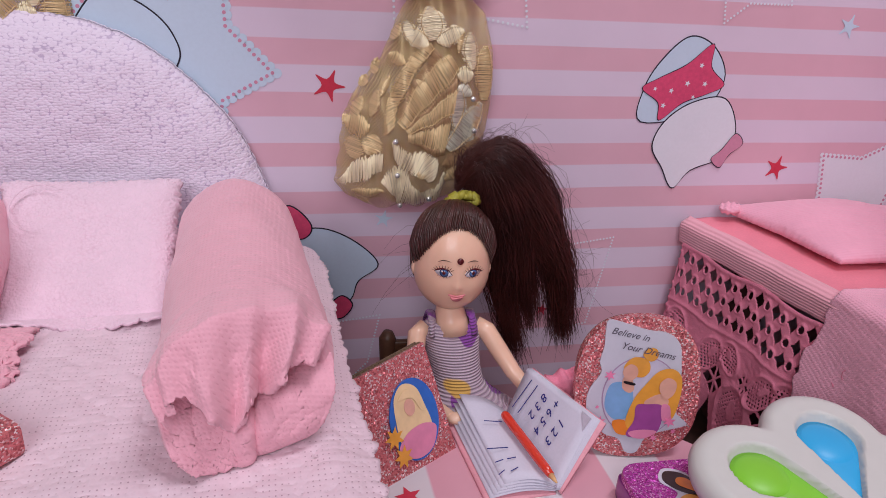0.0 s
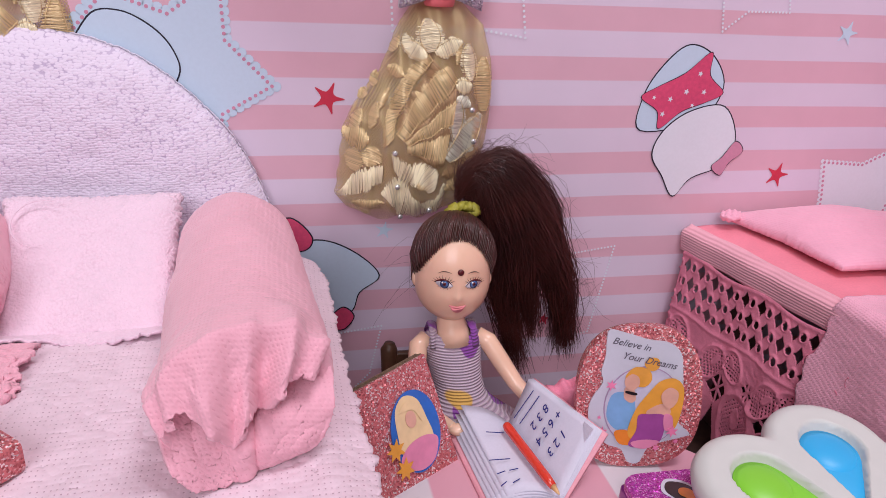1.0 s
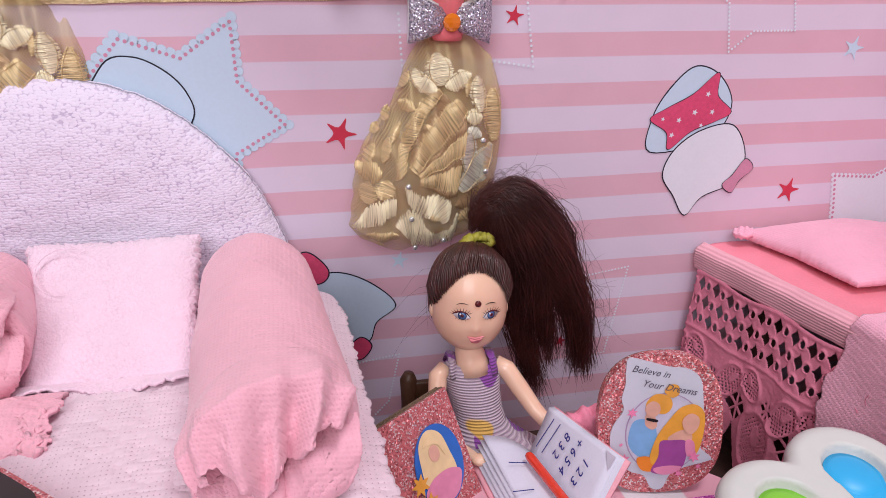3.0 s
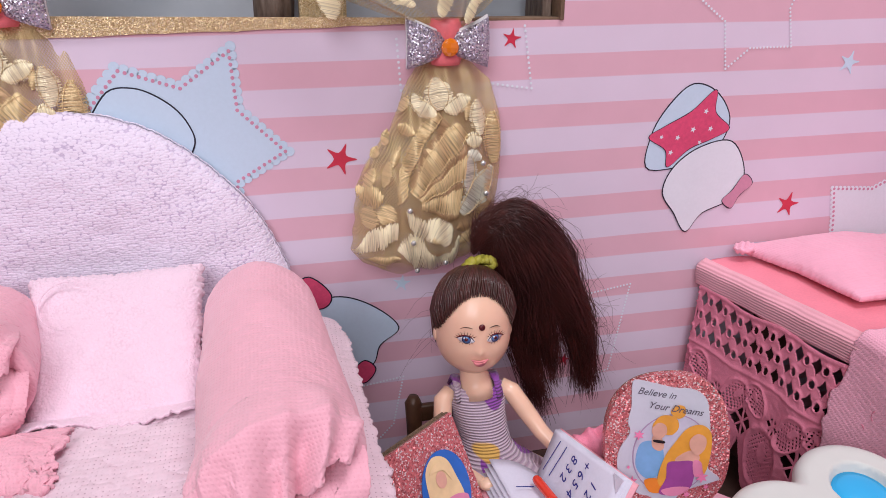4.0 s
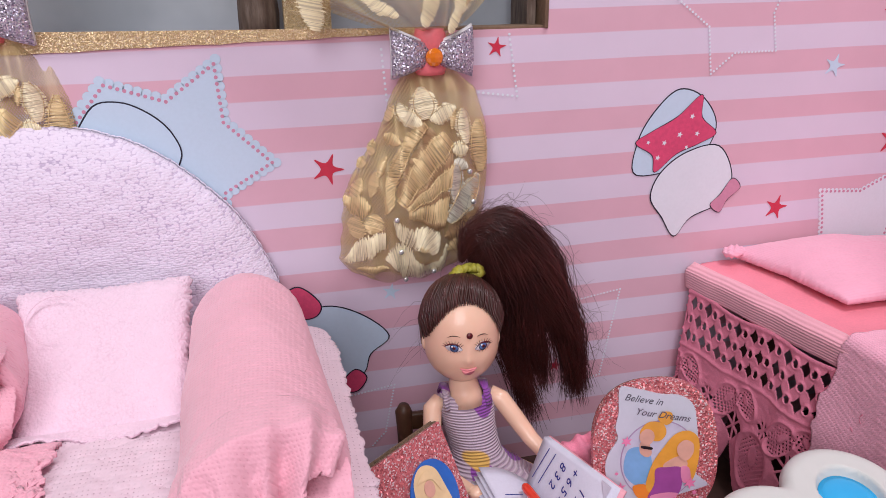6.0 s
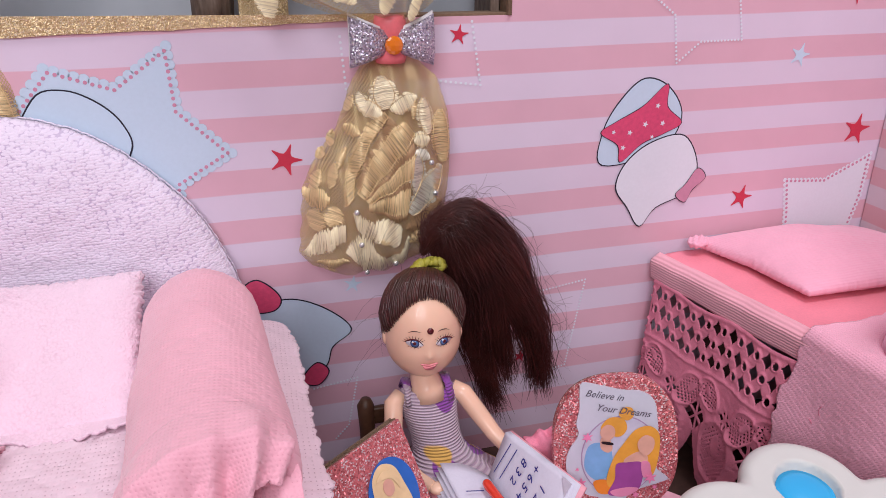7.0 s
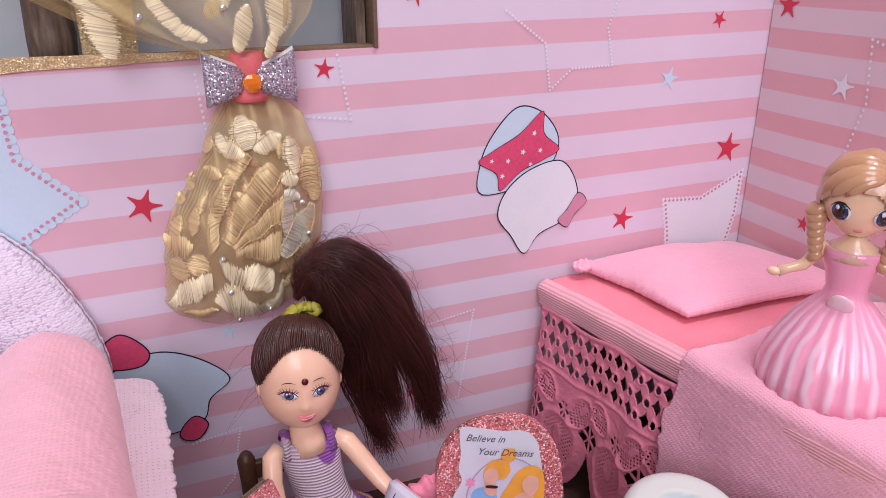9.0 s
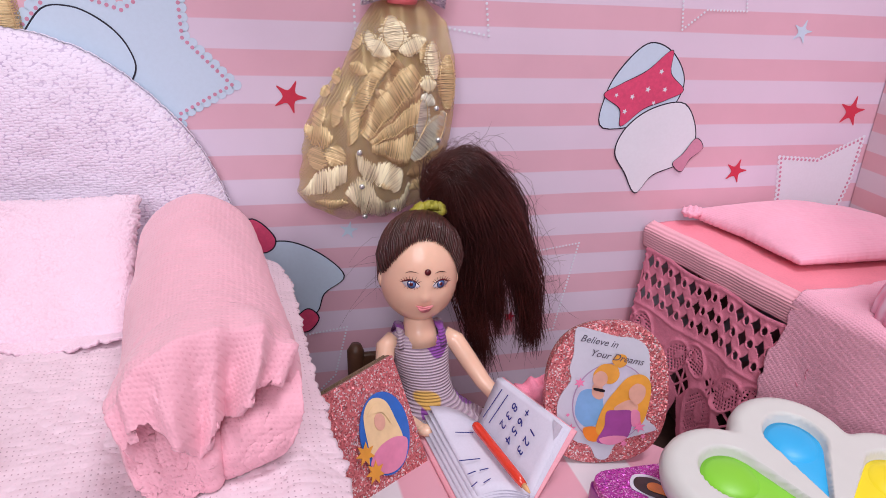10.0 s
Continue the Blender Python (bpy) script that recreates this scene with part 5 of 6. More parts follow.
# egg-shaped glitter plaque
mq = pose(0.0736, -0.0768, 0.0568, 82, 0, -12) @ pose(0, 0, 0, 0, 0, 4)
plaque = thing("plaque", "egg-shaped rose glitter plaque with a white sticker, standing on the table", "plaque", (0.0745, -0.079, TZ))
egg = []
for k in range(64):
    a = 2 * math.pi * k / 64
    c, s_ = math.cos(a), math.sin(a)
    w = 0.0163 * (1 - 0.04 * s_)
    egg.append((w * math.copysign(abs(c) ** 0.78, c), 0.0197 * math.copysign(abs(s_) ** 0.74, s_)))
bm = bmesh.new()
slab(bm, egg, mq @ pose(0, 0, -0.0015), 0.0027, bevel=0.0004)
part("board", bm, M["glitter_pink"], plaque, smooth=False)
bm = bmesh.new()
slab(bm, [(x * 0.99, y * 0.99) for x, y in egg], mq @ pose(0, 0, -0.0022), 0.0008)
part("backing", bm, M["cardboard"], plaque, "brown cardboard backing", smooth=False)


def traced(points, per=6):
    """A rounded outline on the plaque's drawing, 425 units across."""
    return smooth_loop([((x - 977) * 0.000077, (248 - y) * 0.000082) for x, y in points], per)


wave = traced([(868, 14), (930, 28), (1000, 50), (1062, 60), (1104, 92), (1116, 150), (1120, 250), (1110, 328), (1152, 372), (1122, 386), (1058, 400), (1012, 420), (984, 470), (946, 468), (920, 422), (870, 402), (818, 352), (804, 290), (816, 240), (850, 190), (844, 150), (856, 100), (858, 50)], 4)
bm = bmesh.new()
slab(bm, wave, mq @ pose(0, 0, 0.0013), 0.0004)
sticker = part("sticker", bm, M["sticker"], plaque, "glossy white sticker with scalloped edge", smooth=False)
lettering("lettering", "Believe in", 0.0026, mq @ pose(-0.0079, 0.0156, 0.00175, 0, 0, -14), M["ink_grey"], sticker, slant=0.3)
lettering("lettering", "Your Dreams", 0.0026, mq @ pose(-0.0056, 0.0120, 0.0029, 0, 0, -14), M["ink_grey"], sticker, slant=0.3)


def patch(name, outline, m, lift, colour, parent, thick=0.00008):
    bm = bmesh.new()
    slab(bm, outline, m @ pose(0, 0, lift), thick)
    return part(name, bm, M[colour], parent, smooth=False)


# plain colour shapes in place of the picture
patch("picture_ring", oval(0.0102, 0.0113, 48, 2, 0, 0.0008, -0.0022), mq, 0.00172, "pic_mauve", sticker)
patch("picture_ground", oval(0.0099, 0.0110, 48, 2, 0, 0.0008, -0.0022), mq, 0.00182, "pic_pale_lilac", sticker)
for k, (colour, shape) in enumerate((("pic_sky", [(880, 232), (925, 222), (958, 250), (956, 330), (905, 352), (866, 305)]), ("pic_peach", [(925, 205), (950, 205), (962, 245), (945, 258), (922, 240)]),
                                     ("pic_sun", [(925, 165), (955, 138), (1000, 146), (1012, 180), (990, 205), (955, 200), (930, 190)]), ("pic_sun", [(985, 130), (1000, 108), (1030, 112), (1034, 140), (1010, 152)]),
                                     ("pic_peach", [(922, 178), (945, 160), (968, 172), (970, 198), (948, 216), (926, 202)]), ("pic_black", [(928, 216), (962, 224), (960, 232), (928, 224)]),
                                     ("pic_orange", [(893, 356), (930, 350), (965, 375), (950, 402), (910, 396)]),
                                     ("pic_sun", [(1000, 228), (1040, 186), (1088, 178), (1120, 212), (1116, 290), (1092, 352), (1040, 330), (990, 350), (952, 380), (938, 350), (962, 280)]),
                                     ("pic_peach", [(1000, 285), (1050, 262), (1080, 285), (1066, 310), (1010, 306)]), ("pic_plum", [(972, 300), (1010, 296), (1056, 300), (1064, 334), (1046, 396), (990, 412), (942, 402), (966, 352)]),
                                     ("pic_mauve_pink", [(1058, 300), (1085, 305), (1088, 350), (1062, 352)]), ("pic_mauve_pink", [(950, 392), (1000, 384), (1046, 392), (1010, 414), (968, 412)]),
                                     ("pic_peach", [(1046, 226), (1072, 206), (1100, 222), (1098, 256), (1074, 278), (1050, 258)]))):
    patch("picture_shape", traced(shape), mq, 0.00192 + 0.00006 * k, colour, sticker, 0.00005)
for x, y, r in ((875, 192, 0.0015), (848, 350, 0.0016), (1086, 356, 0.0017), (1034, 411, 0.0011), (838, 300, 0.0006), (1100, 390, 0.0008)):
    patch("picture_flower", star(r, 0.45, 6, 20), mq @ pose((x - 977) * 0.000077, (248 - y) * 0.000082, 0), 0.0029, "pic_flower_pink", sticker)

# glitter card propped up at a slant
tl_, tr_, br_ = Vector((0.0023, -0.0725, 0.0622)), Vector((0.0229, -0.0591, 0.0640)), Vector((0.0243, -0.0726, 0.0372))
ux = (tr_ - tl_).normalized()
uy = (tr_ - br_)
uy = (uy - ux * uy.dot(ux)).normalized()
mc = Matrix.Translation((tl_ + br_) / 2) @ Matrix((ux, uy, ux.cross(uy))).transposed().to_4x4()
cw, ch = (tr_ - tl_).length / 2 + 0.0005, (tr_ - br_).length / 2
card = thing("picture_card", "rose glitter card with corrugated cardboard back, propped up on the table", "card", br_)
bm = bmesh.new()
block(bm, mc @ pose(0, 0, -0.0006), 2 * cw, 2 * ch, 0.0012, 0.0002)
part("glitter_face", bm, M["glitter_pink"], card, smooth=False)
bm = bmesh.new()
block(bm, mc @ pose(0, 0.0, -0.0015), 2 * cw, 2 * ch, 0.0005)
block(bm, mc @ pose(0, 0.0, -0.0036), 2 * cw, 2 * ch, 0.0005)
n_fl = 26
for k in range(n_fl):
    x = -cw + 2 * cw * (k + 0.5) / n_fl
    block(bm, mc @ pose(x, 0, -0.0026, 0, 40 if k % 2 else -40), 0.0003, 2 * ch, 0.0020)
part("corrugated_board", bm, M["cardboard"], card, "brown corrugated cardboard", smooth=False)
patch("picture_oval", oval(0.0078, 0.0105, 40, 2, -8, 0.0026, -0.0016), mc, 0.0002, "pic_deep_blue", card, 0.0003)
for k, (colour, shape) in enumerate((("pic_blond", [(-0.0018, 0.0058), (0.0018, 0.0082), (0.0056, 0.0058), (0.0068, 0.0000), (0.0072, -0.0050), (0.0052, -0.0080), (0.0000, -0.0084), (-0.0034, -0.0056), (-0.0032, 0.0000)]),
                                     ("pic_mauve_pink", [(-0.0046, -0.0064), (-0.0016, -0.0040), (0.0020, -0.0034), (0.0056, -0.0040), (0.0082, -0.0062), (0.0056, -0.0104), (0.0014, -0.0114), (-0.0024, -0.0098)]),
                                     ("pic_peach", oval(0.0017, 0.0022, 8, 2, 0, 0.0019, 0.0020)), ("pic_blond", [(-0.0010, 0.0050), (0.0018, 0.0066), (0.0048, 0.0050), (0.0050, 0.0000), (0.0036, 0.0036), (0.0014, 0.0046)]))):
    patch("picture_shape", smooth_loop(shape), mc, 0.0006 + 0.00008 * k, colour, card, 0.00006)
for x, y in ((-0.0052, -0.0030), (-0.0042, -0.0085)):
    patch("picture_flower", star(0.0030, 0.5, 7, 15), mc @ pose(x, y, 0), 0.0009, "pic_sun", card)

# open notebook
sp_a, sp_b = Vector((0.0449, -0.0600, TZ + 0.0012)), Vector((0.0484, -0.0912, TZ + 0.0012))
r_a, r_b = Vector((0.0503, -0.0593, 0.0530)), Vector((0.0600, -0.0840, 0.0525))
l_a, l_b = Vector((0.0290, -0.0570, TZ + 0.0048)), Vector((0.0315, -0.0912, TZ + 0.0022))
notebook = thing("notebook", "small open notebook with pink covers and blue handwritten sums", "notebook", (0.046, -0.075, TZ))


def leaf(name, a, b, c, d, mat, thick, curl=0.0, bend=0.0, label=""):
    """One sheet between the spine a-b and the outer edge c-d."""
    def fn(u, v):
        A, B, C, D = (np.array(q) for q in (a, b, c, d))
        p = (A * (1 - u[..., None]) + C * u[..., None]) * (1 - v[..., None]) + (B * (1 - u[..., None]) + D * u[..., None]) * v[..., None]
        n = np.cross(C - A, B - A)
        n = n / np.linalg.norm(n)
        n = n if n[2] > 0 else -n
        p = p + n * (curl * np.sin(math.pi * u) + bend * u ** 2 * (1 - v))[..., None]
        return p[..., 0], p[..., 1], p[..., 2]
    return frayed_sheet(name, fn, 14, 10, thick, mat, notebook, label)


up_ = Vector((0, 0, 1))
leaf("cover", sp_a - up_ * 0.0008, sp_b - up_ * 0.0008, l_a + Vector((-0.0012, 0.0006, -0.0040)), l_b + Vector((-0.0012, -0.0008, -0.0014)), M["cover"], 0.0006, label="pink card cover")
leaf("cover", sp_a + Vector((0.0012, 0.0004, -0.0008)), sp_b + Vector((0.0012, -0.0006, -0.0008)), r_a + Vector((0.0020, 0.0008, -0.0006)), r_b + Vector((0.0022, -0.0010, -0.0004)), M["cover"], 0.0006, label="pink card cover")
for k in range(5):
    q = k / 4
    leaf("page", sp_a + up_ * 0.0004 * k, sp_b + up_ * 0.0004 * k, l_a + Vector((0.0006 * k, 0, -0.0032 * (1 - q) + 0.0016 * q)), l_b + Vector((0.0010 * k, 0.0006 * k, -0.0012 * (1 - q) + 0.0006 * q)), M["paper"], 0.00015, 0.0012 + 0.0006 * q, 0.0012 * q)
for k in range(4):
    leaf("page", sp_a + Vector((0.0008 - 0.0003 * k, 0, 0)), sp_b + Vector((0.0008 - 0.0003 * k, 0, 0)), r_a + Vector((0.0010 - 0.0004 * k, 0, 0)), r_b + Vector((0.0010 - 0.0004 * k, 0.0004 * k, 0)), M["paper"], 0.00015, 0.0)
ww = ((r_a + r_b) / 2 - (sp_a + sp_b) / 2)
ss = (sp_b - sp_a).normalized()
ww = (ww - ss * ww.dot(ss)).normalized()
nn = (-ww).cross(ss).normalized()
if nn.z < 0:
    nn = -nn


def page_at(w, s, lift=0.0012):
    o = sp_a.lerp(sp_b, s).lerp(r_a.lerp(r_b, s), w) + nn * lift
    return Matrix.Translation(o) @ Matrix((-ww, ss, nn)).transposed().to_4x4()


for body, w, s in (("1 2 3", 0.74, 0.68), ("+ 6 5 4", 0.92, 0.52), ("8 3 2", 0.86, 0.36)):
    lettering("handwriting", body, 0.0037, page_at(w, s), M["ink_blue"], notebook, slant=0.15)
for s in (0.22, 0.12):
    bm = bmesh.new()
    block(bm, page_at(0.58, s) @ pose(0, 0, 0), 0.0095, 0.00024, 0.0001)
    part("ruled_stroke", bm, M["ink_blue"], notebook, smooth=False)
bm = bmesh.new()
slab(bm, [(0, 0), (0.0042, -0.0002), (0.0005, -0.0040)], page_at(0.995, 0.985, 0.0012) @ pose(0.0, 0.0, 0.0002, 0, 6, 0), 0.0002)
part("dog_ear", bm, M["paper"], notebook, "folded page corner", smooth=False)
# left page strokes that cannot be read
lm = Matrix.Translation((0.0385, -0.0800, TZ + 0.0060)) @ pose(0, 0, 0, 0, -8, 100)
for k, (x, y, l) in enumerate(((0.010, -0.001, 0.006), (0.001, 0.002, 0.007), (-0.003, 0.0, 0.003), (-0.003, 0.0035, 0.003), (-0.0065, 0.001, 0.003), (-0.0065, 0.0045, 0.0028))):
    bm = bmesh.new()
    block(bm, lm @ pose(x, y, 0, 0, 0, 70 + 9 * k), l * 0.8, 0.00024, 0.0001)
    part("pen_stroke", bm, M["ink_blue"], notebook, smooth=False)

pen = thing("pen", "short red plastic pen lying in the open notebook", "pen", (0.0445, -0.080, TZ + 0.003))
bm = bmesh.new()
p0, p1 = Vector((0.0412, -0.0680, TZ + 0.0082)), Vector((0.0470, -0.0935, TZ + 0.0058))
tube(bm, [p0.lerp(p1, t) for t in (0.0, 0.02, 0.06, 0.80, 0.90)], [0.0006, 0.0011, 0.0013, 0.0012, 0.0009], 14)
part("barrel", bm, M["pen"], pen)
bm = bmesh.new()
tube(bm, [p0.lerp(p1, t) for t in (0.90, 0.96, 1.0)], [0.0008, 0.0005, 0.0002], 10)
part("point", bm, M["pen_tip"], pen)

# purple box with a butterfly
mb = pose(0.0795, -0.1105, TZ, 0, 0, -2)
box = thing("trinket_box", "flat purple glitter box with an orange butterfly on the lid", "box", mb.translation)
bm = bmesh.new()
block(bm, mb @ pose(0, 0, 0.0036), 0.0350, 0.0330, 0.0070, 0.0012)
part("body", bm, M["purple"], box)
bm = bmesh.new()
slab(bm, oval(0.0180, 0.0168, 48, 9), mb @ pose(0, 0, 0.0072), 0.0020, bevel=0.0005)
lid = part("lid", bm, M["glitter_purple"], box, smooth=False)
mbf = mb @ pose(-0.001, 0.0035, 0.0093, 0, 0, -20)
for sgn in (-1, 1):
    patch("wing_rim", smooth_loop([(0.0002 * sgn, -0.0004), (0.0038 * sgn, 0.0070), (0.0094 * sgn, 0.0076), (0.0108 * sgn, 0.0028), (0.0070 * sgn, -0.0002), (0.0082 * sgn, -0.0042), (0.0042 * sgn, -0.0078), (0.0006 * sgn, -0.0046)]), mbf, 0.00002, "sticker", lid, 0.00006)
    patch("wing", smooth_loop([(0.0003 * sgn, 0.0), (0.004 * sgn, 0.0062), (0.0090 * sgn, 0.0066), (0.0098 * sgn, 0.0030), (0.0060 * sgn, 0.0002)]), mbf, 0.0001, "pic_black", lid)
    patch("wing_patch", smooth_loop([(0.0008 * sgn, 0.0008), (0.0040 * sgn, 0.0048), (0.0066 * sgn, 0.0046), (0.0064 * sgn, 0.0022)]), mbf, 0.00025, "pic_orange", lid)
    patch("wing", smooth_loop([(0.0003 * sgn, 0.0), (0.0050 * sgn, -0.0006), (0.0072 * sgn, -0.0040), (0.0040 * sgn, -0.0068), (0.0012 * sgn, -0.0040)]), mbf, 0.0001, "pic_sun", lid)
patch("butterfly_body", oval(0.0007, 0.0044, 20), mbf, 0.0004, "pic_black", lid)

# scrunched satin bow behind the plaque
bm = bmesh.new()
vs = ball(bm, scaled(pose(0.0600, -0.0625, 0.0455, 10, 20, 0), 0.0066, 0.0045, 0.0092), 48, 32)
for v in vs:
    d = Vector((v.co.x - 0.0600, v.co.y + 0.0625, v.co.z - 0.0455))
    k = 0.20 * noise.noise(v.co * 260) + 0.10 * noise.noise(v.co * 700) + 0.10 * math.sin(v.co.x * 1500 + v.co.z * 500)
    v.co += d * k
satin_bow = part("scrunched_ribbon", bm, M["lace"], None)
tagged(satin_bow, "scrunched dusky pink satin ribbon on the table", "ribbon")


# ---- chair and doll ----
chair = thing("toy_chair", "small brown toy chair behind the striped table", "chair", (0.035, -0.032, 0))
bm = bmesh.new()
block(bm, pose(0.0290, -0.034, 0.0205), 0.030, 0.030, 0.004, 0.0012)
part("seat", bm, M["chair_wood"], chair)
for x in (0.0170, 0.0410):
    bm = bmesh.new()
    tube(bm, [(x, -0.0245, 0.0225), (x, -0.0240, 0.036), (x - 0.0002, -0.0235, 0.0440), (x, -0.0235, 0.0462)], [0.0024, 0.0025, 0.0027, 0.0016], 12)
    part("back_post", bm, M["chair_wood"], chair)
    for y in (-0.0240, -0.0450):
        bm = bmesh.new()
        tube(bm, [(x, y, 0.0), (x, y, 0.019)], [0.0016, 0.0021], 10)
        part("leg", bm, M["chair_wood"], chair)
bm = bmesh.new()
block(bm, pose(0.0290, -0.0236, 0.0400), 0.024, 0.0022, 0.006, 0.0008)
part("back_rail", bm, M["chair_wood"], chair)


def big_doll():
    """A seated vinyl doll with a brown ponytail, as one mesh."""
    bm = bmesh.new()
    mats = [M[k] for k in ("skin", "hair_top", "hair", "tie", "dress", "lips", "eye_dark", "maroon", "eye_white", "iris")]
    SKIN, CAP, HAIR, TIE, DRESS, LIPS, EYE, DOT, WHITE, IRIS = range(10)
    hm = pose(0.0328, -0.0345, 0.0776, -7, 1, -4)
    HX, HY, HZ = 0.0108, 0.0112, 0.0149

    def head_pt(v):
        """Shapes a unit ball: broad forehead, full cheeks, small round chin, flat face."""
        x, y, z = v
        low = max(0.0, -z)
        sx = 1 + 0.27 * low ** 1.2 * (1 - low ** 4)
        f = 1 + 0.10 * low
        if y < 0:
            nose = math.exp(-((x / 0.10) ** 2 + ((z + 0.42) / 0.08) ** 2)) * 0.07 + math.exp(-((x / 0.07) ** 2 + ((z + 0.30) / 0.16) ** 2)) * 0.02
            cheek = math.exp(-(((abs(x) - 0.42) / 0.28) ** 2 + ((z + 0.52) / 0.24) ** 2)) * 0.03
            sock = -math.exp(-(((abs(x) - 0.38) / 0.22) ** 2 + ((z + 0.20) / 0.14) ** 2)) * 0.045
            chin = math.exp(-((x / 0.22) ** 2 + ((z + 0.86) / 0.14) ** 2)) * 0.06
            mouth = math.exp(-((x / 0.20) ** 2 + ((z + 0.62) / 0.05) ** 2)) * 0.025 - math.exp(-((x / 0.25) ** 2 + ((z + 0.74) / 0.05) ** 2)) * 0.02
            f += (nose + cheek + sock + chin + mouth) * min(1.0, -y * 3)
        return Vector((x * HX * sx, y * HY * f, z * (0.0168 if z < 0 else 0.0132)))

    for v in ball(bm, Matrix.Identity(4), 112, 88, SKIN):
        v.co = hm @ head_pt(v.co)

    def hairline(x):
        return 0.66 - 0.86 * abs(x) ** 2.3

    # scalp under the combed hair
    vs = ball(bm, Matrix.Identity(4), 96, 60, CAP)
    drop = []
    for f in {f for v in vs for f in v.link_faces}:
        c = f.calc_center_median().normalized()
        if c.y < 0.10 and c.z < hairline(c.x) + 0.05 or c.z < -0.45:
            drop.append(f)
    bmesh.ops.delete(bm, geom=drop, context="FACES")
    for v in vs:
        if v.is_valid:
            n = v.co.copy()
            v.co = hm @ (head_pt(n) * (1.03 + 0.05 * max(0.0, n.z)))
    # locks combed back from the hairline to the tie
    r = random.Random(5)
    goal = (hm.inverted() @ Vector((0.0364, -0.0270, 0.0905)))
    goal = Vector((goal.x / HX, goal.y / HY, goal.z / HZ))
    top = goal.normalized()
    for k in range(420):
        if k < 150:
            x = -1 + 2 * (k + 0.5) / 150
            x = math.copysign(abs(x) ** 0.9, x) * 0.985
            z = hairline(x) + (0.035 if k % 3 else -0.005) + r.uniform(-0.01, 0.01)
            n0 = Vector((x, -math.sqrt(max(0.0, 1 - x * x - min(z * z, 1 - x * x))), z)).normalized()
        else:
            a = r.uniform(-0.35, math.pi + 0.35)
            z = r.uniform(-0.45, 0.75)
            n0 = Vector((math.cos(a) * math.sqrt(1 - z * z), math.sin(a) * math.sqrt(1 - z * z), z))
            if n0.y < 0.1 and z < hairline(n0.x) + 0.03:
                continue
        wob = r.uniform(-0.02, 0.02)
        pts = []
        for q in range(9):
            t = q / 8
            d = n0.lerp(top, t * 0.98).normalized()
            d.x += wob * math.sin(math.pi * t)
            thick = 1.025 + 0.105 * min(1.0, t * 4.0) + 0.03 * math.sin(math.pi * t) + r.uniform(0, 0.008)
            pts.append(hm @ (head_pt(d) * thick))
        wide = r.uniform(0.00022, 0.00042)
        tube(bm, pts, [wide * 0.45, wide * 0.9, wide, wide, wide, wide, wide * 0.9, wide * 0.8, wide * 0.7], 5, CAP if r.random() < 0.6 else HAIR, cap=False)
    # ears
    for sgn in (-1, 1):
        ball(bm, hm @ scaled(pose(0.0106 * sgn, 0.0008, -0.0044, 0, 0, 20 * sgn), 0.0010, 0.0018, 0.0024), 12, 8, SKIN)

    def on_face(x, z, lift):
        y = -math.sqrt(max(0.0, 1 - x * x - z * z))
        p = head_pt(Vector((x, y, z)))
        e = 0.02
        px_ = head_pt(Vector((x + e, -math.sqrt(max(0.0, 1 - (x + e) ** 2 - z * z)), z))) - p
        pz_ = head_pt(Vector((x, -math.sqrt(max(0.0, 1 - x * x - (z + e) ** 2)), z + e))) - p
        n = px_.cross(pz_).normalized()
        across = (px_ - n * px_.dot(n)).normalized()
        return hm @ Matrix.Translation(p + n * lift) @ Matrix((across, n.cross(across), n)).transposed().to_4x4()

    for sx in (-1, 1):
        eye = on_face(0.355 * sx, -0.165, 0.00020) @ Matrix.Diagonal((1.08, 1.12, 1, 1))
        almond = smooth_loop([(-0.0023, -0.0002), (-0.0012, 0.0010), (0.0002, 0.0013), (0.0014, 0.0010), (0.0023, 0.0003), (0.0012, -0.0008), (-0.0004, -0.0011), (-0.0015, -0.0008)], 4)
        almond = [(x * sx, y) for x, y in almond]
        slab(bm, almond, eye, 0.00012, WHITE)
        slab(bm, oval(0.00118, 0.00118, 24, cx=0.0001, cy=0.0001), eye @ pose(0, 0, 0.00016), 0.00006, EYE)
        slab(bm, oval(0.00098, 0.00098, 24, cx=0.0001, cy=0.0001), eye @ pose(0, 0, 0.00024), 0.00006, IRIS)
        slab(bm, oval(0.00046, 0.00046, 16, cx=0.0001, cy=0.0001), eye @ pose(0, 0, 0.00032), 0.00005, DOT)
        slab(bm, oval(0.00026, 0.00026, 10, cx=-0.0004, cy=0.0005), eye @ pose(0, 0, 0.00038), 0.00005, WHITE)
        lid = [(-0.0024, -0.0003), (-0.0013, 0.0011), (0.0002, 0.00145), (0.0015, 0.00115), (0.0026, 0.0005), (0.0015, 0.00075), (0.0002, 0.00105), (-0.0012, 0.00075)]
        slab(bm, [(x * sx, y) for x, y in smooth_loop(lid, 3)], eye @ pose(0, 0, 0.00030), 0.00010, DOT)
        for q in range(9):
            ang = 150 - 17 * q
            lash = eye @ pose(sx * 0.0022 * math.cos(radians(ang)), 0.0011 * math.sin(radians(ang)) + 0.0002, 0.00030, 0, 0, ang if sx > 0 else 180 - ang)
            slab(bm, [(0, -0.00010), (0.0011, 0.0), (0, 0.00010)], lash, 0.00006, DOT)
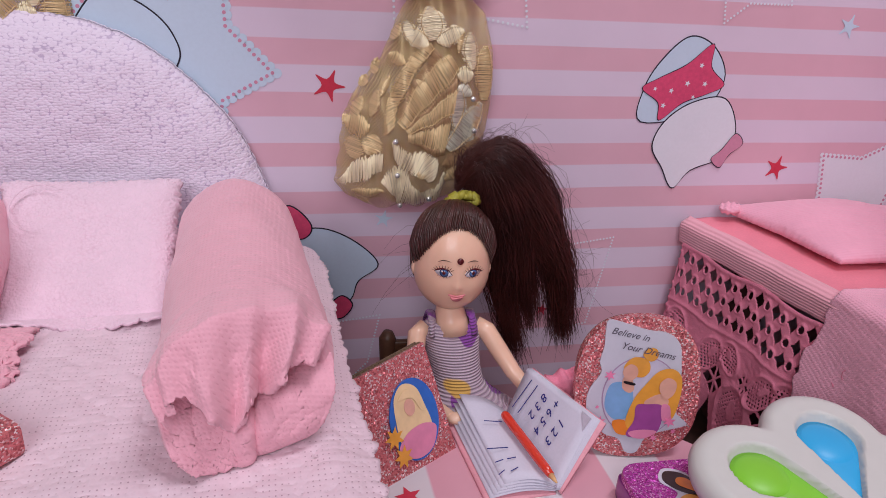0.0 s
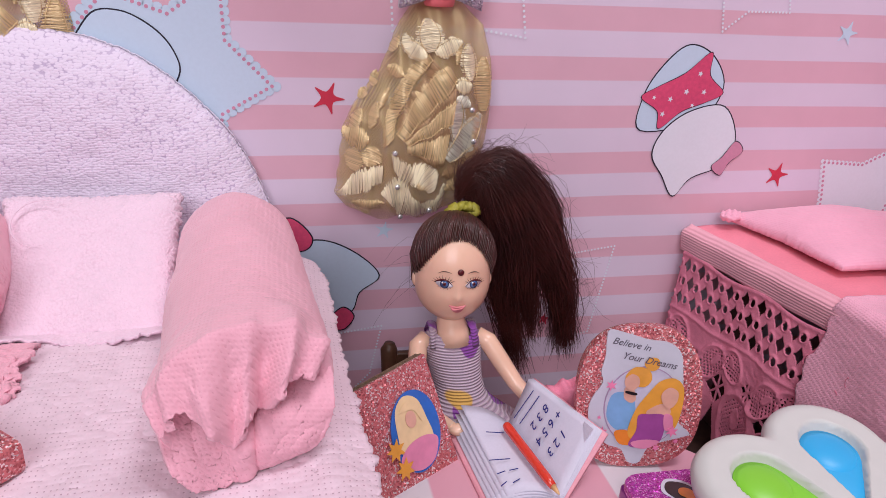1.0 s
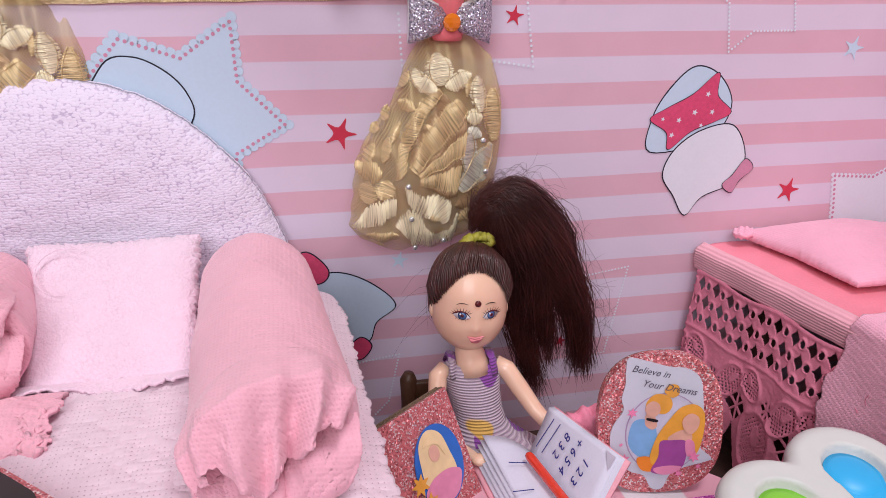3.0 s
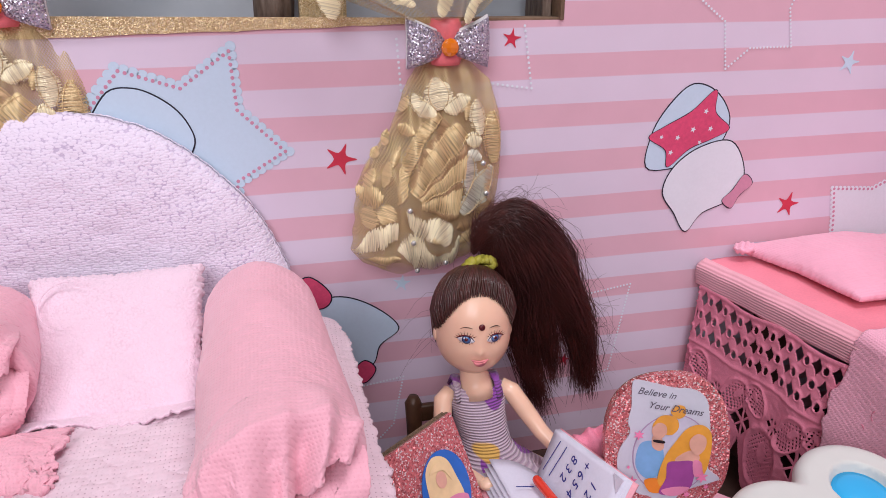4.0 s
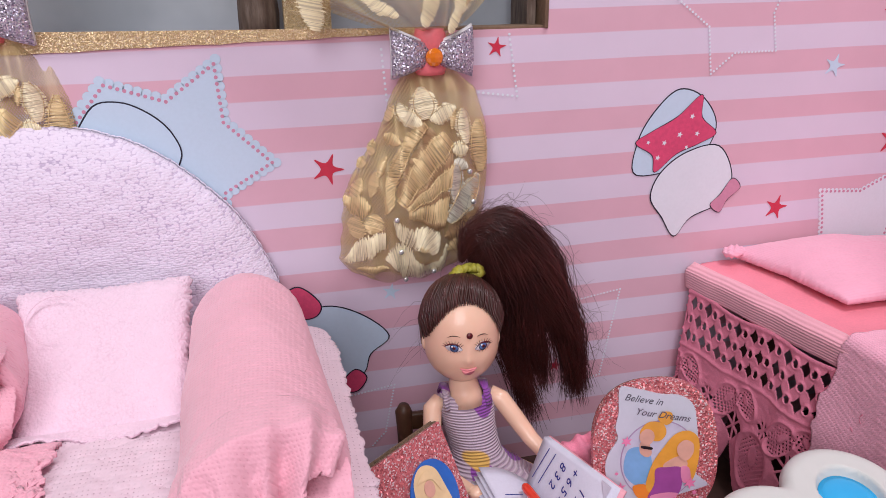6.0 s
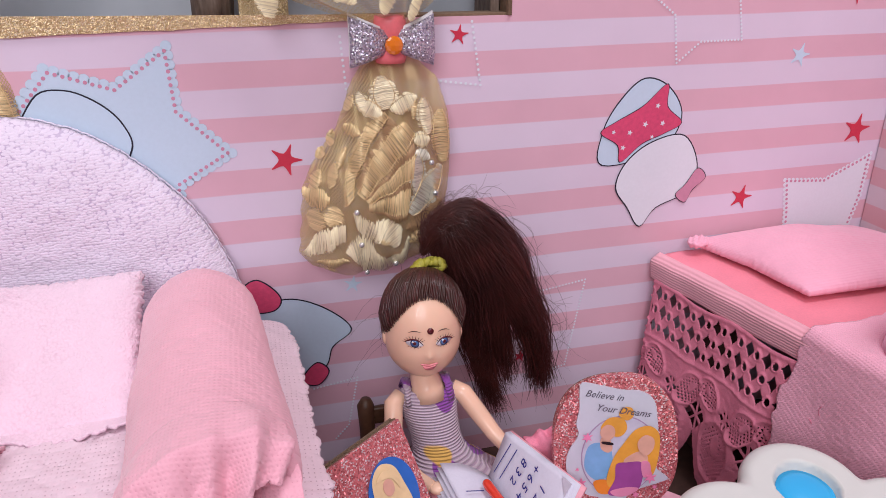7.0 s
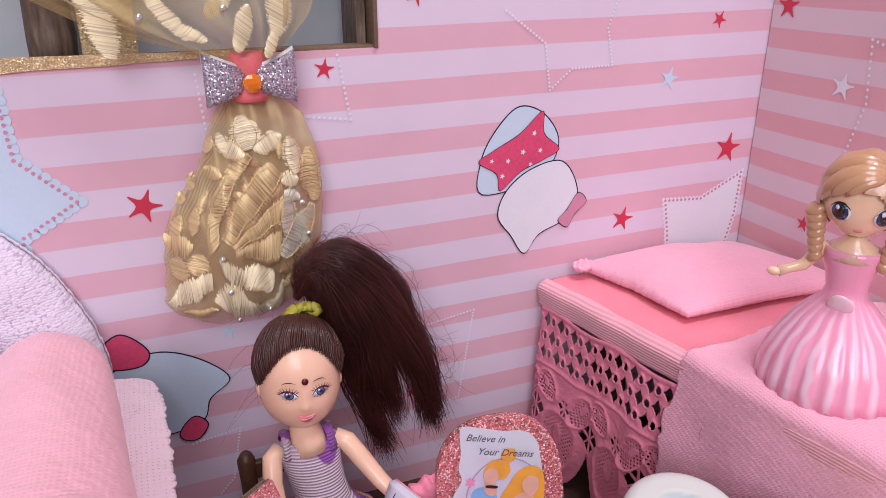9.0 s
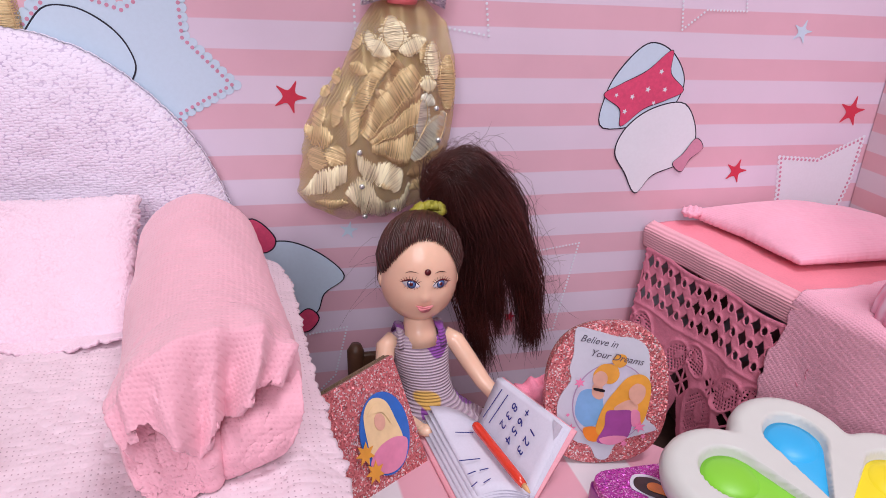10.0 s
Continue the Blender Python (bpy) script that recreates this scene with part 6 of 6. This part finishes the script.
        for q in range(5):
            ang = -140 + 25 * q
            lash = eye @ pose(sx * 0.0019 * math.cos(radians(ang)), 0.0010 * math.sin(radians(ang)), 0.00026, 0, 0, ang if sx > 0 else 180 - ang)
            slab(bm, [(0, -0.00006), (0.0005, 0.0), (0, 0.00006)], lash, 0.00005, DOT)
        brow = on_face(0.36 * sx, 0.055, 0.00012)
        slab(bm, [(x * sx, y) for x, y in smooth_loop([(-0.0018, -0.0002), (-0.0004, 0.0002), (0.0010, 0.0001), (0.0020, -0.0005), (0.0010, -0.0001), (-0.0004, 0.0)], 3)], brow, 0.00010, CAP)
    mouth = on_face(0.0, -0.590, 0.00030)
    slab(bm, smooth_loop([(-0.0025, 0.0010), (-0.0009, 0.0008), (0, 0.00060), (0.0009, 0.0008), (0.0025, 0.0010), (0.0012, 0.0001), (0, -0.0001), (-0.0012, 0.0001)], 3), mouth, 0.0003, LIPS)
    slab(bm, smooth_loop([(-0.0019, 0.0005), (0, -0.0001), (0.0019, 0.0005), (0.0012, -0.0008), (0, -0.0012), (-0.0012, -0.0008)], 3), mouth, 0.00042, LIPS)
    slab(bm, oval(0.00090, 0.00090, 16), on_face(0.02, 0.065, 0.00010), 0.00025, DOT)
    # neck, arms, legs
    tube(bm, [(0.0322, -0.0365, 0.0680), (0.0324, -0.0372, 0.0620), (0.0328, -0.0382, 0.0585), (0.0330, -0.0385, 0.0550)], [0.0042, 0.0040, 0.0048, 0.0064], 20, SKIN)
    tube(bm, [(0.0405, -0.0385, 0.0562), (0.0436, -0.0400, 0.0545), (0.0470, -0.0430, 0.0495), (0.0508, -0.0470, 0.0440), (0.0540, -0.0520, 0.0410), (0.0562, -0.0560, 0.0400)], [0.0024, 0.0028, 0.0027, 0.0024, 0.0021, 0.0017], 16, SKIN)
    tube(bm, [(0.0252, -0.0385, 0.0562), (0.0226, -0.0400, 0.0545), (0.0215, -0.0440, 0.0490), (0.0220, -0.0500, 0.0430), (0.0255, -0.0560, 0.0400), (0.0288, -0.0600, 0.0393)], [0.0024, 0.0028, 0.0027, 0.0024, 0.0021, 0.0018], 16, SKIN)
    ball(bm, scaled(pose(0.0575, -0.0580, 0.0402), 0.0022, 0.0028, 0.0016), 14, 10, SKIN)
    ball(bm, scaled(pose(0.0302, -0.0610, 0.0395), 0.0027, 0.0022, 0.0015), 14, 10, SKIN)
    for x in (0.031, 0.041):
        tube(bm, [(x, -0.040, 0.0270), (x, -0.058, 0.0260), (x, -0.064, 0.0230), (x, -0.065, 0.0020)], [0.0042, 0.0040, 0.0036, 0.0028], 14, SKIN)
    # dress body
    rings = []
    prof = ((0.0592, 0.0330, -0.0385, 0.0062, 0.0044), (0.0570, 0.0330, -0.0385, 0.0083, 0.0053), (0.0540, 0.0331, -0.0388, 0.0088, 0.0060), (0.0490, 0.0336, -0.0398, 0.0081, 0.0064), (0.0440, 0.0345, -0.0412, 0.0076, 0.0064),
            (0.0400, 0.0352, -0.0425, 0.0078, 0.0066), (0.0370, 0.0360, -0.0440, 0.0096, 0.0082), (0.0340, 0.0370, -0.0465, 0.0130, 0.0115), (0.0310, 0.0380, -0.0480, 0.0165, 0.0150), (0.0270, 0.0385, -0.0480, 0.0185, 0.0160))
    for j, (z, cx, cy, rx, ry) in enumerate(prof):
        ring = []
        for k in range(40):
            a = 2 * math.pi * k / 40
            fl = 1 + (0.06 * math.sin(9 * a) if j >= 7 else 0)
            dip = 0.0028 * max(0.0, -math.sin(a)) ** 2 * (1 if j == 0 else 0.35 if j == 1 else 0)
            ring.append(bm.verts.new((cx + rx * fl * math.cos(a), cy + ry * fl * math.sin(a), z - dip)))
        rings.append(ring)
    for a, b in zip(rings, rings[1:]):
        for k in range(40):
            bm.faces.new((a[k], a[(k + 1) % 40], b[(k + 1) % 40], b[k])).material_index = DRESS
    for sx in (-1, 1):
        tube(bm, [(0.0330 + sx * 0.0062, -0.0425, 0.0545), (0.0328 + sx * 0.0060, -0.0405, 0.0590), (0.0328 + sx * 0.0058, -0.0370, 0.0600), (0.0328 + sx * 0.0060, -0.0345, 0.0560)], 0.0016, 10, DRESS, squash=0.5)
    # hair tie: a knot of soft folded loops
    for k, (a, ln) in enumerate(((178, 0.0056), (152, 0.0052), (122, 0.0046), (88, 0.0044), (55, 0.0046), (25, 0.0048), (-8, 0.0048), (-40, 0.0036))):
        ca, sa = math.cos(radians(a)), math.sin(radians(a))
        tube(bm, [(0.0364 + ca * 0.0007, -0.0285, 0.0918 + sa * 0.0004), (0.0364 + ca * ln * 0.66, -0.0310 + 0.0006 * (k % 2), 0.0922 + sa * ln * 0.42), (0.0364 + ca * ln, -0.0292, 0.0915 + sa * ln * 0.50)], [0.0011, 0.0018, 0.0008], 12, TIE, squash=0.75)
    # ponytail
    r = random.Random(11)
    inner = [Vector(p) for p in ((0.0362, 0, 0.0930), (0.0385, 0, 0.1000), (0.0440, 0, 0.0830), (0.0520, 0, 0.0600), (0.0605, 0, 0.0310))]
    outer = [Vector(p) for p in ((0.0368, 0, 0.0945), (0.0500, 0, 0.1060), (0.0665, 0, 0.0900), (0.0765, 0, 0.0640), (0.0815, 0, 0.0380))]

    def spline(c, t):
        n = len(c) - 1
        i = min(int(t * n), n - 1)
        q = t * n - i
        p0, p1, p2, p3 = c[max(i - 1, 0)], c[i], c[i + 1], c[min(i + 2, n)]
        return 0.5 * (2 * p1 + (p2 - p0) * q + (2 * p0 - 5 * p1 + 4 * p2 - p3) * q * q + (3 * p1 - p0 - 3 * p2 + p3) * q ** 3)

    for k in range(4200):
        w = r.random()
        clump = min((0.06, 0.36, 0.86), key=lambda c: abs(c - w))
        if clump == 0.36 and r.random() < 0.35:
            clump = r.choice((0.06, 0.86, 0.86))
        short = {0.06: 1.0, 0.36: 0.90, 0.86: 0.98}[clump]
        depth = r.uniform(-1, 1)
        fly = k > 3900
        reach = short * (1 - 0.42 * r.random() ** 1.8) if not fly else r.uniform(0.35, 0.95)
        ctrl = []
        for i, (a, b) in enumerate(zip(inner, outer)):
            ww_ = w + (clump - w) * (0.0, 0.0, 0.10, 0.84, 0.93)[i]
            p = a.lerp(b, ww_)
            spread = (0.001, 0.0055, 0.0085, 0.0065, 0.0045)[i]
            p.y = -0.0225 + depth * spread * math.sqrt(max(0.05, 1 - (2 * w - 1) ** 2)) + 0.004 * (i / 4)
            j = (0.0003, 0.0012, 0.0018, 0.0022, 0.0027)[i] * (1 if not fly else 2.6)
            ctrl.append(p + Vector((r.gauss(0, j), r.gauss(0, j * 0.6), r.gauss(0, j))))
        nseg = 13
        ph, am = r.uniform(0, 6.3), r.uniform(0.0001, 0.0006)
        pts = [spline(ctrl, reach * q / nseg) + Vector((math.sin(ph + q * 0.9), math.cos(ph + q * 0.7), 0)) * am * q / nseg for q in range(nseg + 1)]
        rad = 0.000045 if fly else r.uniform(0.00006, 0.00018)
        tube(bm, pts, [rad * (1 if q < nseg - 3 else 0.35 + 0.22 * (nseg - q)) for q in range(nseg + 1)], 3, HAIR, cap=False)
    for k in range(70):
        q = r.random()
        st = spline(outer, 0.25 + 0.6 * q) + Vector((-0.002, -0.0225 + r.uniform(-0.006, 0.002), 0))
        d = Vector((r.uniform(0.3, 1.0), r.uniform(-0.3, 0.5), r.uniform(-0.5, 0.7)))
        bend = Vector((r.gauss(0, 0.5), 0, r.gauss(-0.5, 0.6)))
        ln = r.uniform(0.004, 0.013)
        tube(bm, [st + (d * t + bend * t * t) * ln + Vector((0, 0, 0.0008 * math.sin(t * 9 + k))) for t in (0, 0.2, 0.4, 0.6, 0.8, 1.0)], [0.00005, 0.00005, 0.00005, 0.00004, 0.00004, 0.00002], 3, HAIR, cap=False)
    for k in range(24):
        base = Vector((0.0328, -0.0345, 0.0776))
        d = Vector((r.uniform(-1, 1), r.uniform(0.15, 0.8), r.uniform(-0.7, 0.6))).normalized()
        st = base + Vector((d.x * 0.0122, d.y * 0.0122, d.z * 0.0150))
        side = Vector((r.gauss(0, 1), r.gauss(0, 0.5), r.gauss(-0.3, 1))) * 0.004
        tube(bm, [st, st + d * 0.003 + side * 0.3, st + d * 0.005 + side, st + d * 0.006 + side * 1.9], [0.00004, 0.00004, 0.00003, 0.00002], 3, HAIR, cap=False)
    me = bpy.data.meshes.new("doll")
    bmesh.ops.recalc_face_normals(bm, faces=bm.faces[:])
    bm.to_mesh(me)
    bm.free()
    ob = finish(new("doll", me), me, mats)
    return tagged(ob, "vinyl doll with brown ponytail in a striped lilac dress", "doll")


big_doll()


def small_doll():
    """A glossy moulded figure in a fluted pink gown, as one mesh."""
    bm = bmesh.new()
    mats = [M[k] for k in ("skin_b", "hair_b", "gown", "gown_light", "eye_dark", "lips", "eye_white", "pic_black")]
    SKIN, HAIR, GOWN, LIGHT, EYE, LIPS, WHITE, BLACK = range(8)
    bx, by, bz = 0.1612, -0.0945, BT + 0.0028
    lean = -0.0015

    def axis(z):
        return bx + lean * (z / 0.06), by

    prof = ((0.0, 0.0226), (0.004, 0.0220), (0.009, 0.0202), (0.014, 0.0172), (0.019, 0.0134), (0.0230, 0.0090), (0.0250, 0.0066), (0.0272, 0.0060), (0.0300, 0.0065), (0.0335, 0.0078), (0.0365, 0.0085), (0.0378, 0.0082))
    rings, K = [], 144
    for j, (z, r) in enumerate(prof):
        cx, cy = axis(z)
        ring = []
        for k in range(K):
            a = 2 * math.pi * k / K
            fl = 1 + (0.055 * abs(math.sin(11 * a)) ** 0.7 - 0.03) * min(1.0, max(0.0, (0.0250 - z) / 0.010))
            zz = z + (0.0007 * math.cos(16 * a) if j == 0 else 0)
            squash = 1.0 if z < 0.018 else 0.82
            ring.append(bm.verts.new((cx + r * fl * math.cos(a), cy + r * fl * squash * math.sin(a), bz + zz)))
        rings.append(ring)
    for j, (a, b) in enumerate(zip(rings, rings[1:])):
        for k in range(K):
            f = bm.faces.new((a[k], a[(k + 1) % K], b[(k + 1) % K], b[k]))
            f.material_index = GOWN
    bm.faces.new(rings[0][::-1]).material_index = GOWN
    top = bm.faces.new(rings[-1])
    top.material_index = SKIN
    # pale overskirt panel at the waist
    wx, wy = axis(0.024)
    ball(bm, scaled(pose(wx - 0.0010, wy - 0.0070, bz + 0.0240, 35, 0, -10), 0.0038, 0.0012, 0.0042), 24, 14, LIGHT)
    cx, cy = axis(0.0378)
    tube(bm, [(cx + 0.0076 * math.cos(a), cy + 0.0062 * math.sin(a), bz + 0.0373 - 0.0010 * max(0, -math.sin(a))) for a in [2 * math.pi * k / 24 for k in range(25)]], 0.0007, 8, LIGHT, cap=False)
    tube(bm, [(cx, cy, bz + 0.0353), (cx, cy, bz + 0.0384), (cx, cy, bz + 0.0402), (cx, cy, bz + 0.0460)], [0.0074, 0.0066, 0.0032, 0.0026], 20, SKIN)
    # arms held out
    for sgn, hand in ((-1, (-0.0195, -0.0045, 0.0297)), (1, (0.0190, -0.0030, 0.0270))):
        sh = Vector((cx + sgn * 0.0075, cy, bz + 0.0376))
        ha = Vector((cx + hand[0], cy + hand[1], bz + hand[2]))
        el = sh.lerp(ha, 0.45) + Vector((0, 0, -0.0022))
        tube(bm, [sh, sh.lerp(el, 0.5), el, el.lerp(ha, 0.6), ha], [0.0019, 0.0019, 0.0017, 0.0013, 0.0016], 14, SKIN)
        ball(bm, scaled(Matrix.Translation(ha + Vector((sgn * 0.0012, -0.0005, 0))), 0.0024, 0.0016, 0.0012), 12, 8, SKIN)
    # big round head with moulded hair
    hx, hy = axis(0.0520)
    hm = pose(hx, hy, bz + 0.0508, 6, 2, 2)
    R = Vector((0.0114, 0.0106, 0.0099))

    def shape(v, k=1.0):
        low = max(0.0, -v.z)
        return Vector((v.x * R.x * (1 - 0.22 * low ** 2), v.y * R.y, v.z * R.z)) * k

    for v in ball(bm, Matrix.Identity(4), 40, 28, SKIN):
        v.co = hm @ shape(v.co)
    vs = ball(bm, Matrix.Identity(4), 72, 48, HAIR)
    drop = []
    for f in {f for v in vs for f in v.link_faces}:
        c = f.calc_center_median().normalized()
        fringe = 0.42 - 0.9 * (c.x + 0.15) ** 2 + (0.25 * max(0.0, 0.35 - abs(c.x - 0.30)))
        if c.y < 0.05 and c.z < fringe and abs(c.x) < 0.90 or c.z < -0.75:
            drop.append(f)
    bmesh.ops.delete(bm, geom=drop, context="FACES")
    for v in vs:
        if v.is_valid:
            n = v.co.copy()
            v.co = hm @ shape(n, 1.12 + 0.018 * math.sin(math.atan2(n.x + 0.15, n.z + 0.6) * 16) + 0.05 * max(0, n.z))
    for start, end, bow, wide in (((0.30, -0.60, 0.74), (-0.92, -0.40, 0.10), 0.10, 0.0024), ((0.28, -0.66, 0.70), (-0.72, -0.68, 0.16), 0.10, 0.0022), ((0.26, -0.70, 0.66), (-0.42, -0.86, 0.28), 0.08, 0.0018),
                                  ((0.34, -0.62, 0.70), (0.94, -0.36, 0.05), 0.10, 0.0022), ((0.36, -0.68, 0.64), (0.76, -0.62, 0.14), 0.08, 0.0018), ((0.20, -0.40, 0.90), (-0.95, -0.15, 0.30), 0.06, 0.0022), ((0.34, -0.40, 0.86), (0.96, -0.15, 0.28), 0.06, 0.0022)):
        a0, b0 = Vector(start), Vector(end)
        path = []
        for q in range(9):
            d = a0.lerp(b0, q / 8)
            d.z += bow * math.sin(math.pi * q / 8)
            path.append(hm @ shape(d.normalized(), 1.10 + 0.03 * math.sin(math.pi * q / 8)))
        tube(bm, path, [wide * w for w in (0.5, 0.75, 0.92, 1.0, 1.0, 0.95, 0.85, 0.65, 0.35)], 12, HAIR, squash=0.6)
    for sgn in (-1, 1):
        for k in range(7):
            ball(bm, hm @ scaled(pose(sgn * (0.0118 - 0.0004 * k), -0.0022 - 0.0005 * k, -0.0040 - 0.0019 * k, 0, 22 * sgn, 0), 0.0034 - 0.00022 * k, 0.0032 - 0.00022 * k, 0.0017), 18, 10, HAIR)

    def on_face(x, z, lift):
        n = Vector((x, -math.sqrt(max(0.0, 1 - x * x - z * z)), z))
        p = shape(n)
        d = Vector((n.x / R.x, n.y / R.y, n.z / R.z)).normalized()
        across = Vector((0, 0, 1)).cross(d).normalized()
        return hm @ Matrix.Translation(p + d * lift) @ Matrix((across, d.cross(across), d)).transposed().to_4x4()

    for sx in (-0.50, 0.50):
        slab(bm, oval(0.0031, 0.0024, 24), on_face(sx, -0.14, 0.0001), 0.00015, WHITE)
        slab(bm, oval(0.0025, 0.0021, 24), on_face(sx, -0.14, 0.0003), 0.00015, EYE)
        slab(bm, oval(0.0015, 0.0015, 20), on_face(sx, -0.13, 0.0005), 0.00008, BLACK)
        slab(bm, oval(0.0006, 0.0006, 12), on_face(sx - 0.06, -0.04, 0.0006), 0.00012, WHITE)
        slab(bm, smooth_loop([(-0.0030, 0.0006), (-0.0012, 0.0022), (0.0012, 0.0024), (0.0032, 0.0010), (0.0012, 0.0019), (-0.0012, 0.0017)], 3), on_face(sx, -0.12, 0.0005), 0.0001, BLACK)
    slab(bm, oval(0.0011, 0.0004, 16), on_face(0.0, -0.60, 0.0001), 0.00015, LIPS)
    bmesh.ops.rotate(bm, verts=bm.verts[:], cent=(bx, by, bz), matrix=Matrix.Rotation(radians(-51), 3, "Z"))
    bmesh.ops.scale(bm, verts=bm.verts[:], vec=(0.80, 0.80, 1.0), space=Matrix.Translation((-bx, -by, -bz)))
    me = bpy.data.meshes.new("figurine")
    bmesh.ops.recalc_face_normals(bm, faces=bm.faces[:])
    bm.to_mesh(me)
    bm.free()
    ob = finish(new("figurine", me), me, mats)
    return tagged(ob, "glossy moulded doll in a fluted pink gown standing on the blanket", "doll")


small_doll()


# ---- push-bubble toy in the foreground ----
def bubble_toy():
    m = pose(0.1030, -0.1270, 0.0525, 0, 0, -13.5) @ pose(0, 0, 0, 9, 0, 0)
    ob = thing("bubble_toy", "white flower-shaped silicone bubble toy with coloured wells", "toy", (0.1030, -0.1270, 0.0465))
    RC, RL, TH, K = 0.0235, 0.0145, 0.0075, 288
    nr, SC = 70, 1.22
    verts, faces, index = [], [], []
    wells = [radians(90 + 60 * k) for k in range(6)]

    def rim(a):
        best = 0.0
        for w in wells:
            d = a - w
            c, s_ = math.cos(d), math.sin(d)
            q = RL ** 2 - (RC * s_) ** 2
            if q > 0:
                best = max(best, RC * c + math.sqrt(q))
        return best

    rad = np.array([rim(2 * math.pi * k / K) for k in range(K)])
    for _ in range(6):
        rad = np.maximum(rad, 0.5 * rad + 0.25 * (np.roll(rad, 1) + np.roll(rad, -1)))
    for j in range(nr):
        t = (j + 1) / nr
        for k in range(K):
            a = 2 * math.pi * k / K
            r = rad[k] * t
            x, y = r * math.cos(a), r * math.sin(a)
            e = max(0.0, (r - (rad[k] - TH * 0.55)) / (TH * 0.55))
            z = TH * 0.5 * math.sqrt(max(0.0, 1 - e * e))
            for w in wells:
                u = (x * math.cos(w) + y * math.sin(w)) * SC - 0.0265
                v = (-x * math.sin(w) + y * math.cos(w)) * SC
                wide = 0.0092 if u > 0 else 0.0092 * max(0.05, 1 + u / 0.0225)
                q = math.hypot(u / 0.0100, v / 0.0092) if u > 0 else max(abs(v) / wide, -u / 0.0215)
                if q < 1.02:
                    z -= 0.0030 * (1 - min(1.0, max(0.0, (q - 0.86) / 0.16)) ** 2)
            verts.append(m @ Vector((x, y, z)))
    n_top = len(verts)
    for k in range(K):
        a = 2 * math.pi * k / K
        verts.append(m @ Vector((rad[k] * 0.985 * math.cos(a), rad[k] * 0.985 * math.sin(a), -TH * 0.28)))
    for k in range(K):
        a = 2 * math.pi * k / K
        verts.append(m @ Vector((rad[k] * 0.90 * math.cos(a), rad[k] * 0.90 * math.sin(a), -TH * 0.45)))
    faces = grid_faces(K, nr, True)
    faces.append(tuple(range(K - 1, -1, -1)))
    for base in ((nr - 1) * K, nr * K):
        for k in range(K):
            faces.append((base + k, base + (k + 1) % K, base + K + (k + 1) % K, base + K + k))
    faces.append(tuple(range((nr + 1) * K, (nr + 2) * K)))
    raw("frame", verts, faces, M["silicone"], ob)
    for k, w in enumerate(wells):
        col = ("pop_blue", "pop_green", "pop_pink", "pop_yellow", "pop_green", "pop_yellow")[k]
        bm = bmesh.new()
        mw = m @ pose(0, 0, 0, 0, 0, math.degrees(w))
        o = []
        for i in range(40):
            a = 2 * math.pi * i / 40
            c, s_ = math.cos(a), math.sin(a)
            if c >= 0:
                o.append((0.0265 + 0.0090 * c, 0.0083 * s_))
            else:
                o.append((0.0265 + 0.0195 * c, 0.0083 * s_ * (1 + 0.35 * c)))
        slab(bm, [(x / SC, y / SC) for x, y in o], mw @ pose(0, 0, 0.0009), 0.0006, bevel=0.0003)
        well = part("well", bm, M[col], ob)
        bm = bmesh.new()
        for v in ball(bm, mw @ scaled(pose(0.0272 / SC, 0, 0.0009), 0.0064, 0.0062, 0.0020), 30, 14):
            pass
        part("bubble", bm, M[col], well)
    return ob


bubble_toy()
